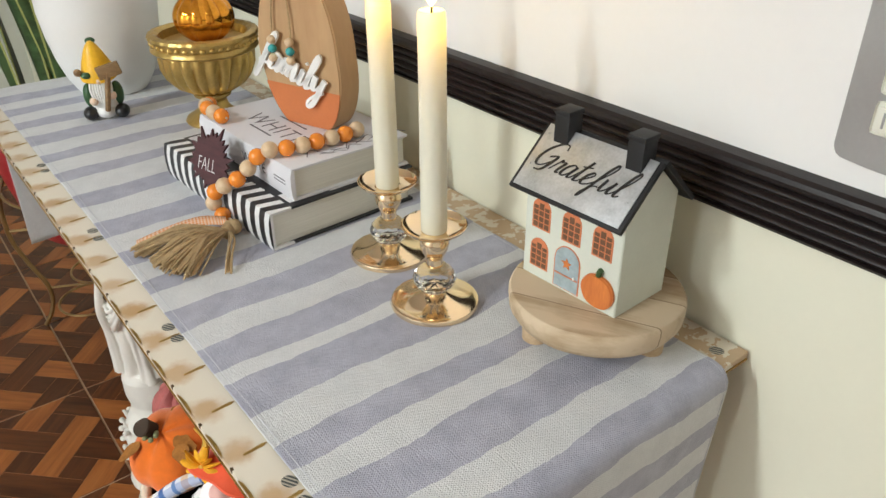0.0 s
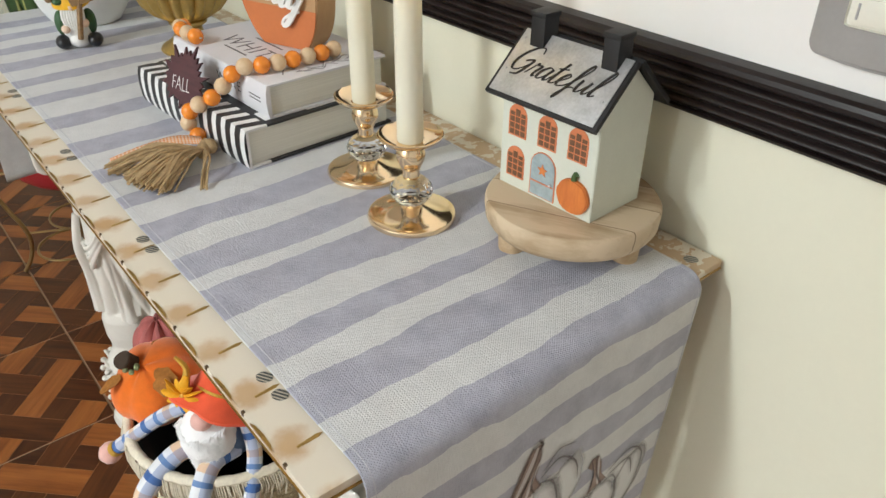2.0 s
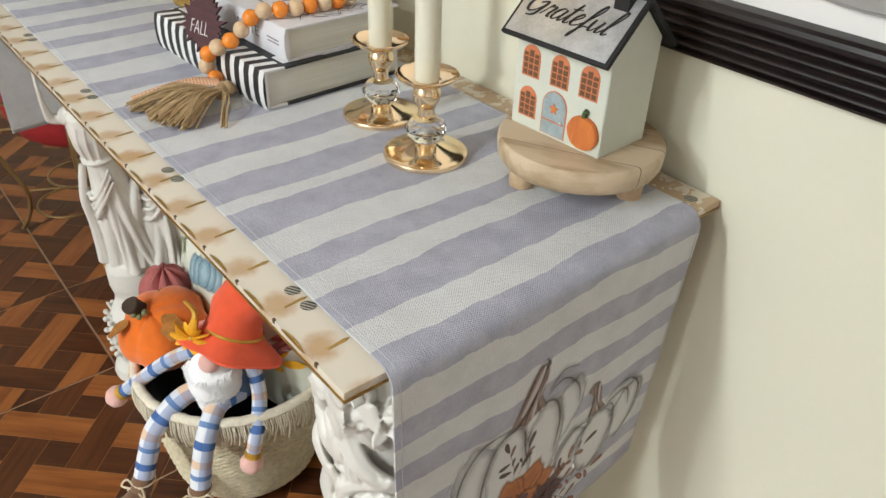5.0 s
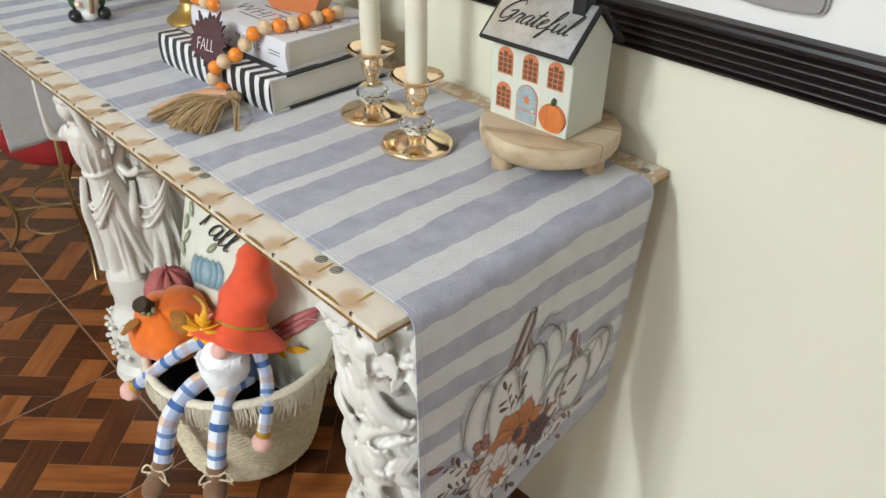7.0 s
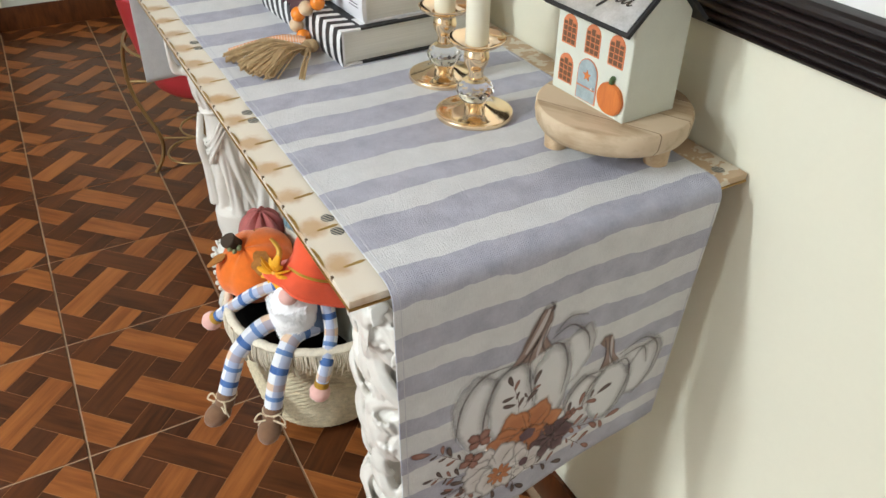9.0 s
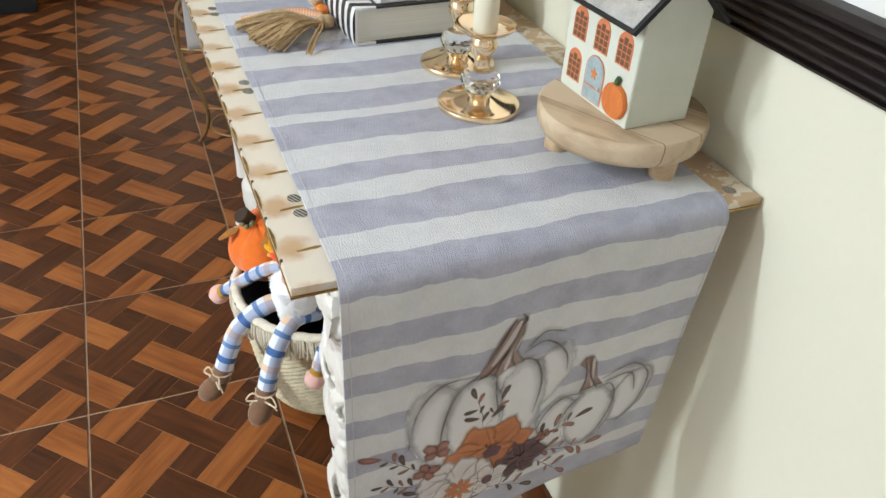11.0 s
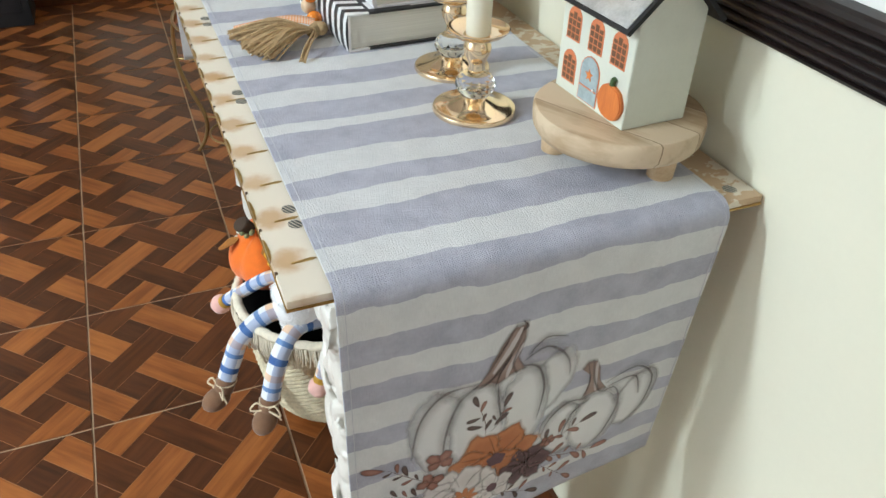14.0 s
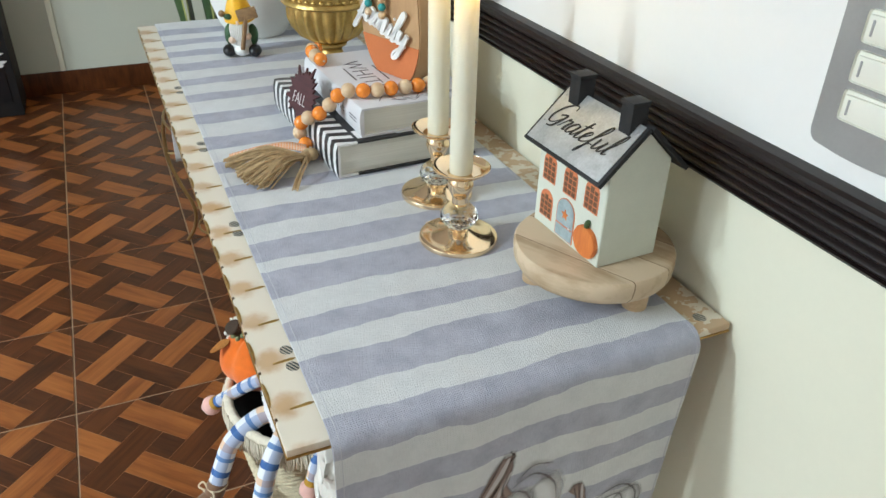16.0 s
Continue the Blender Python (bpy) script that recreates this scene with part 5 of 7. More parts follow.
def grateful_house(at, rz):
    """Local y runs along the front, local x inwards, the front lower near corner at the origin."""
    W, D, H, R = 0.104, 0.066, 0.0965, 0.128
    th = thing("ornament_house", at, rz, "small pale wooden house ornament with a tin roof and painted pumpkin", "house ornament")
    bm = bmesh.new()
    out = [(0.0, 0.0), (D, 0.0), (D, H), (D / 2, R), (0.0, H)]
    near, far = [bm.verts.new((x, 0.0, z)) for x, z in out], [bm.verts.new((x, W, z)) for x, z in out]
    bm.faces.new(near)
    bm.faces.new(far[::-1])
    for i in range(5):
        bm.faces.new((near[i], near[(i + 1) % 5], far[(i + 1) % 5], far[i]))
    bmesh.ops.bevel(bm, geom=bm.edges[:], offset=0.0007, segments=2, affect="EDGES")
    part("body", bm, M["house_paint"], th)
    slope = math.atan2(R - H, D / 2)
    run = (D / 2 + 0.0135) / math.cos(slope)
    for sgn in (0, 1):
        base = plane_matrix((D / 2, -0.006, R + 0.0012), (0, 1, 0), (-math.cos(slope), 0, -math.sin(slope)) if not sgn else (math.cos(slope), 0, -math.sin(slope)))
        bm = bmesh.new()
        z0, z1 = (-0.0045, 0.0) if sgn else (0.0, 0.0045)
        box(bm, (0, 0, z0), (W + 0.013, run, z1), 0.0008, base)
        part("roof_board", bm, M["black_paint"], th, "black edged roof board")
        if not sgn:
            bm = bmesh.new()
            box(bm, (0.0035, 0.001, 0.0046), (W + 0.0095, run - 0.0032, 0.0054), 0.0003, base)
            part("tin_sheet", bm, M["tin"], th, "mottled galvanised tin roof sheet")
            for px, py in ((0.008, 0.010), (0.008, 0.040), (W + 0.005, 0.010), (W + 0.005, 0.040)):
                bm = bmesh.new()
                ball(bm, base @ Vector((px, py, 0.0055)), 0.0010, 0, 8)
                part("nail", bm, M["tin"], th)
    front = plane_matrix((D / 2, -0.006, R + 0.0012), (0, 1, 0), (-math.cos(slope), 0, -math.sin(slope)))
    word = front @ Matrix.Translation(((W + 0.013) * 0.53, run * 0.53, 0.0057)) @ Matrix.Rotation(math.pi, 4, "Z")
    handwriting("roof_word", "Grateful", 0.0120, 0.00092, 0.0003, M["black_ink"], th, word, 0.42, "black handwritten word Grateful", 1.10)
    for y in (0.0135, 0.0875):
        bm = bmesh.new()
        box(bm, (D / 2 - 0.0145, y - 0.0075, R - 0.014), (D / 2 + 0.003, y + 0.0075, R + 0.0205), 0.0009)
        box(bm, (D / 2 - 0.0155, y - 0.0083, R + 0.0190), (D / 2 + 0.004, y + 0.0083, R + 0.0235), 0.0009)
        ch = part("chimney", bm, M["black_paint"], th, "square black chimney")
        bm = bmesh.new()
        ball(bm, (D / 2 - 0.0147, y, R - 0.006), 0.0009, 0, 8)
        part("nail", bm, M["tin"], ch)

    def arch(w, h, n=9):
        pts = [(-w / 2, 0.0), (w / 2, 0.0)]
        for i in range(n + 1):
            a = math.pi * i / n
            pts.append((w / 2 * math.cos(a), h - w / 2 + w / 2 * math.sin(a)))
        return pts

    def face_at(y, z, out):
        return plane_matrix((-out, y, z), (0, -1, 0), (0, 0, 1))

    for y, z in ((0.0195, 0.0490), (0.0520, 0.0490), (0.0855, 0.0490), (0.0855, 0.0105)):
        bm = bmesh.new()
        slab(bm, arch(0.0205, 0.0295), 0.0005, face_at(y, z, 0.0))
        win = part("window", bm, M["orange_line"], th, "orange-framed arched window with brown panes")
        rows, cw, ch2 = 4, 0.0050, 0.0046
        for r in range(rows):
            for c in range(3):
                bm = bmesh.new()
                x0 = (c - 1) * 0.0062
                if r == rows - 1:
                    hgt = 0.0060 if c == 1 else 0.0032
                else:
                    hgt = ch2
                slab(bm, [(x0 - cw / 2, 0.0016 + r * 0.0057), (x0 + cw / 2, 0.0016 + r * 0.0057), (x0 + cw / 2, 0.0016 + r * 0.0057 + hgt), (x0 - cw / 2, 0.0016 + r * 0.0057 + hgt)], 0.0002, face_at(y, z, 0.0006))
                part("pane", bm, M["window_brown"], win, "", False)
    bm = bmesh.new()
    slab(bm, arch(0.0285, 0.0425), 0.0005, face_at(0.0535, 0.0025, 0.0))
    door = part("door", bm, M["orange_line"], th, "arched grey-blue door with an orange leaf")
    bm = bmesh.new()
    slab(bm, arch(0.0262, 0.0408), 0.0003, face_at(0.0535, 0.0033, 0.0006))
    part("door_leaf", bm, M["door_blue"], door, "weathered grey-blue door panel")
    bm = bmesh.new()
    slab(bm, [(-0.0125, -0.0006), (0.0125, -0.0006), (0.0125, 0.0006), (-0.0125, 0.0006)], 0.0003, face_at(0.0535, 0.0165, 0.0010))
    part("door_bar", bm, M["orange_line"], door)
    bm = bmesh.new()
    star = []
    for i in range(10):
        a = math.pi / 2 + 2 * math.pi * i / 10
        r = 0.0058 if i % 2 == 0 else 0.0026
        star.append((r * math.cos(a), r * math.sin(a)))
    slab(bm, star, 0.0004, face_at(0.0535, 0.0285, 0.0010))
    part("leaf_wreath", bm, M["pumpkin_paint"], door, "small orange leaf")
    bm = bmesh.new()
    ball(bm, (-0.002, 0.0440, 0.0185), 0.0013, 0, 10)
    part("door_knob", bm, M["white_ink"], door)
    bm = bmesh.new()
    outl = []
    for i in range(40):
        a = 2 * math.pi * i / 40
        outl.append((0.0165 * math.cos(a) * (1 + 0.02 * math.cos(6 * a)), 0.0170 + 0.0165 * math.sin(a) * (0.97 + 0.05 * math.cos(2 * a))))
    slab(bm, outl, 0.0038, face_at(0.0185, 0.0016, 0.0002))
    bmesh.ops.bevel(bm, geom=[e for e in bm.edges if all(v.co.x < -0.003 for v in e.verts)], offset=0.001, segments=2, affect="EDGES")
    pk = part("pumpkin_plaque", bm, M["pumpkin_paint"], th, "raised burnt-orange wooden pumpkin")
    bm = bmesh.new()
    tube(bm, [(-0.0025, 0.0185, 0.034), (-0.0025, 0.0180, 0.0375), (-0.0025, 0.0165, 0.0400)], 0.0026, 8)
    part("stem", bm, M["green_paint"], pk, "dark green stem")
    return th


grateful_house((0.303, 0.0605, CLOTH + 0.0482), 2.9)


def book(name, at, rz, size, spine_mat, cover_mat, label):
    """Spine along local y at x 0; pages show at the other three sides."""
    w, l, h = size
    th = thing(name, at, rz, label, "book", "stack of two books")
    bm = bmesh.new()
    for z0, z1 in ((0.0, 0.0028), (h - 0.0028, h)):
        box(bm, (0.001, 0, z0), (w, l, z1), 0.0007)
    part("cover", bm, cover_mat, th)
    bm = bmesh.new()
    pts = [(0.0, 0.0004), (-0.0022, h * 0.2), (-0.003, h * 0.5), (-0.0022, h * 0.8), (0.0, h - 0.0004), (0.003, h - 0.0004), (0.003, 0.0004)]
    a, b = [bm.verts.new((x, 0, z)) for x, z in pts], [bm.verts.new((x, l, z)) for x, z in pts]
    bm.faces.new(a)
    bm.faces.new(b[::-1])
    for i in range(len(pts)):
        bm.faces.new((a[i], a[(i + 1) % len(pts)], b[(i + 1) % len(pts)], b[i]))
    part("spine", bm, spine_mat, th)
    bm = bmesh.new()
    box(bm, (0.0035, 0.004, 0.0029), (w - 0.004, l - 0.004, h - 0.0029), 0.0006)
    part("page_block", bm, M["paper"], th, "cream page block")
    return th


low = book("book", (0.1675, 0.411, CLOTH + 0.0003), 3.3, (0.192, 0.264, 0.0445), M["stripes"], M["stripes"], "thick hardback with a black and white striped spine")
high = book("book", (0.2025, 0.421, CLOTH + 0.0452), 2.4, (0.155, 0.222, 0.0375), M["cover_white"], M["cover_white"], "white hardback decorating book lying on another book")
lettering("title", "WHITE", 0.036, 0.0003, M["grey_print"], high, plane_matrix((0.048, 0.118, 0.0377), (0, -1, 0), (1, 0, 0)), 0, -0.0006, 1.1, "thin grey title lettering")
lettering("spine_title", "WHITE", 0.017, 0.0003, M["black_ink"], high, plane_matrix((-0.0029, 0.082, 0.020), (0, -1, 0), (0, 0, 1)), 0, -0.0003, 1.05, "thin black spine lettering")
for x0, y0, ln in ((0.030, 0.125, 0.050), (0.072, 0.120, 0.060)):
    bm = bmesh.new()
    box(bm, (x0, y0 - ln / 2, 0.0376), (x0 + 0.0022, y0 + ln / 2, 0.0379))
    part("small_print", bm, M["grey_print"], high, "thin grey bar of small print", False)
for z in (0.0165, 0.0205):
    bm = bmesh.new()
    box(bm, (-0.0031, 0.012, z), (-0.0026, 0.036, z + 0.0013))
    part("small_print", bm, M["grey_print"], high, "thin grey bar of small print", False)
# dark line drawing on the jacket near its lower edge
for k in range(7):
    bm = bmesh.new()
    r2 = random.Random(k + 40)
    x0 = 0.030 + 0.016 * k
    tube(bm, [(x0, 0.012 + 0.012 * r2.random(), 0.0377), (x0 + 0.012, 0.030 * r2.random() + 0.006, 0.0377), (x0 + 0.024, 0.012 + 0.020 * r2.random(), 0.0377), (x0 + 0.034, 0.010, 0.0377)], 0.0006, 5, 0, 5, None, 0.4)
    part("line_drawing", bm, M["grey_print"], high, "thin dark line drawing")
# printed bars and a pale block on the lower book's cover
for x0, y0, x1, y1, mt in ((0.030, 0.010, 0.038, 0.034, "cover_print"), (0.030, 0.196, 0.150, 0.258, "cover_white"), (0.080, 0.006, 0.120, 0.012, "cover_print"), (0.130, 0.006, 0.186, 0.014, "mdf")):
    bm = bmesh.new()
    box(bm, (x0, y0, 0.0446), (x1, y1, 0.0449))
    part("cover_print", bm, M[mt], low, "pale printed block", False)


def egg_outline(n=56):
    out = []
    for i in range(n):
        a = 2 * math.pi * i / n - math.pi / 2
        z = 0.096 * math.sin(a)
        w = math.copysign(0.0595 * abs(math.cos(a)) ** 0.82, math.cos(a)) * (1 - 0.06 * math.sin(a))
        out.append((w - 0.006 + 0.010 * max(0, -z / 0.096), max(z, -0.086) + 0.086))
    return out


def family_sign():
    th = thing("pumpkin_sign", (0.280, 0.526, CLOTH + 0.0829), 0, "tan wooden egg-shaped sign with terracotta base and white word", "sign")
    face = plane_matrix((0, 0, 0), (0.35, -0.937, 0), (0, 0, 1))
    out = egg_outline()
    bm = bmesh.new()
    slab(bm, out, 0.036, face @ Matrix.Translation((0, 0, -0.036)))
    bmesh.ops.bevel(bm, geom=[e for e in bm.edges if len(e.link_faces) == 2 and e.calc_face_angle(0) > 1.0], offset=0.0016, segments=2, affect="EDGES")
    part("board", bm, M["mdf"], th)
    low_out = clip(out, lambda p: p[1] < 0.046, lambda a, b: tuple(a[i] + (b[i] - a[i]) * (0.046 - a[1]) / (b[1] - a[1]) for i in (0, 1)))
    bm = bmesh.new()
    slab(bm, [(x * 0.985, z + 0.0004) for x, z in low_out], 0.0006, face)
    part("painted_base", bm, M["egg_orange"], th, "terracotta painted lower part")
    m = face @ Matrix.Translation((-0.010, 0.066, 0.0042)) @ Matrix.Rotation(radians(-17), 4, "Z")
    handwriting("word", "family", 0.0215, 0.0026, 0.003, M["white_ink"], th, m, 0.22, "raised white handwritten word family", 0.88)
    for sx, bx in ((-0.026, -0.035), (-0.012, -0.008)):
        bm = bmesh.new()
        tube(bm, [face @ Vector(p) for p in ((sx, 0.185, -0.004), (sx - 0.001, 0.172, 0.003), (bx - 0.001, 0.125, 0.004), (bx, 0.080, 0.006))], 0.0011, 6)
        cord = part("cord", bm, M["twine"], th, "brown jute cord")
        for k, mt in enumerate(("bead_wood", "bead_teal", "bead_wood")):
            bm = bmesh.new()
            ball(bm, face @ Vector((bx, 0.100 - 0.0105 * k, 0.0085)), (0.0053, 0.0053, 0.0050), 0, 14)
            part("bead", bm, M[mt], cord)
    return th


family_sign()


def bead_garland():
    th = thing("bead_garland", (0, 0, 0), 0, "orange and wooden bead garland with jute tassel on books", "garland")
    bm = bmesh.new()
    ball(bm, (0, 0, 0), 0.0094, 0, 16)
    meshes = []
    for mt in ("bead_orange", "bead_wood"):
        b2 = bm.copy()
        o = mesh_object("bead", b2, M[mt])
        meshes.append(o.data)
        bpy.data.objects.remove(o)
    bm.free()
    t2, t1 = CLOTH + 0.0829 + 0.0094, CLOTH + 0.0448 + 0.0094
    lines = [
        [(0.2145, 0.662, t2 - 0.006), (0.201, 0.640, t2), (0.200, 0.610, t2), (0.204, 0.583, t2)],
        [(0.306, 0.456, t2), (0.284, 0.452, t2), (0.256, 0.453, t2), (0.224, 0.454, t2), (0.199, 0.463, t2), (0.186, 0.476, t2 - 0.012), (0.174, 0.484, t1 + 0.008), (0.160, 0.490, t1), (0.1505, 0.504, t1 - 0.010), (0.147, 0.516, CLOTH + 0.030), (0.149, 0.508, CLOTH + 0.014), (0.156, 0.490, CLOTH + 0.0096)],
    ]
    for n, pts in enumerate(lines):
        path = smooth_path(pts, 40)
        gap, k = 0.0, n
        prev = path[0]
        spots = [path[0]]
        for p in path[1:]:
            gap += (p - prev).length
            prev = p
            if gap >= 0.0178:
                spots.append(p)
                gap = 0.0
        bm = bmesh.new()
        tube(bm, pts, 0.0011, 6)
        part("string", bm, M["twine_pale"], th)
        for i, p in enumerate(spots):
            o = new("bead", meshes[(i + n) % 2])
            o.parent = th
            o.matrix_local = Matrix.Translation(p)
    # tassel: a bound head and a fan of strands on the cloth
    r2 = random.Random(5)
    knot = Vector((0.151, 0.473, CLOTH + 0.010))
    bm = bmesh.new()
    ball(bm, knot, (0.0085, 0.0095, 0.0085), 0, 14)
    tube(bm, [knot + Vector((-0.002, 0.004, 0.0)), knot + Vector((-0.013, -0.006, -0.002))], 0.0082, 12, 0, 3)
    part("tassel_head", bm, M["twine"], th, "wound pale twine tassel head")
    for i in range(210):
        bm = bmesh.new()
        t = r2.random()
        end = Vector((0.050 + 0.016 * r2.random() + 0.018 * t * t, 0.456 - 0.050 * t + 0.012 * r2.random(), CLOTH + 0.0015 + 0.011 * r2.random()))
        if i < 44:
            end = Vector((0.042 + 0.016 * r2.random(), 0.482 + 0.016 * r2.random(), CLOTH + 0.002 + 0.010 * r2.random()))
        elif i < 48:
            end = Vector((0.104 + 0.010 * r2.random(), 0.392 + 0.012 * r2.random(), CLOTH + 0.002))
        mid = knot.lerp(end, 0.5) + Vector((0.006 * (r2.random() - 0.5), 0.010 * (r2.random() - 0.5), 0.006 + 0.008 * r2.random()))
        tube(bm, [knot + Vector((-0.010, -0.006 + 0.006 * (r2.random() - 0.5), 0.002 * r2.random())), mid, mid.lerp(end, 0.5) + Vector((0.003 * (r2.random() - 0.5), 0.005 * (r2.random() - 0.5), 0.002)), end], 0.0009 + 0.0005 * r2.random(), 5, 0, 3)
        part("tassel_strand", bm, M["twine"], th)
    bm = bmesh.new()
    uvl = bm.loops.layers.uv.verify()
    path = smooth_path([(0.146, 0.480, CLOTH + 0.016), (0.122, 0.494, CLOTH + 0.018), (0.088, 0.499, CLOTH + 0.015), (0.050, 0.494, CLOTH + 0.012)], 8)
    rows = []
    for p in path:
        rows.append([bm.verts.new(p + Vector((0.002, 0.0068, 0.002)) * s) for s in (-1, 0, 1)])
    for i in range(len(rows) - 1):
        for j in range(2):
            f = bm.faces.new((rows[i][j], rows[i][j + 1], rows[i + 1][j + 1], rows[i + 1][j]))
            for lp, w in zip(f.loops, ((j, i), (j + 1, i), (j + 1, i + 1), (j, i + 1))):
                lp[uvl].uv = (w[0], w[1] * 0.005)
    rb = part("ribbon", bm, M["gingham"], th, "orange gingham ribbon")
    so = rb.modifiers.new("thick", "SOLIDIFY")
    so.thickness = 0.0006
    # maple leaf tag leaning on the books
    right, up = Vector((0.30, -0.955, 0.0)), Vector((0.30, 0.10, 0.95))
    m = plane_matrix((0.1600, 0.541, CLOTH + 0.062), right, up) @ Matrix.Rotation(radians(-24), 4, "Z")
    tips = [(90, 1.0), (77, 0.80), (64, 0.86), (50, 0.72), (36, 1.0), (22, 0.82), (6, 0.92), (-12, 0.74), (-30, 0.86), (-50, 0.66), (-68, 0.70), (-84, 0.52)]
    outl = []
    for i, (a, r) in enumerate(tips):
        nxt = tips[i + 1] if i + 1 < len(tips) else (-98, 0.52)
        outl.append((a, r))
        outl.append(((a + nxt[0]) / 2, min(r, nxt[1]) * 0.84))
    full = outl + [(180 - a, r) for a, r in outl[::-1] if 90 > a > -90]
    poly = [(0.040 * r * math.cos(radians(a)), 0.046 * r * math.sin(radians(a))) for a, r in full]
    bm = bmesh.new()
    slab(bm, poly[::-1], 0.003, m)
    tag = part("leaf_tag", bm, M["leaf_tag"], th, "burgundy wooden maple leaf tag")
    lettering("word", "FALL", 0.023, 0.0004, M["white_ink"], tag, m @ Matrix.Translation((0.0, -0.004, 0.0033)) @ Matrix.Rotation(radians(22), 4, "Z") @ Matrix.Diagonal((0.62, 1, 1, 1)), 0, -0.0005, 1.0, "thin white lettering reading FALL")
    return th


bead_garland()


def urn(at):
    th = thing("gold_urn", at, 0, "antique gold footed urn with fluted bowl and beaded rim", "urn")
    bm = bmesh.new()
    lathe(bm, [(0.042, 0.0), (0.0435, 0.003), (0.041, 0.007), (0.034, 0.011), (0.026, 0.016), (0.0205, 0.023), (0.0185, 0.030), (0.021, 0.034), (0.0265, 0.037), (0.0275, 0.041), (0.0235, 0.044)], 48)
    part("foot", bm, M["old_gold"], th)
    bm = bmesh.new()
    lathe(bm, [(0.022, 0.043), (0.034, 0.046), (0.048, 0.054), (0.058, 0.066), (0.0640, 0.080), (0.0665, 0.094), (0.066, 0.101), (0.06, 0.102)], 140, ripple=lambda a, z: 1 + 0.13 * (abs(math.sin(11 * a)) - 0.6) * min(1, max(0, (0.102 - z) / 0.02)))
    part("bowl", bm, M["old_gold"], th, "fluted gold bowl")
    bm = bmesh.new()
    lathe(bm, [(0.062, 0.100), (0.071, 0.101), (0.0745, 0.104), (0.0735, 0.1075), (0.071, 0.110), (0.0728, 0.117), (0.0752, 0.1205), (0.074, 0.124), (0.066, 0.1255), (0.060, 0.122), (0.058, 0.112)], 144, None, lambda a, z: 1 + 0.022 * abs(math.sin(14 * a)) * (1 if z > 0.116 else 0.3))
    rim = part("rim", bm, M["old_gold"], th)
    bm = bmesh.new()
    ball(bm, (0, 0, 0), (0.0034, 0.0044, 0.0030), 0, 8)
    o = mesh_object("rim_bead", bm, M["old_gold"])
    bead = o.data
    bpy.data.objects.remove(o)
    for i in range(38):
        a = 2 * math.pi * i / 38
        o = new("rim_bead", bead)
        o.parent = rim
        o.matrix_local = pose(0.0722 * math.cos(a), 0.0722 * math.sin(a), 0.1135, 0, 0, math.degrees(a))
    bm = bmesh.new()
    lathe(bm, [(0.060, 0.104), (0.03, 0.108), (0.0, 0.110)][:2], 24)
    part("filling", bm, M["old_gold"], th)
    return th


urn((0.284, 0.832, CLOTH)).scale = (1.03, 1.03, 1.09)
th = thing("glass_pumpkin", (0.288, 0.830, CLOTH + 0.1185), 0, "shiny amber mercury-glass pumpkin resting in a gold urn", "pumpkin ornament")
bm = bmesh.new()
ball(bm, (0, 0, 0.036), (0.043, 0.043, 0.036), 0, 64, None, lambda d: 1 - 0.09 * abs(math.cos(5.0 * math.atan2(d.y, d.x))) ** 6 * (1 - 0.3 * abs(d.z)))
part("body", bm, M["amber"], th)
bm = bmesh.new()
tube(bm, [(0, 0, 0.066), (0.001, 0, 0.078), (0.006, 0.002, 0.090)], 0.0055, 10, 0, 4, lambda t: 1.2 - 0.4 * t)
part("stem", bm, M["old_gold"], th, "gold stem")

bm = bmesh.new()
lathe(bm, [(0.048, 0.0), (0.053, 0.001), (0.060, 0.010), (0.070, 0.028), (0.080, 0.058), (0.088, 0.095), (0.0925, 0.135), (0.092, 0.18), (0.085, 0.22), (0.07, 0.255), (0.052, 0.274), (0.047, 0.2735)], 72, None, lambda a, z: 1 + 0.004 * math.sin(3 * a + 20 * z))
vase = thing("white_vase", (0.2105, 1.086, CLOTH), 0, "large matt white ceramic vase with a rounded body", "vase")
part("body", bm, M["vase"], vase)
bm = bmesh.new()
lathe(bm, [(0.051, 0.272), (0.0475, 0.29), (0.056, 0.302), (0.052, 0.303), (0.043, 0.29), (0.046, 0.26)], 72)
part("rim", bm, M["vase"], vase)


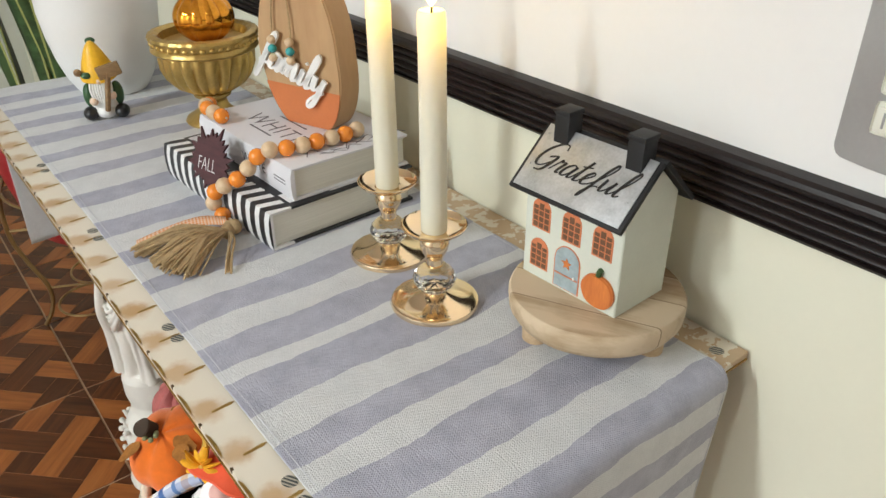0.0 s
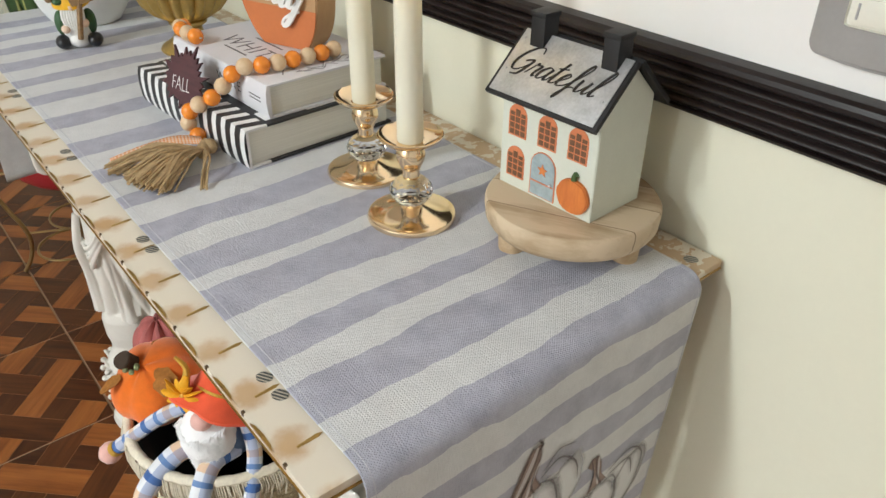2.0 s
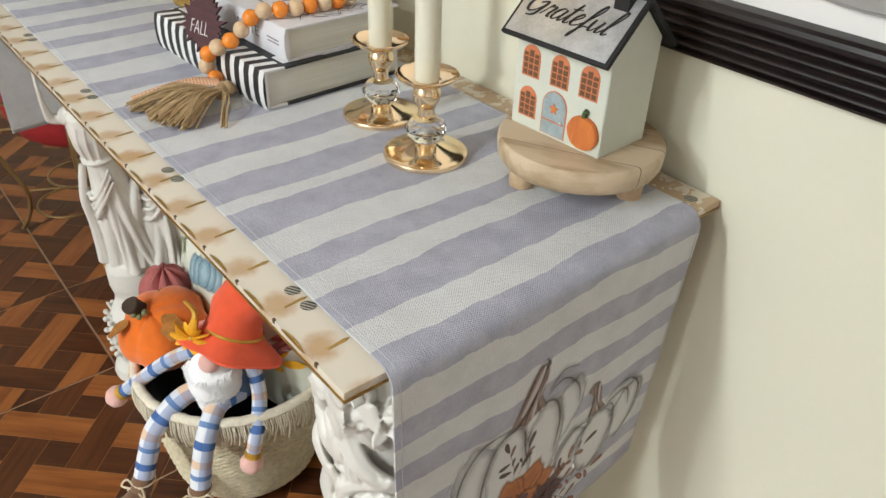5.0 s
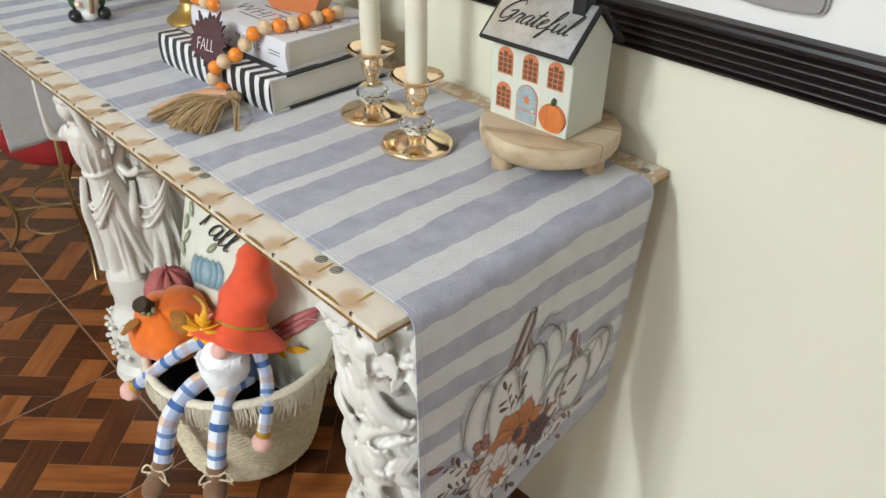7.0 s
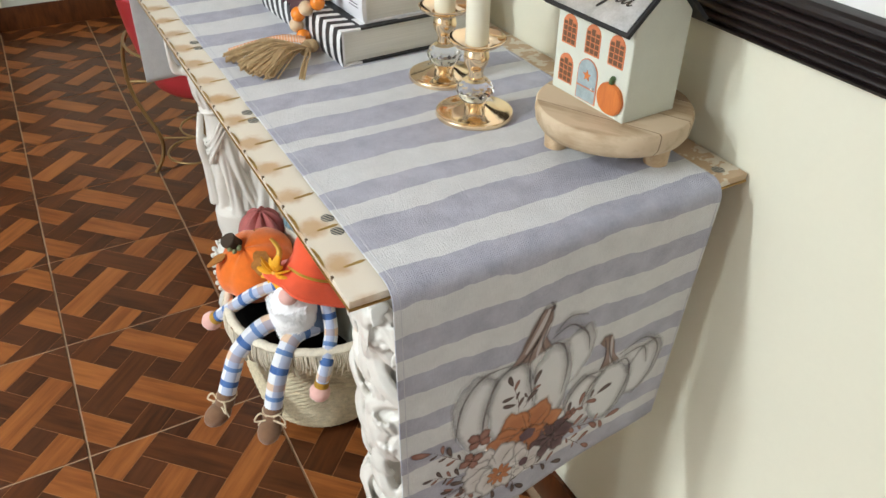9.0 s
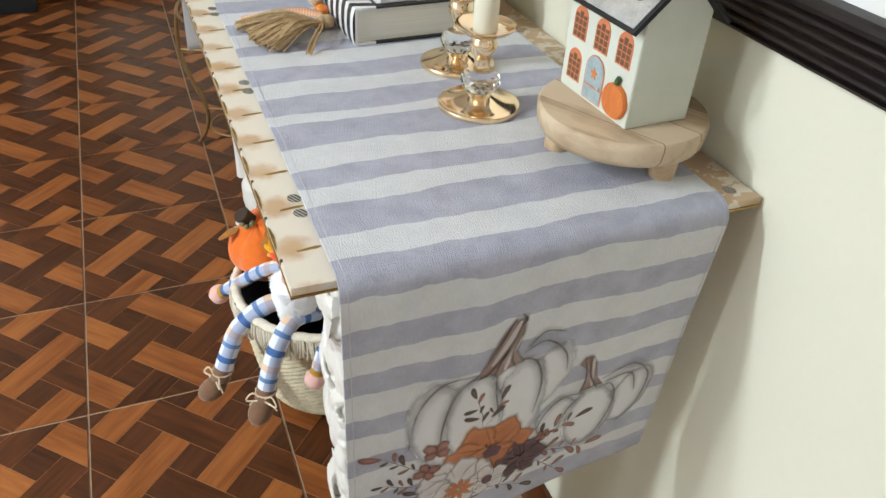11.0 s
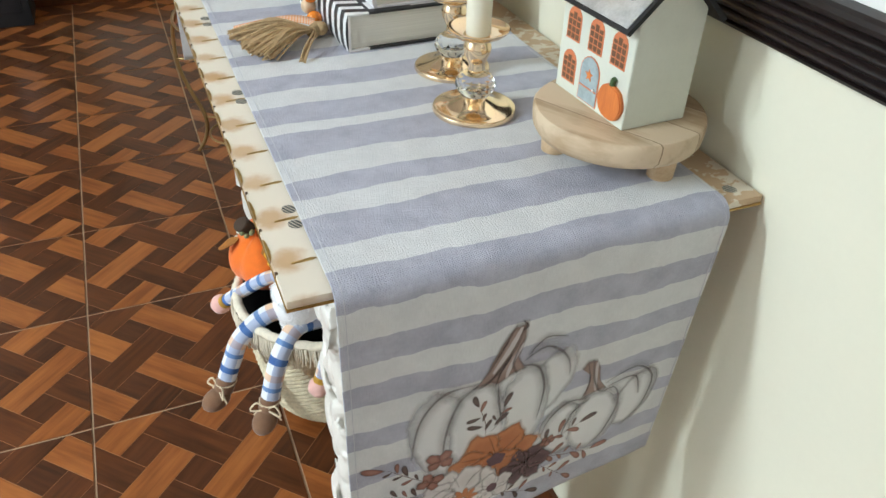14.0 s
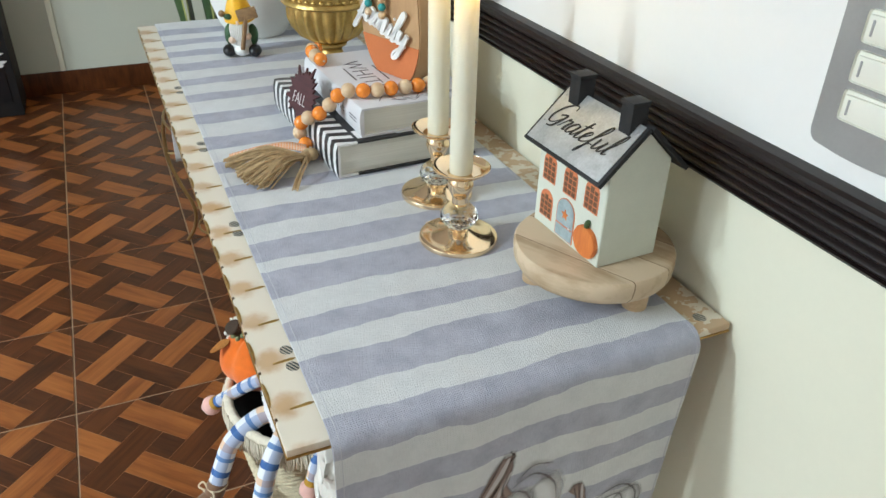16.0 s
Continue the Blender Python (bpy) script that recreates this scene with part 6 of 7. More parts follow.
def resin_gnome(at, rz):
    """Small painted garden gnome, one mesh."""
    slots = ["gnome_yellow", "gnome_green", "gnome_white", "gnome_black", "gnome_brown", "gnome_skin"]
    bm = bmesh.new()
    for s in (-1, 1):
        ball(bm, (0.010, 0.022 * s, 0.0105), (0.0155, 0.0115, 0.0105), 3, 14)
        ball(bm, (0.002, 0.0195 * s, 0.036), (0.012, 0.0095, 0.019), 1, 14)
    ball(bm, (0.0, 0, 0.030), (0.020, 0.0225, 0.029), 2, 18)
    ball(bm, (0.007, 0, 0.012), (0.017, 0.016, 0.012), 2, 14)
    for k in range(9):
        y = -0.014 + 0.0035 * k
        tube(bm, [(0.014, y * 0.8, 0.064), (0.0205, y, 0.048), (0.019, y * 0.75, 0.028)], 0.0038, 7, 2, 4, lambda t: 1.0 - 0.55 * t)
    ball(bm, (0.021, 0.000, 0.063), 0.0060, 5, 12)
    lathe(bm, [(0.0255, 0.0), (0.0262, 0.004), (0.0235, 0.012), (0.019, 0.026), (0.0135, 0.040), (0.0085, 0.050), (0.003, 0.056)], 28, pose(0, 0, 0.062, 3, 6, 0), lambda a, z: 1 + 0.03 * math.sin(4 * a + z * 80), 0)
    ball(bm, (-0.004, -0.003, 0.116), (0.0065, 0.0075, 0.005), 1, 10)
    ball(bm, (0.020, -0.016, 0.071), (0.005, 0.0075, 0.005), 1, 10)
    ball(bm, (0.016, -0.027, 0.075), (0.005, 0.006, 0.006), 4, 8)
    for s in (-1, 1):
        ball(bm, (0.019, 0.0135 * s, 0.038 if s > 0 else 0.031), (0.0062, 0.0068, 0.0065), 5, 10)
    tube(bm, [(0.024, 0.0035, 0.016), (0.024, 0.009, 0.045), (0.024, 0.0145, 0.074)], 0.0040, 8, 4, 3)
    box(bm, (-0.0035, -0.017, -0.010), (0.0035, 0.017, 0.010), 0.002, pose(0.024, 0.0165, 0.077, 14, 0, 0), 4)
    ob = tagged(mesh_object("garden_gnome", bm, [M[s] for s in slots]), "small resin gnome in a yellow hat holding a wooden sign", "gnome figurine")
    ob.matrix_world = pose(*at, 0, 0, rz)


resin_gnome((0.158, 0.950, CLOTH), 250)

# ---- wall switch ----
sw = thing("wall_switch", (WALL_X, -0.072, 1.041), 0, "grey wall switch plate with three ivory rocker switches", "light switch")
bm = bmesh.new()
outl = []
for cx, cz, a0 in ((0.040, 0.054, 0), (-0.040, 0.054, 90), (-0.040, -0.054, 180), (0.040, -0.054, 270)):
    for k in range(6):
        a = radians(a0 + 18 * k)
        x, z = cx + 0.007 * math.cos(a), cz + 0.009 * math.sin(a)
        outl.append((x, z))
bow = []
for (x, z), (x2, z2) in zip(outl, outl[1:] + outl[:1]):
    for k in range(4):
        px, pz = x + (x2 - x) * k / 4, z + (z2 - z) * k / 4
        bow.append((px, pz + math.copysign(0.004 * (1 - (px / 0.047) ** 2), pz)))
slab(bm, bow, 0.0085, plane_matrix((0, 0, 0), (0, -1, 0), (0, 0, 1)))
bmesh.ops.bevel(bm, geom=[e for e in bm.edges if all(v.co.x < -0.008 for v in e.verts)], offset=0.003, segments=3, affect="EDGES")
part("plate", bm, M["switch_grey"], sw)
for z in (-0.0275, 0.0005, 0.0285):
    bm = bmesh.new()
    box(bm, (-0.0100, -0.024, z - 0.0115), (-0.0080, 0.024, z + 0.0115), 0.0035)
    bez = part("bezel", bm, M["switch_white"], sw)
    bm = bmesh.new()
    box(bm, (-0.0035, -0.0205, -0.0085), (0.0, 0.0205, 0.0085), 0.0012, pose(-0.0092, 0, z, 0, 0, 4))
    rk = part("rocker", bm, M["switch_white"], bez)
    bm = bmesh.new()
    box(bm, (-0.0042, 0.0150, -0.0055), (-0.0032, 0.0166, 0.0055), 0.0003, pose(-0.0092, 0, z, 0, 0, 4))
    part("marker", bm, M["switch_grey"], bez)

# ---- basket and what sits in it ----
BX, BY = 0.176, 0.632
RIM = 0.272


def basket():
    th = thing("seagrass_basket", (BX, BY, 0), 0, "round natural seagrass basket with a cream fringe", "basket")
    bm = bmesh.new()
    rows = 44
    for i in range(rows):
        bm = bmesh.new()
        z = 0.004 + i * 0.0061
        t = z / RIM
        r = 0.118 + 0.044 * t ** 0.8 - 0.022 * max(0.0, 1 - i / 5) ** 2
        back = Matrix.Translation((0, 0.026 * (1 - t), 0))
        tw = [(r + 0.0042 * math.cos(2 * math.pi * k / 6), z + 0.0040 * math.sin(2 * math.pi * k / 6)) for k in range(7)]
        lathe(bm, tw, 144, back, lambda a, zz, i=i: 1 + 0.011 * math.sin(48 * a + math.pi * (i % 2)) + 0.005 * math.sin(7 * a + 0.9 * i), 0, False)
        part("coil", bm, M["seagrass"], th)
    bm = bmesh.new()
    lathe(bm, [(0.02, 0.006), (0.090, 0.006), (0.140, RIM - 0.02), (0.155, RIM)], 48, None, None, 0, False)
    part("lining", bm, M["liner"], th, "black lining")
    bm = bmesh.new()
    lathe(bm, [(0.163 + 0.008 * math.cos(2 * math.pi * k / 10), RIM + 0.008 * math.sin(2 * math.pi * k / 10)) for k in range(11)], 96, None, lambda a, z: 1 + 0.006 * math.sin(40 * a), 0, False)
    part("rim", bm, M["fringe"], th, "thick cream braided rim")
    bm = bmesh.new()
    r2 = random.Random(4)
    for i in range(300):
        a = 2 * math.pi * i / 300 + 0.01 * r2.random()
        r = 0.1695 + 0.003 * r2.random()
        ln = 0.030 + 0.026 * r2.random()
        p = [(r * math.cos(a), r * math.sin(a), RIM - 0.002), ((r + 0.003) * math.cos(a + 0.01), (r + 0.003) * math.sin(a + 0.01), RIM - ln * 0.5), ((r - 0.001) * math.cos(a + 0.05 * (r2.random() - 0.5)), (r - 0.001) * math.sin(a + 0.05 * (r2.random() - 0.5)), RIM - ln)]
        tube(bm, p, 0.0013, 5, 0, 3)
    part("fringe", bm, M["fringe"], th, "short cream cotton fringe")["kind"] = "stuff"
    return th


basket()


def cushion():
    """Square linen cushion leaning back in the basket."""
    m = plane_matrix((0.245, 0.668, 0.368), (0.25, -0.95, 0.10), (0.35, 0.12, 0.90))
    th = thing("cushion", (0, 0, 0), 0, "cream linen cushion printed with pumpkins and script, in a basket", "cushion")
    bm = bmesh.new()
    n, half = 22, 0.205
    for s in (1, -1):
        g = []
        for i in range(n + 1):
            row = []
            for j in range(n + 1):
                u, v = i / n * 2 - 1, j / n * 2 - 1
                edge = (1 - abs(u) ** 3) * (1 - abs(v) ** 3)
                px = half * u * (1 - 0.32 * max(0.0, -v - 0.25)) * (1 - 0.06 * (1 - abs(v)) ** 0.5 * abs(u))
                py = half * v * (1 - 0.06 * (1 - abs(u)) ** 0.5 * abs(v))
                row.append(bm.verts.new(m @ Vector((px, py, s * 0.055 * edge ** 0.6 + 0.002 * noise.noise(Vector((u * 3, v * 3, s)))))))
            g.append(row)
        for i in range(n):
            for j in range(n):
                bm.faces.new((g[i][j], g[i + 1][j], g[i + 1][j + 1], g[i][j + 1]))
    bmesh.ops.remove_doubles(bm, verts=bm.verts[:], dist=0.0006)
    part("cover", bm, M["pillow"], th)

    def on_face(u, v, lift=0.0):
        edge = (1 - abs(u) ** 3) * (1 - abs(v) ** 3)
        return m @ Vector((half * u * (1 - 0.32 * max(0.0, -v - 0.25)), half * v, 0.055 * edge ** 0.6 + 0.0015 + lift))

    def patch(name, cu, cv, ru, rv, turn, mat, lift):
        bm = bmesh.new()
        pts = oval(cu, cv, ru, rv, turn, 20, 0.03)
        uv = bm.loops.layers.uv.verify()
        steps = (1, 0.6, 0.25)
        rings = [[bm.verts.new(on_face(cu + (u - cu) * k, cv + (v - cv) * k, lift)) for u, v in pts] for k in steps]
        for j, (a, b) in enumerate(zip(rings, rings[1:])):
            for i in range(len(pts)):
                f = bm.faces.new((a[i], a[(i + 1) % len(pts)], b[(i + 1) % len(pts)], b[i]))
                for lp, k in zip(f.loops, (steps[j], steps[j], steps[j + 1], steps[j + 1])):
                    lp[uv].uv = (k, 0)
        for lp in bm.faces.new(rings[-1]).loops:
            lp[uv].uv = (steps[-1], 0)
        part(name, bm, mat, th)
    for k, (cu, ru) in enumerate(((-0.50, 0.09), (-0.20, 0.09), (-0.43, 0.09), (-0.27, 0.09), (-0.35, 0.10))):
        patch("printed_pumpkin", cu, -0.03, ru, 0.15, 0, M["wash_blue"], 0.0004 + 0.0003 * k)
    for k, (cu, cv, tn) in enumerate(((-0.68, 0.22, 60), (-0.74, 0.10, 110), (-0.30, 0.20, 40), (-0.72, 0.35, 80), (-0.66, 0.48, 120))):
        patch("printed_leaf", cu, cv, 0.09, 0.035, tn, M["wash_sage"], 0.0006)
    for k, (cu, cv, tn) in enumerate(((0.62, -0.40, 60), (0.74, -0.46, 10), (0.58, -0.50, -30))):
        patch("printed_petal", cu, cv, 0.10, 0.035, tn, M["petal"], 0.0006)
    for k in range(3):
        patch("printed_stem", 0.68, -0.18 - 0.06 * k, 0.30, 0.040, 36 + 4 * k, M["wash_rose"], 0.0006 + 0.0002 * k)
    word = plane_matrix(on_face(-0.26, 0.36, 0.003), (0.25, -0.95, 0.10), (0.42, 0.20, 0.86)) @ Matrix.Rotation(radians(-26), 4, "Z")
    handwriting("word", "Fall", 0.030, 0.0019, 0.0006, M["black_ink"], th, word, 0.25, "black script lettering", 0.95)
    return th


cushion()


def felt_pumpkin():
    th = thing("felt_pumpkin", (0.088, 0.708, RIM - 0.004), 0, "stuffed orange felt pumpkin with a brown stem in a basket", "pumpkin ornament")
    bm = bmesh.new()
    ball(bm, (0, 0, 0.045), (0.075, 0.075, 0.056), 0, 56, Euler((radians(10), radians(-22), 0)), lambda d: 1 - 0.09 * abs(math.cos(2.5 * math.atan2(d.y, d.x) + 0.6)) ** 6 * (1 - 0.4 * d.z * d.z))
    part("body", bm, M["felt_orange"], th)
    bm = bmesh.new()
    lathe(bm, [(0.0150, -0.004), (0.0135, 0.010), (0.0140, 0.026), (0.0150, 0.031), (0.0135, 0.033)], 20, pose(-0.026, 0.008, 0.086, 10, -34, 0), lambda a, z: 1 + 0.05 * math.sin(3 * a + 40 * z))
    part("stem", bm, M["felt_dark"], th, "dark brown felt stem")
    for k, (x, y, z, tn) in enumerate(((-0.050, 0.010, 0.080, 200), (-0.008, -0.030, 0.094, -60), (0.010, 0.012, 0.100, 40), (-0.008, -0.044, 0.090, -95))):
        bm = bmesh.new()
        outl = [(0.040 * (0.5 + 0.5 * math.cos(a)), 0.012 * math.sin(a) * (1 + 0.25 * math.cos(3 * a))) for a in [2 * math.pi * i / 14 for i in range(14)]]
        slab(bm, outl, 0.0012, pose(x, y, z, 12, 14, tn))
        part("fabric_leaf", bm, M["autumn_leaf"], th, "rust fabric leaf")
    for k in range(6):
        bm = bmesh.new()
        a = k * 1.1
        ball(bm, (-0.036 + 0.009 * math.cos(a), -0.008 + 0.010 * math.sin(a), 0.098 + 0.002 * (k % 2)), 0.0045, 0, 8)
        part("berry", bm, M["green_print"], th, "small olive berry")
    return th


felt_pumpkin()
th = thing("fabric_pumpkin", (0.126, 0.784, RIM - 0.002), 0, "dusty burgundy fabric pumpkin tucked in a basket", "pumpkin ornament")
bm = bmesh.new()
ball(bm, (0, 0, 0.052), (0.046, 0.052, 0.054), 0, 40, None, lambda d: 1 - 0.16 * abs(math.cos(4.0 * math.atan2(d.y, d.x))) ** 4)
part("body", bm, M["burgundy"], th)


def gnome_doll():
    """Stuffed gnome sitting on the basket's rim, one mesh."""
    slots = ["felt_red", "fur", "felt_pink", "plaid", "felt_brown", "petal", "ribbon_gold", "twine_pale", "felt_blue"]
    bm = bmesh.new()
    bm.loops.layers.uv.verify()
    seat = Vector((0.124, 0.546, RIM + 0.004))
    ball(bm, seat + Vector((0.012, 0.008, 0.030)), (0.040, 0.042, 0.048), 8, 18)
    # brimmed pointed hat, leaning
    hat = pose(seat.x + 0.014, seat.y + 0.002, seat.z + 0.098, -4, 25, 6)

    def crumple(a, z):
        rim = (0.14 * math.sin(2 * a + 4.1) + 0.07 * math.sin(5 * a + 0.6)) if z < 0.010 else 0.0
        k = min(1.0, max(0.0, (z - 0.02) / 0.05))
        return 1 + rim + k * (0.07 * math.sin(2 * a + 60 * z) + 0.05 * math.sin(3 * a - 95 * z) + 0.04 * math.sin(a + 130 * z))
    vs = lathe(bm, [(0.030, 0.012), (0.058, -0.006), (0.071, -0.015), (0.072, -0.011), (0.060, -0.001), (0.046, 0.010), (0.043, 0.020)] + [(0.0425 - 0.012 * ((z - 0.03) / 0.10) - 0.004 * math.sin(z * 70), z) for z in (0.03, 0.04, 0.05, 0.06, 0.07, 0.08, 0.09, 0.10, 0.11, 0.12)] + [(0.0255, 0.130), (0.021, 0.141), (0.014, 0.151), (0.004, 0.156)], 56, None, crumple, 0)
    for v in vs:
        k = max(0.0, v.co.z - 0.03)
        v.co.x += 0.9 * k * k + 0.004 * math.sin(k * 55)
        v.co.y += 0.004 * math.sin(k * 70 + 1)
    bmesh.ops.transform(bm, matrix=hat, verts=vs)
    lathe(bm, [(0.0435, 0.013), (0.0455, 0.015), (0.0435, 0.018)], 40, hat, None, 6, False)
    # nose and fur
    nose = Vector((seat.x - 0.034, seat.y - 0.021, seat.z + 0.094))
    ball(bm, nose, (0.016, 0.016, 0.014), 2, 16)
    r2 = random.Random(9)
    ball(bm, seat + Vector((-0.022, -0.002, 0.042)), (0.042, 0.039, 0.060), 1, 48, None, lambda d: (1 + 0.06 * noise.noise(d * 9)) * (1 - 0.25 * max(0.0, -d.z)))
    face = Vector((-0.82, -0.57, 0)).normalized()
    across = Vector((0.57, -0.82, 0))
    for i in range(2400):
        t, s = 0.24 + 0.76 * r2.random(), r2.random() * 2 - 1
        root = seat - across * 0.010 + face * (0.036 + 0.022 * (1 - s * s) * (1 - 0.3 * t)) + across * (0.037 * s * (1 - 0.5 * t * t)) + Vector((0, 0, 0.092 - 0.092 * t * (1 - 0.35 * s * s)))
        tip = root + face * (0.001 + 0.004 * r2.random()) + across * (0.006 * s + 0.008 * (r2.random() - 0.5)) + Vector((0, 0, -0.005 - 0.006 * r2.random()))
        tube(bm, [root - face * 0.008, (root + tip) / 2 + face * 0.001, tip], 0.0012, 5, 1, 2, lambda q: 1.05 - q)
    # limbs
    arm_l = [seat + Vector((-0.012, 0.038, 0.074)), (0.066, 0.618, RIM + 0.052), (0.020, 0.660, RIM + 0.000), (-0.002, 0.684, RIM - 0.030)]
    arm_r = [seat + Vector((0.026, -0.028, 0.066)), (0.146, 0.496, RIM + 0.022), (0.124, 0.470, RIM - 0.016), (0.112, 0.468, RIM - 0.056)]
    leg_l = [seat + Vector((-0.012, 0.012, 0.012)), (0.058, 0.566, RIM + 0.020), (0.006, 0.566, RIM - 0.016), (-0.016, 0.560, RIM - 0.056), (-0.031, 0.554, RIM - 0.090)]
    leg_r = [seat + Vector((0.006, -0.018, 0.012)), (0.088, 0.518, RIM + 0.018), (0.056, 0.498, RIM - 0.012), (0.038, 0.488, RIM - 0.054), (0.028, 0.482, RIM - 0.086)]
    for pts, rad in ((arm_l, 0.0115), (arm_r, 0.0115), (leg_l, 0.0155), (leg_r, 0.0155)):
        tube(bm, pts, rad, 14, 3, 6)
    for pts in (arm_l, arm_r):
        e, q = Vector(pts[-1]), Vector(pts[-2])
        d = (e - q).normalized()
        tube(bm, [e - d * 0.004, e + d * 0.007], 0.0128, 14, 6, 0)
        ball(bm, e + d * 0.020, 0.0185, 2, 18, None, lambda v: 1 - 0.05 * abs(math.sin(4 * math.atan2(v.y, v.x))))
    for pts, tz in ((leg_l, 200), (leg_r, 235)):
        e, q = Vector(pts[-1]), Vector(pts[-2])
        d = (e - q).normalized()
        tube(bm, [e - d * 0.002, e + d * 0.022], 0.0165, 14, 4, 0)
        toe = Vector((math.cos(radians(tz)), math.sin(radians(tz)), -0.5))
        ball(bm, e + d * 0.030 + toe * 0.012, (0.026, 0.020, 0.018), 4, 18, Euler((0, radians(15), radians(tz))))
        for s in (-1, 1):
            side = Vector((-math.sin(radians(tz)), math.cos(radians(tz)), 0)) * s
            f0 = e + d * 0.004 + toe * 0.016
            tube(bm, [f0, f0 + side * 0.016 + Vector((0, 0, 0.012)), f0 + side * 0.026 + toe * 0.006, f0], 0.0017, 5, 7, 4)
            tube(bm, [f0, f0 + side * 0.014 - Vector((0, 0, 0.006)), f0 + side * 0.024 - Vector((0, 0, 0.018))], 0.0015, 5, 7, 3)
        tube(bm, [e + d * 0.004 + Vector((0.0172 * math.cos(b), 0.0172 * math.sin(b), 0)) for b in [2 * math.pi * k / 12 for k in range(13)]], 0.0016, 5, 7, 0)
    # yellow flower on the brim
    fl = Vector((seat.x - 0.036, seat.y + 0.020, seat.z + 0.118))
    for k in range(14):
        a = 2 * math.pi * k / 14
        out = (across * math.cos(a) + Vector((0, 0, 1)) * math.sin(a))
        tube(bm, [fl, fl + out * 0.015 + face * 0.008, fl + out * (0.029 + 0.006 * (k % 2)) + face * (0.001 + 0.004 * (k % 3))], 0.0056, 6, 5, 3, lambda t: 0.5 + 0.9 * math.sin(math.pi * min(1, t * 0.95 + 0.05)), 0.35)
    ball(bm, fl + face * 0.006, 0.006, 6, 10)
    tube(bm, [fl + Vector((0, 0, 0.012)), fl + Vector((0.01, 0.006, 0.035)), fl + Vector((0.002, 0.02, 0.052))], 0.006, 8, 6, 4, lambda t: 1.2 - 0.8 * t)
    return tagged(mesh_object("gnome_doll", bm, [M[s] for s in slots]), "stuffed gnome doll in a red-orange hat sitting on a basket rim", "gnome doll")


gnome_doll()

# ---- beyond the table ----
stand = thing("plant_stand", (0.262, 1.604, 0), 0, "antique brass wire plant stand with curved legs", "plant stand")
for k in range(4):
    a = radians(155 + 90 * k)
    c, s = math.cos(a), math.sin(a)
    bm = bmesh.new()
    tube(bm, [(r * c, r * s, z) for r, z in ((0.222, 0.432), (0.236, 0.405), (0.248, 0.35), (0.247, 0.27), (0.226, 0.20), (0.199, 0.135), (0.194, 0.09), (0.206, 0.045), (0.230, 0.006))], 0.0058, 10)
    part("leg", bm, M["brass_wire"], stand)
    bm = bmesh.new()
    c2, s2 = math.cos(a + math.pi / 4), math.sin(a + math.pi / 4)
    tube(bm, [(0.110 * c2 + 0.077 * math.cos(b), 0.110 * s2 + 0.077 * math.sin(b), 0.118) for b in [2 * math.pi * i / 24 for i in range(25)]], 0.0030, 8, 0, 2)
    tube(bm, [(0.196 * c, 0.196 * s, 0.118), (0.080 * c, 0.080 * s, 0.118)], 0.0030, 8, 0, 2)
    part("wire_loop", bm, M["brass_wire"], stand)
for k in range(4):
    a = radians(155 + 90 * k)
    bm = bmesh.new()
    tube(bm, [(0.247 * math.cos(a), 0.247 * math.sin(a), 0.292), (0.120 * math.cos(a), 0.120 * math.sin(a), 0.292)], 0.0040, 8, 0, 2)
    part("bracket", bm, M["brass_wire"], stand)
for r, z in ((0.224, 0.430), (0.118, 0.292)):
    bm = bmesh.new()
    lathe(bm, [(r + 0.004 * math.cos(2 * math.pi * k / 8), z + 0.004 * math.sin(2 * math.pi * k / 8)) for k in range(9)], 48, None, None, 0, False)
    part("ring", bm, M["brass_wire"], stand)
bm = bmesh.new()
pot = thing("flower_pot", (0.250, 1.600, 0.2965), 0, "round red glazed flower pot on a wire stand", "flower pot")
lathe(bm, [(0.110, 0.0), (0.140, 0.004), (0.158, 0.02), (0.172, 0.06), (0.184, 0.11), (0.198, 0.17), (0.206, 0.23), (0.207, 0.258), (0.212, 0.266), (0.206, 0.274), (0.196, 0.270), (0.190, 0.235)], 56)
part("bowl", bm, M["pot_red"], pot)
bm = bmesh.new()
lathe(bm, [(0.191, 0.236), (0.10, 0.242), (0.01, 0.244)], 32)
part("soil", bm, M["soil"], pot, "dark potting soil")


def snake_plant():
    th = thing("snake_plant", (0.250, 1.600, 0.538), 0, "snake plant with upright dark green yellow-edged leaves", "plant")
    r2 = random.Random(12)
    for i in range(15):
        a = 2 * math.pi * i / 15 + r2.random() * 0.3
        r = 0.03 + 0.09 * r2.random()
        hgt = 0.47 + 0.28 * r2.random()
        lean = 0.10 + 0.22 * r2.random()
        base = Vector((r * math.cos(a), r * math.sin(a), 0.0))
        outw = Vector((math.cos(a), math.sin(a), 0))
        bm = bmesh.new()
        rows = []
        steps = 12
        for k in range(steps + 1):
            t = k / steps
            w = 0.026 * (0.55 + 0.9 * t - 1.42 * t ** 4) if t < 1 else 0.0006
            tw = a + math.pi / 2 + 0.8 * t
            c = base + outw * (lean * t * t * hgt) + Vector((0, 0, hgt * t))
            d = Vector((math.cos(tw), math.sin(tw), 0))
            nrm = Vector((-d.y, d.x, 0))
            rows.append([bm.verts.new(c + d * (w * q) + nrm * (0.008 * (1 - q * q) * -1 + z)) for z, q in ((0, -1), (0, -0.82), (0, 0), (0, 0.82), (0, 1), (0.004, 0.82), (0.004, 0), (0.004, -0.82))])
        for p, q in zip(rows, rows[1:]):
            for j in range(8):
                f = bm.faces.new((p[j], p[(j + 1) % 8], q[(j + 1) % 8], q[j]))
                f.material_index = 1 if j in (0, 3, 4, 7) else 0
        part("leaf", bm, [M["plant"], M["plant_edge"]], th)
    return th


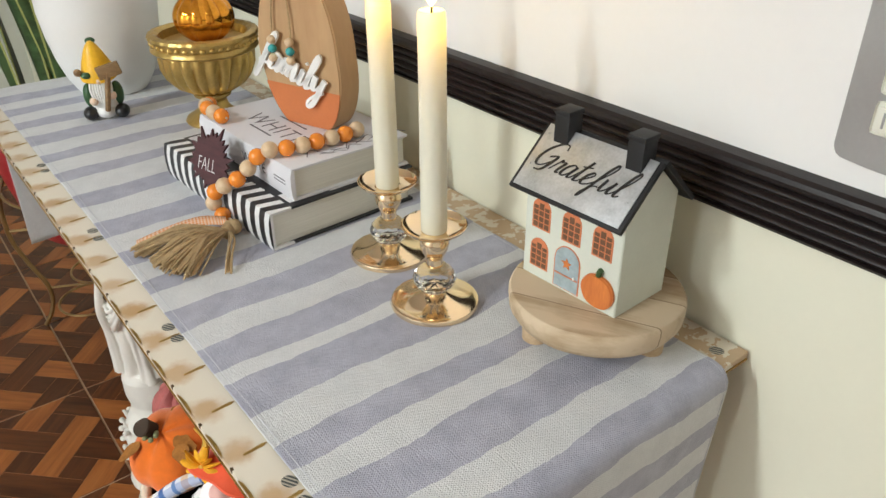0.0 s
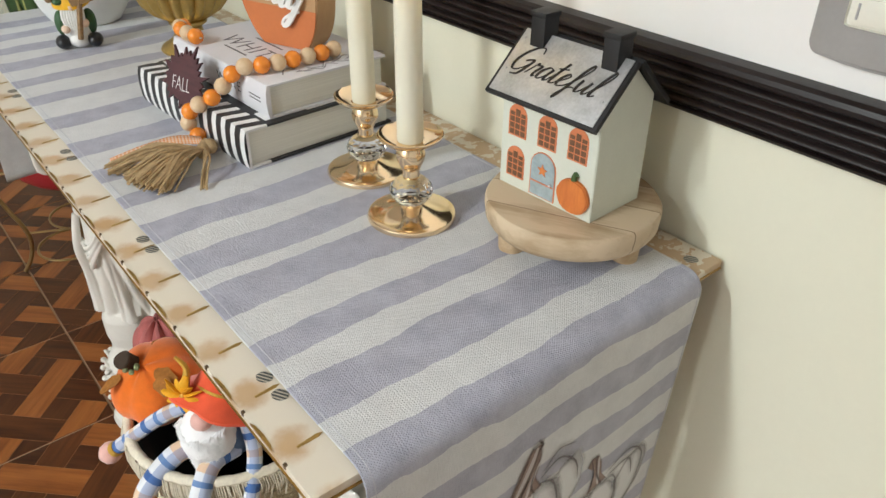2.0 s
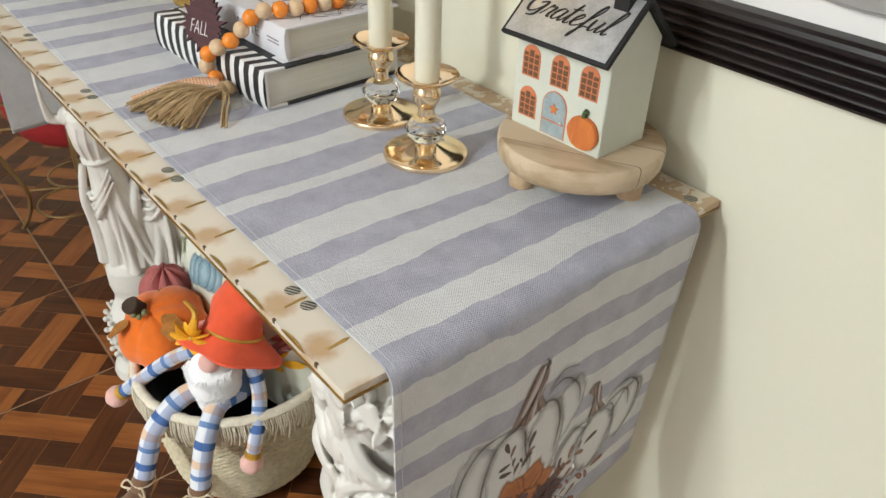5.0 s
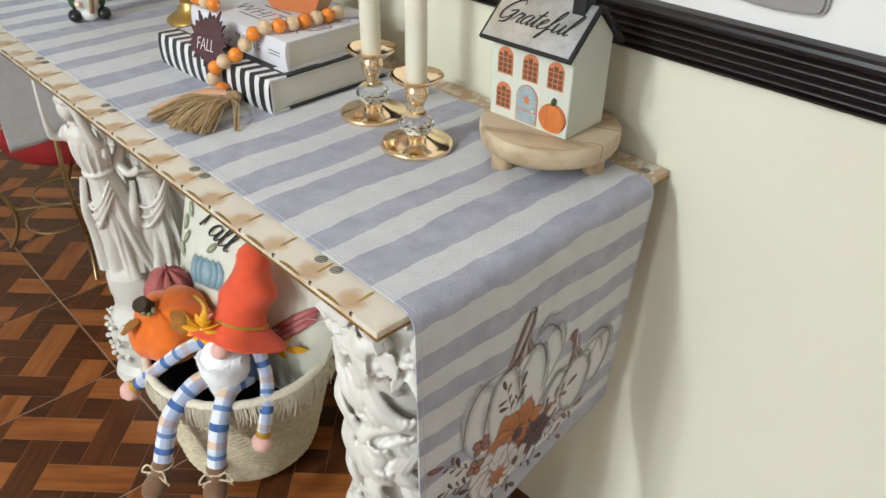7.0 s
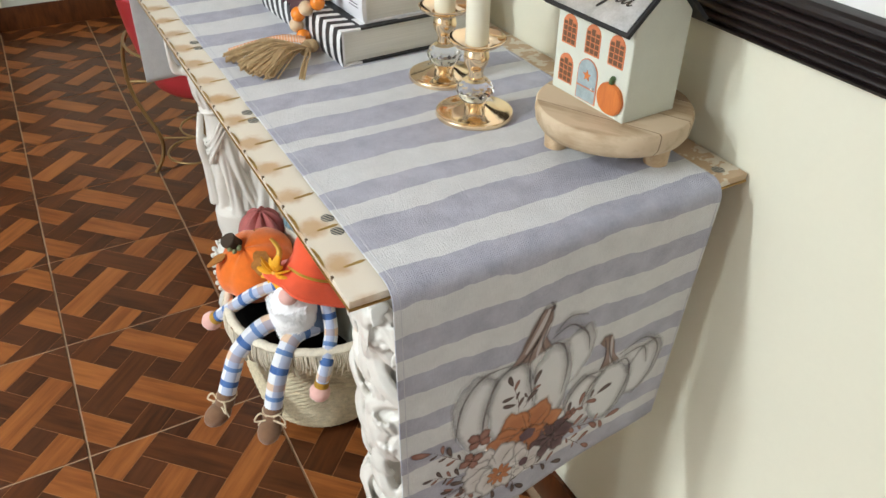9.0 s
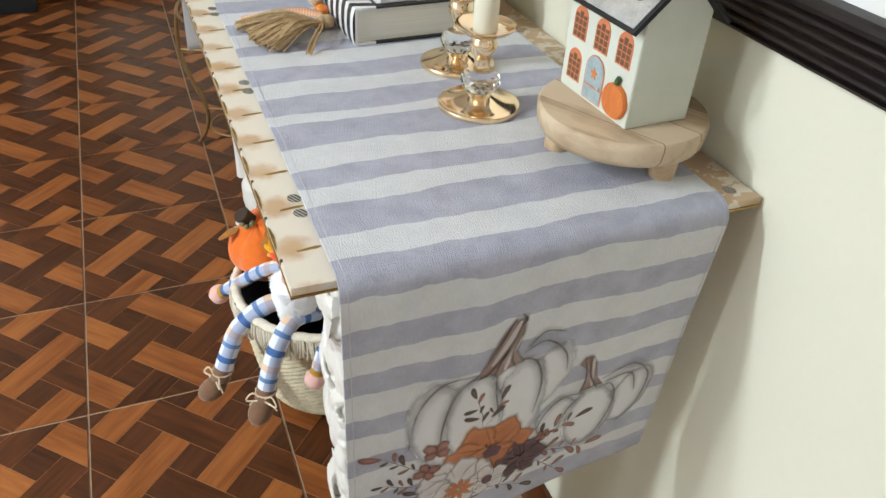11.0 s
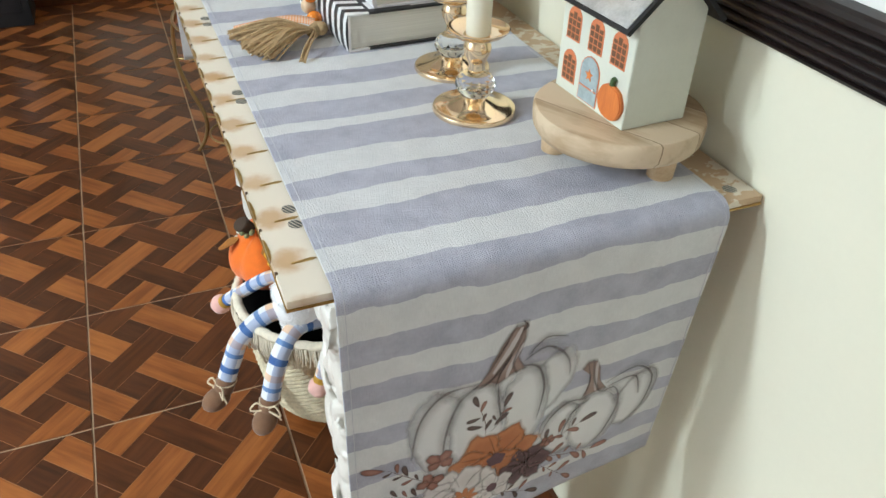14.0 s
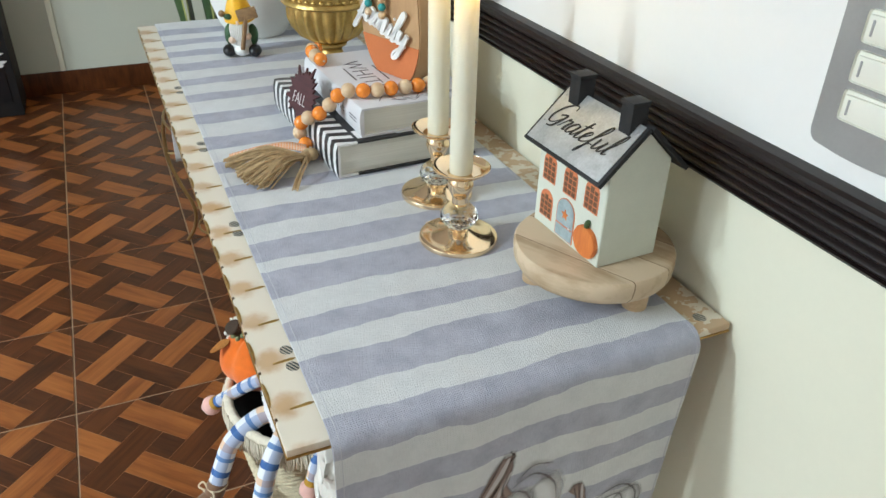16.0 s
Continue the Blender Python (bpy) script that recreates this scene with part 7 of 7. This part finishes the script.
snake_plant()

cab = thing("black_cabinet", (-0.418, 3.03, 0), 0, "black cabinet with a mottled white picture on its front", "cabinet")
bm = bmesh.new()
box(bm, (-0.50, -0.06, 0.0), (0.0, 0.17, 1.20), 0.006)
part("body", bm, M["black_paint"], cab)
bm = bmesh.new()
box(bm, (-0.46, -0.064, 0.06), (-0.03, -0.0605, 1.14), 0.001)
panel = part("front_panel", bm, M["gnome_black"], cab, "glossy black front")
r2 = random.Random(2)
for k in range(9):
    bm = bmesh.new()
    slab(bm, oval(-0.09 + 0.05 * (r2.random() - 0.5), 0.22 + 0.028 * k, 0.030 + 0.02 * r2.random(), 0.016 + 0.008 * r2.random(), 40 * r2.random(), 18, 0.22, k), 0.0006, plane_matrix((0, -0.0645 - 0.0002 * k, 0), (1, 0, 0), (0, 0, 1)))
    part("white_patch", bm, M["white_ink"], panel)

# ---- floor tiles ----
TILE = 0.339
GX, GY = -0.278, 0.698


def tile_mesh():
    """One glazed tile: woven strips of printed timber, each with its own edge."""
    h = TILE / 2 - 0.0023
    P = TILE / 2
    w = P / (2 * math.sqrt(2))
    bm = bmesh.new()
    box(bm, (-h, -h, -0.0024), (h, h, -0.0005), 0, None, 3)
    inset = 0.0007

    def put(cx, cy, ln, wd, turn, slot):
        t = radians(turn)
        pts = []
        for a, b in ((-ln, -wd), (ln, -wd), (ln, wd), (-ln, wd)):
            pts.append((cx + a * math.cos(t) - b * math.sin(t), cy + a * math.sin(t) + b * math.cos(t)))
        pts = clip_square(pts, h)
        if len(pts) >= 3:
            slab(bm, pts, 0.0009, Matrix.Translation((0, 0, -0.0009)), slot)

    for i in range(-2, 3):
        for j in range(-2, 3):
            put((i + 0.5) * P, j * P, 1.5 * w - inset, 0.5 * w - inset, 45, 0)
            put(i * P, (j + 0.5) * P, 1.5 * w - inset, 0.5 * w - inset, -45, 1)
            for ox, oy in ((0.0, 0.0), (0.5, 0.5)):
                put((i + ox) * P, (j + oy) * P, 0.5 * w - inset, 0.5 * w - inset, 45, 2)
    me = bpy.data.meshes.new("floor_tile")
    bmesh.ops.recalc_face_normals(bm, faces=bm.faces[:])
    bm.to_mesh(me)
    bm.free()
    for k in ("plank_light", "plank_dark", "plank_small", "print_line"):
        me.materials.append(M[k])
    return me


def cut_tile(whole, turn, depth):
    """A tile trimmed where it meets the far wall."""
    bm = bmesh.new()
    bm.from_mesh(whole)
    n = Matrix.Rotation(radians(-turn), 3, "Z") @ Vector((0, 1, 0))
    bmesh.ops.bisect_plane(bm, geom=bm.verts[:] + bm.edges[:] + bm.faces[:], plane_co=n * depth, plane_no=n, clear_outer=True)
    me = whole.copy()
    bm.to_mesh(me)
    bm.free()
    return me


tile = tile_mesh()
last = math.floor((NORTH - GY) / TILE)
trimmed = [cut_tile(tile, turn, NORTH - GY - (last + 0.5) * TILE) for turn in (0, 90)]
for i in range(math.ceil((WEST - 0.13 - GX) / TILE) + 1, 3):
    for j in range(math.ceil((SOUTH - 0.13 - GY) / TILE), last + 1):
        cx, cy = GX + (i - 0.5) * TILE, GY + (j + 0.5) * TILE
        odd = (i + j) % 2
        o = new("tile", trimmed[odd] if j == last else tile)
        o.parent = floor
        o.matrix_local = pose(cx, cy, 0, 0, 0, 90 * odd)
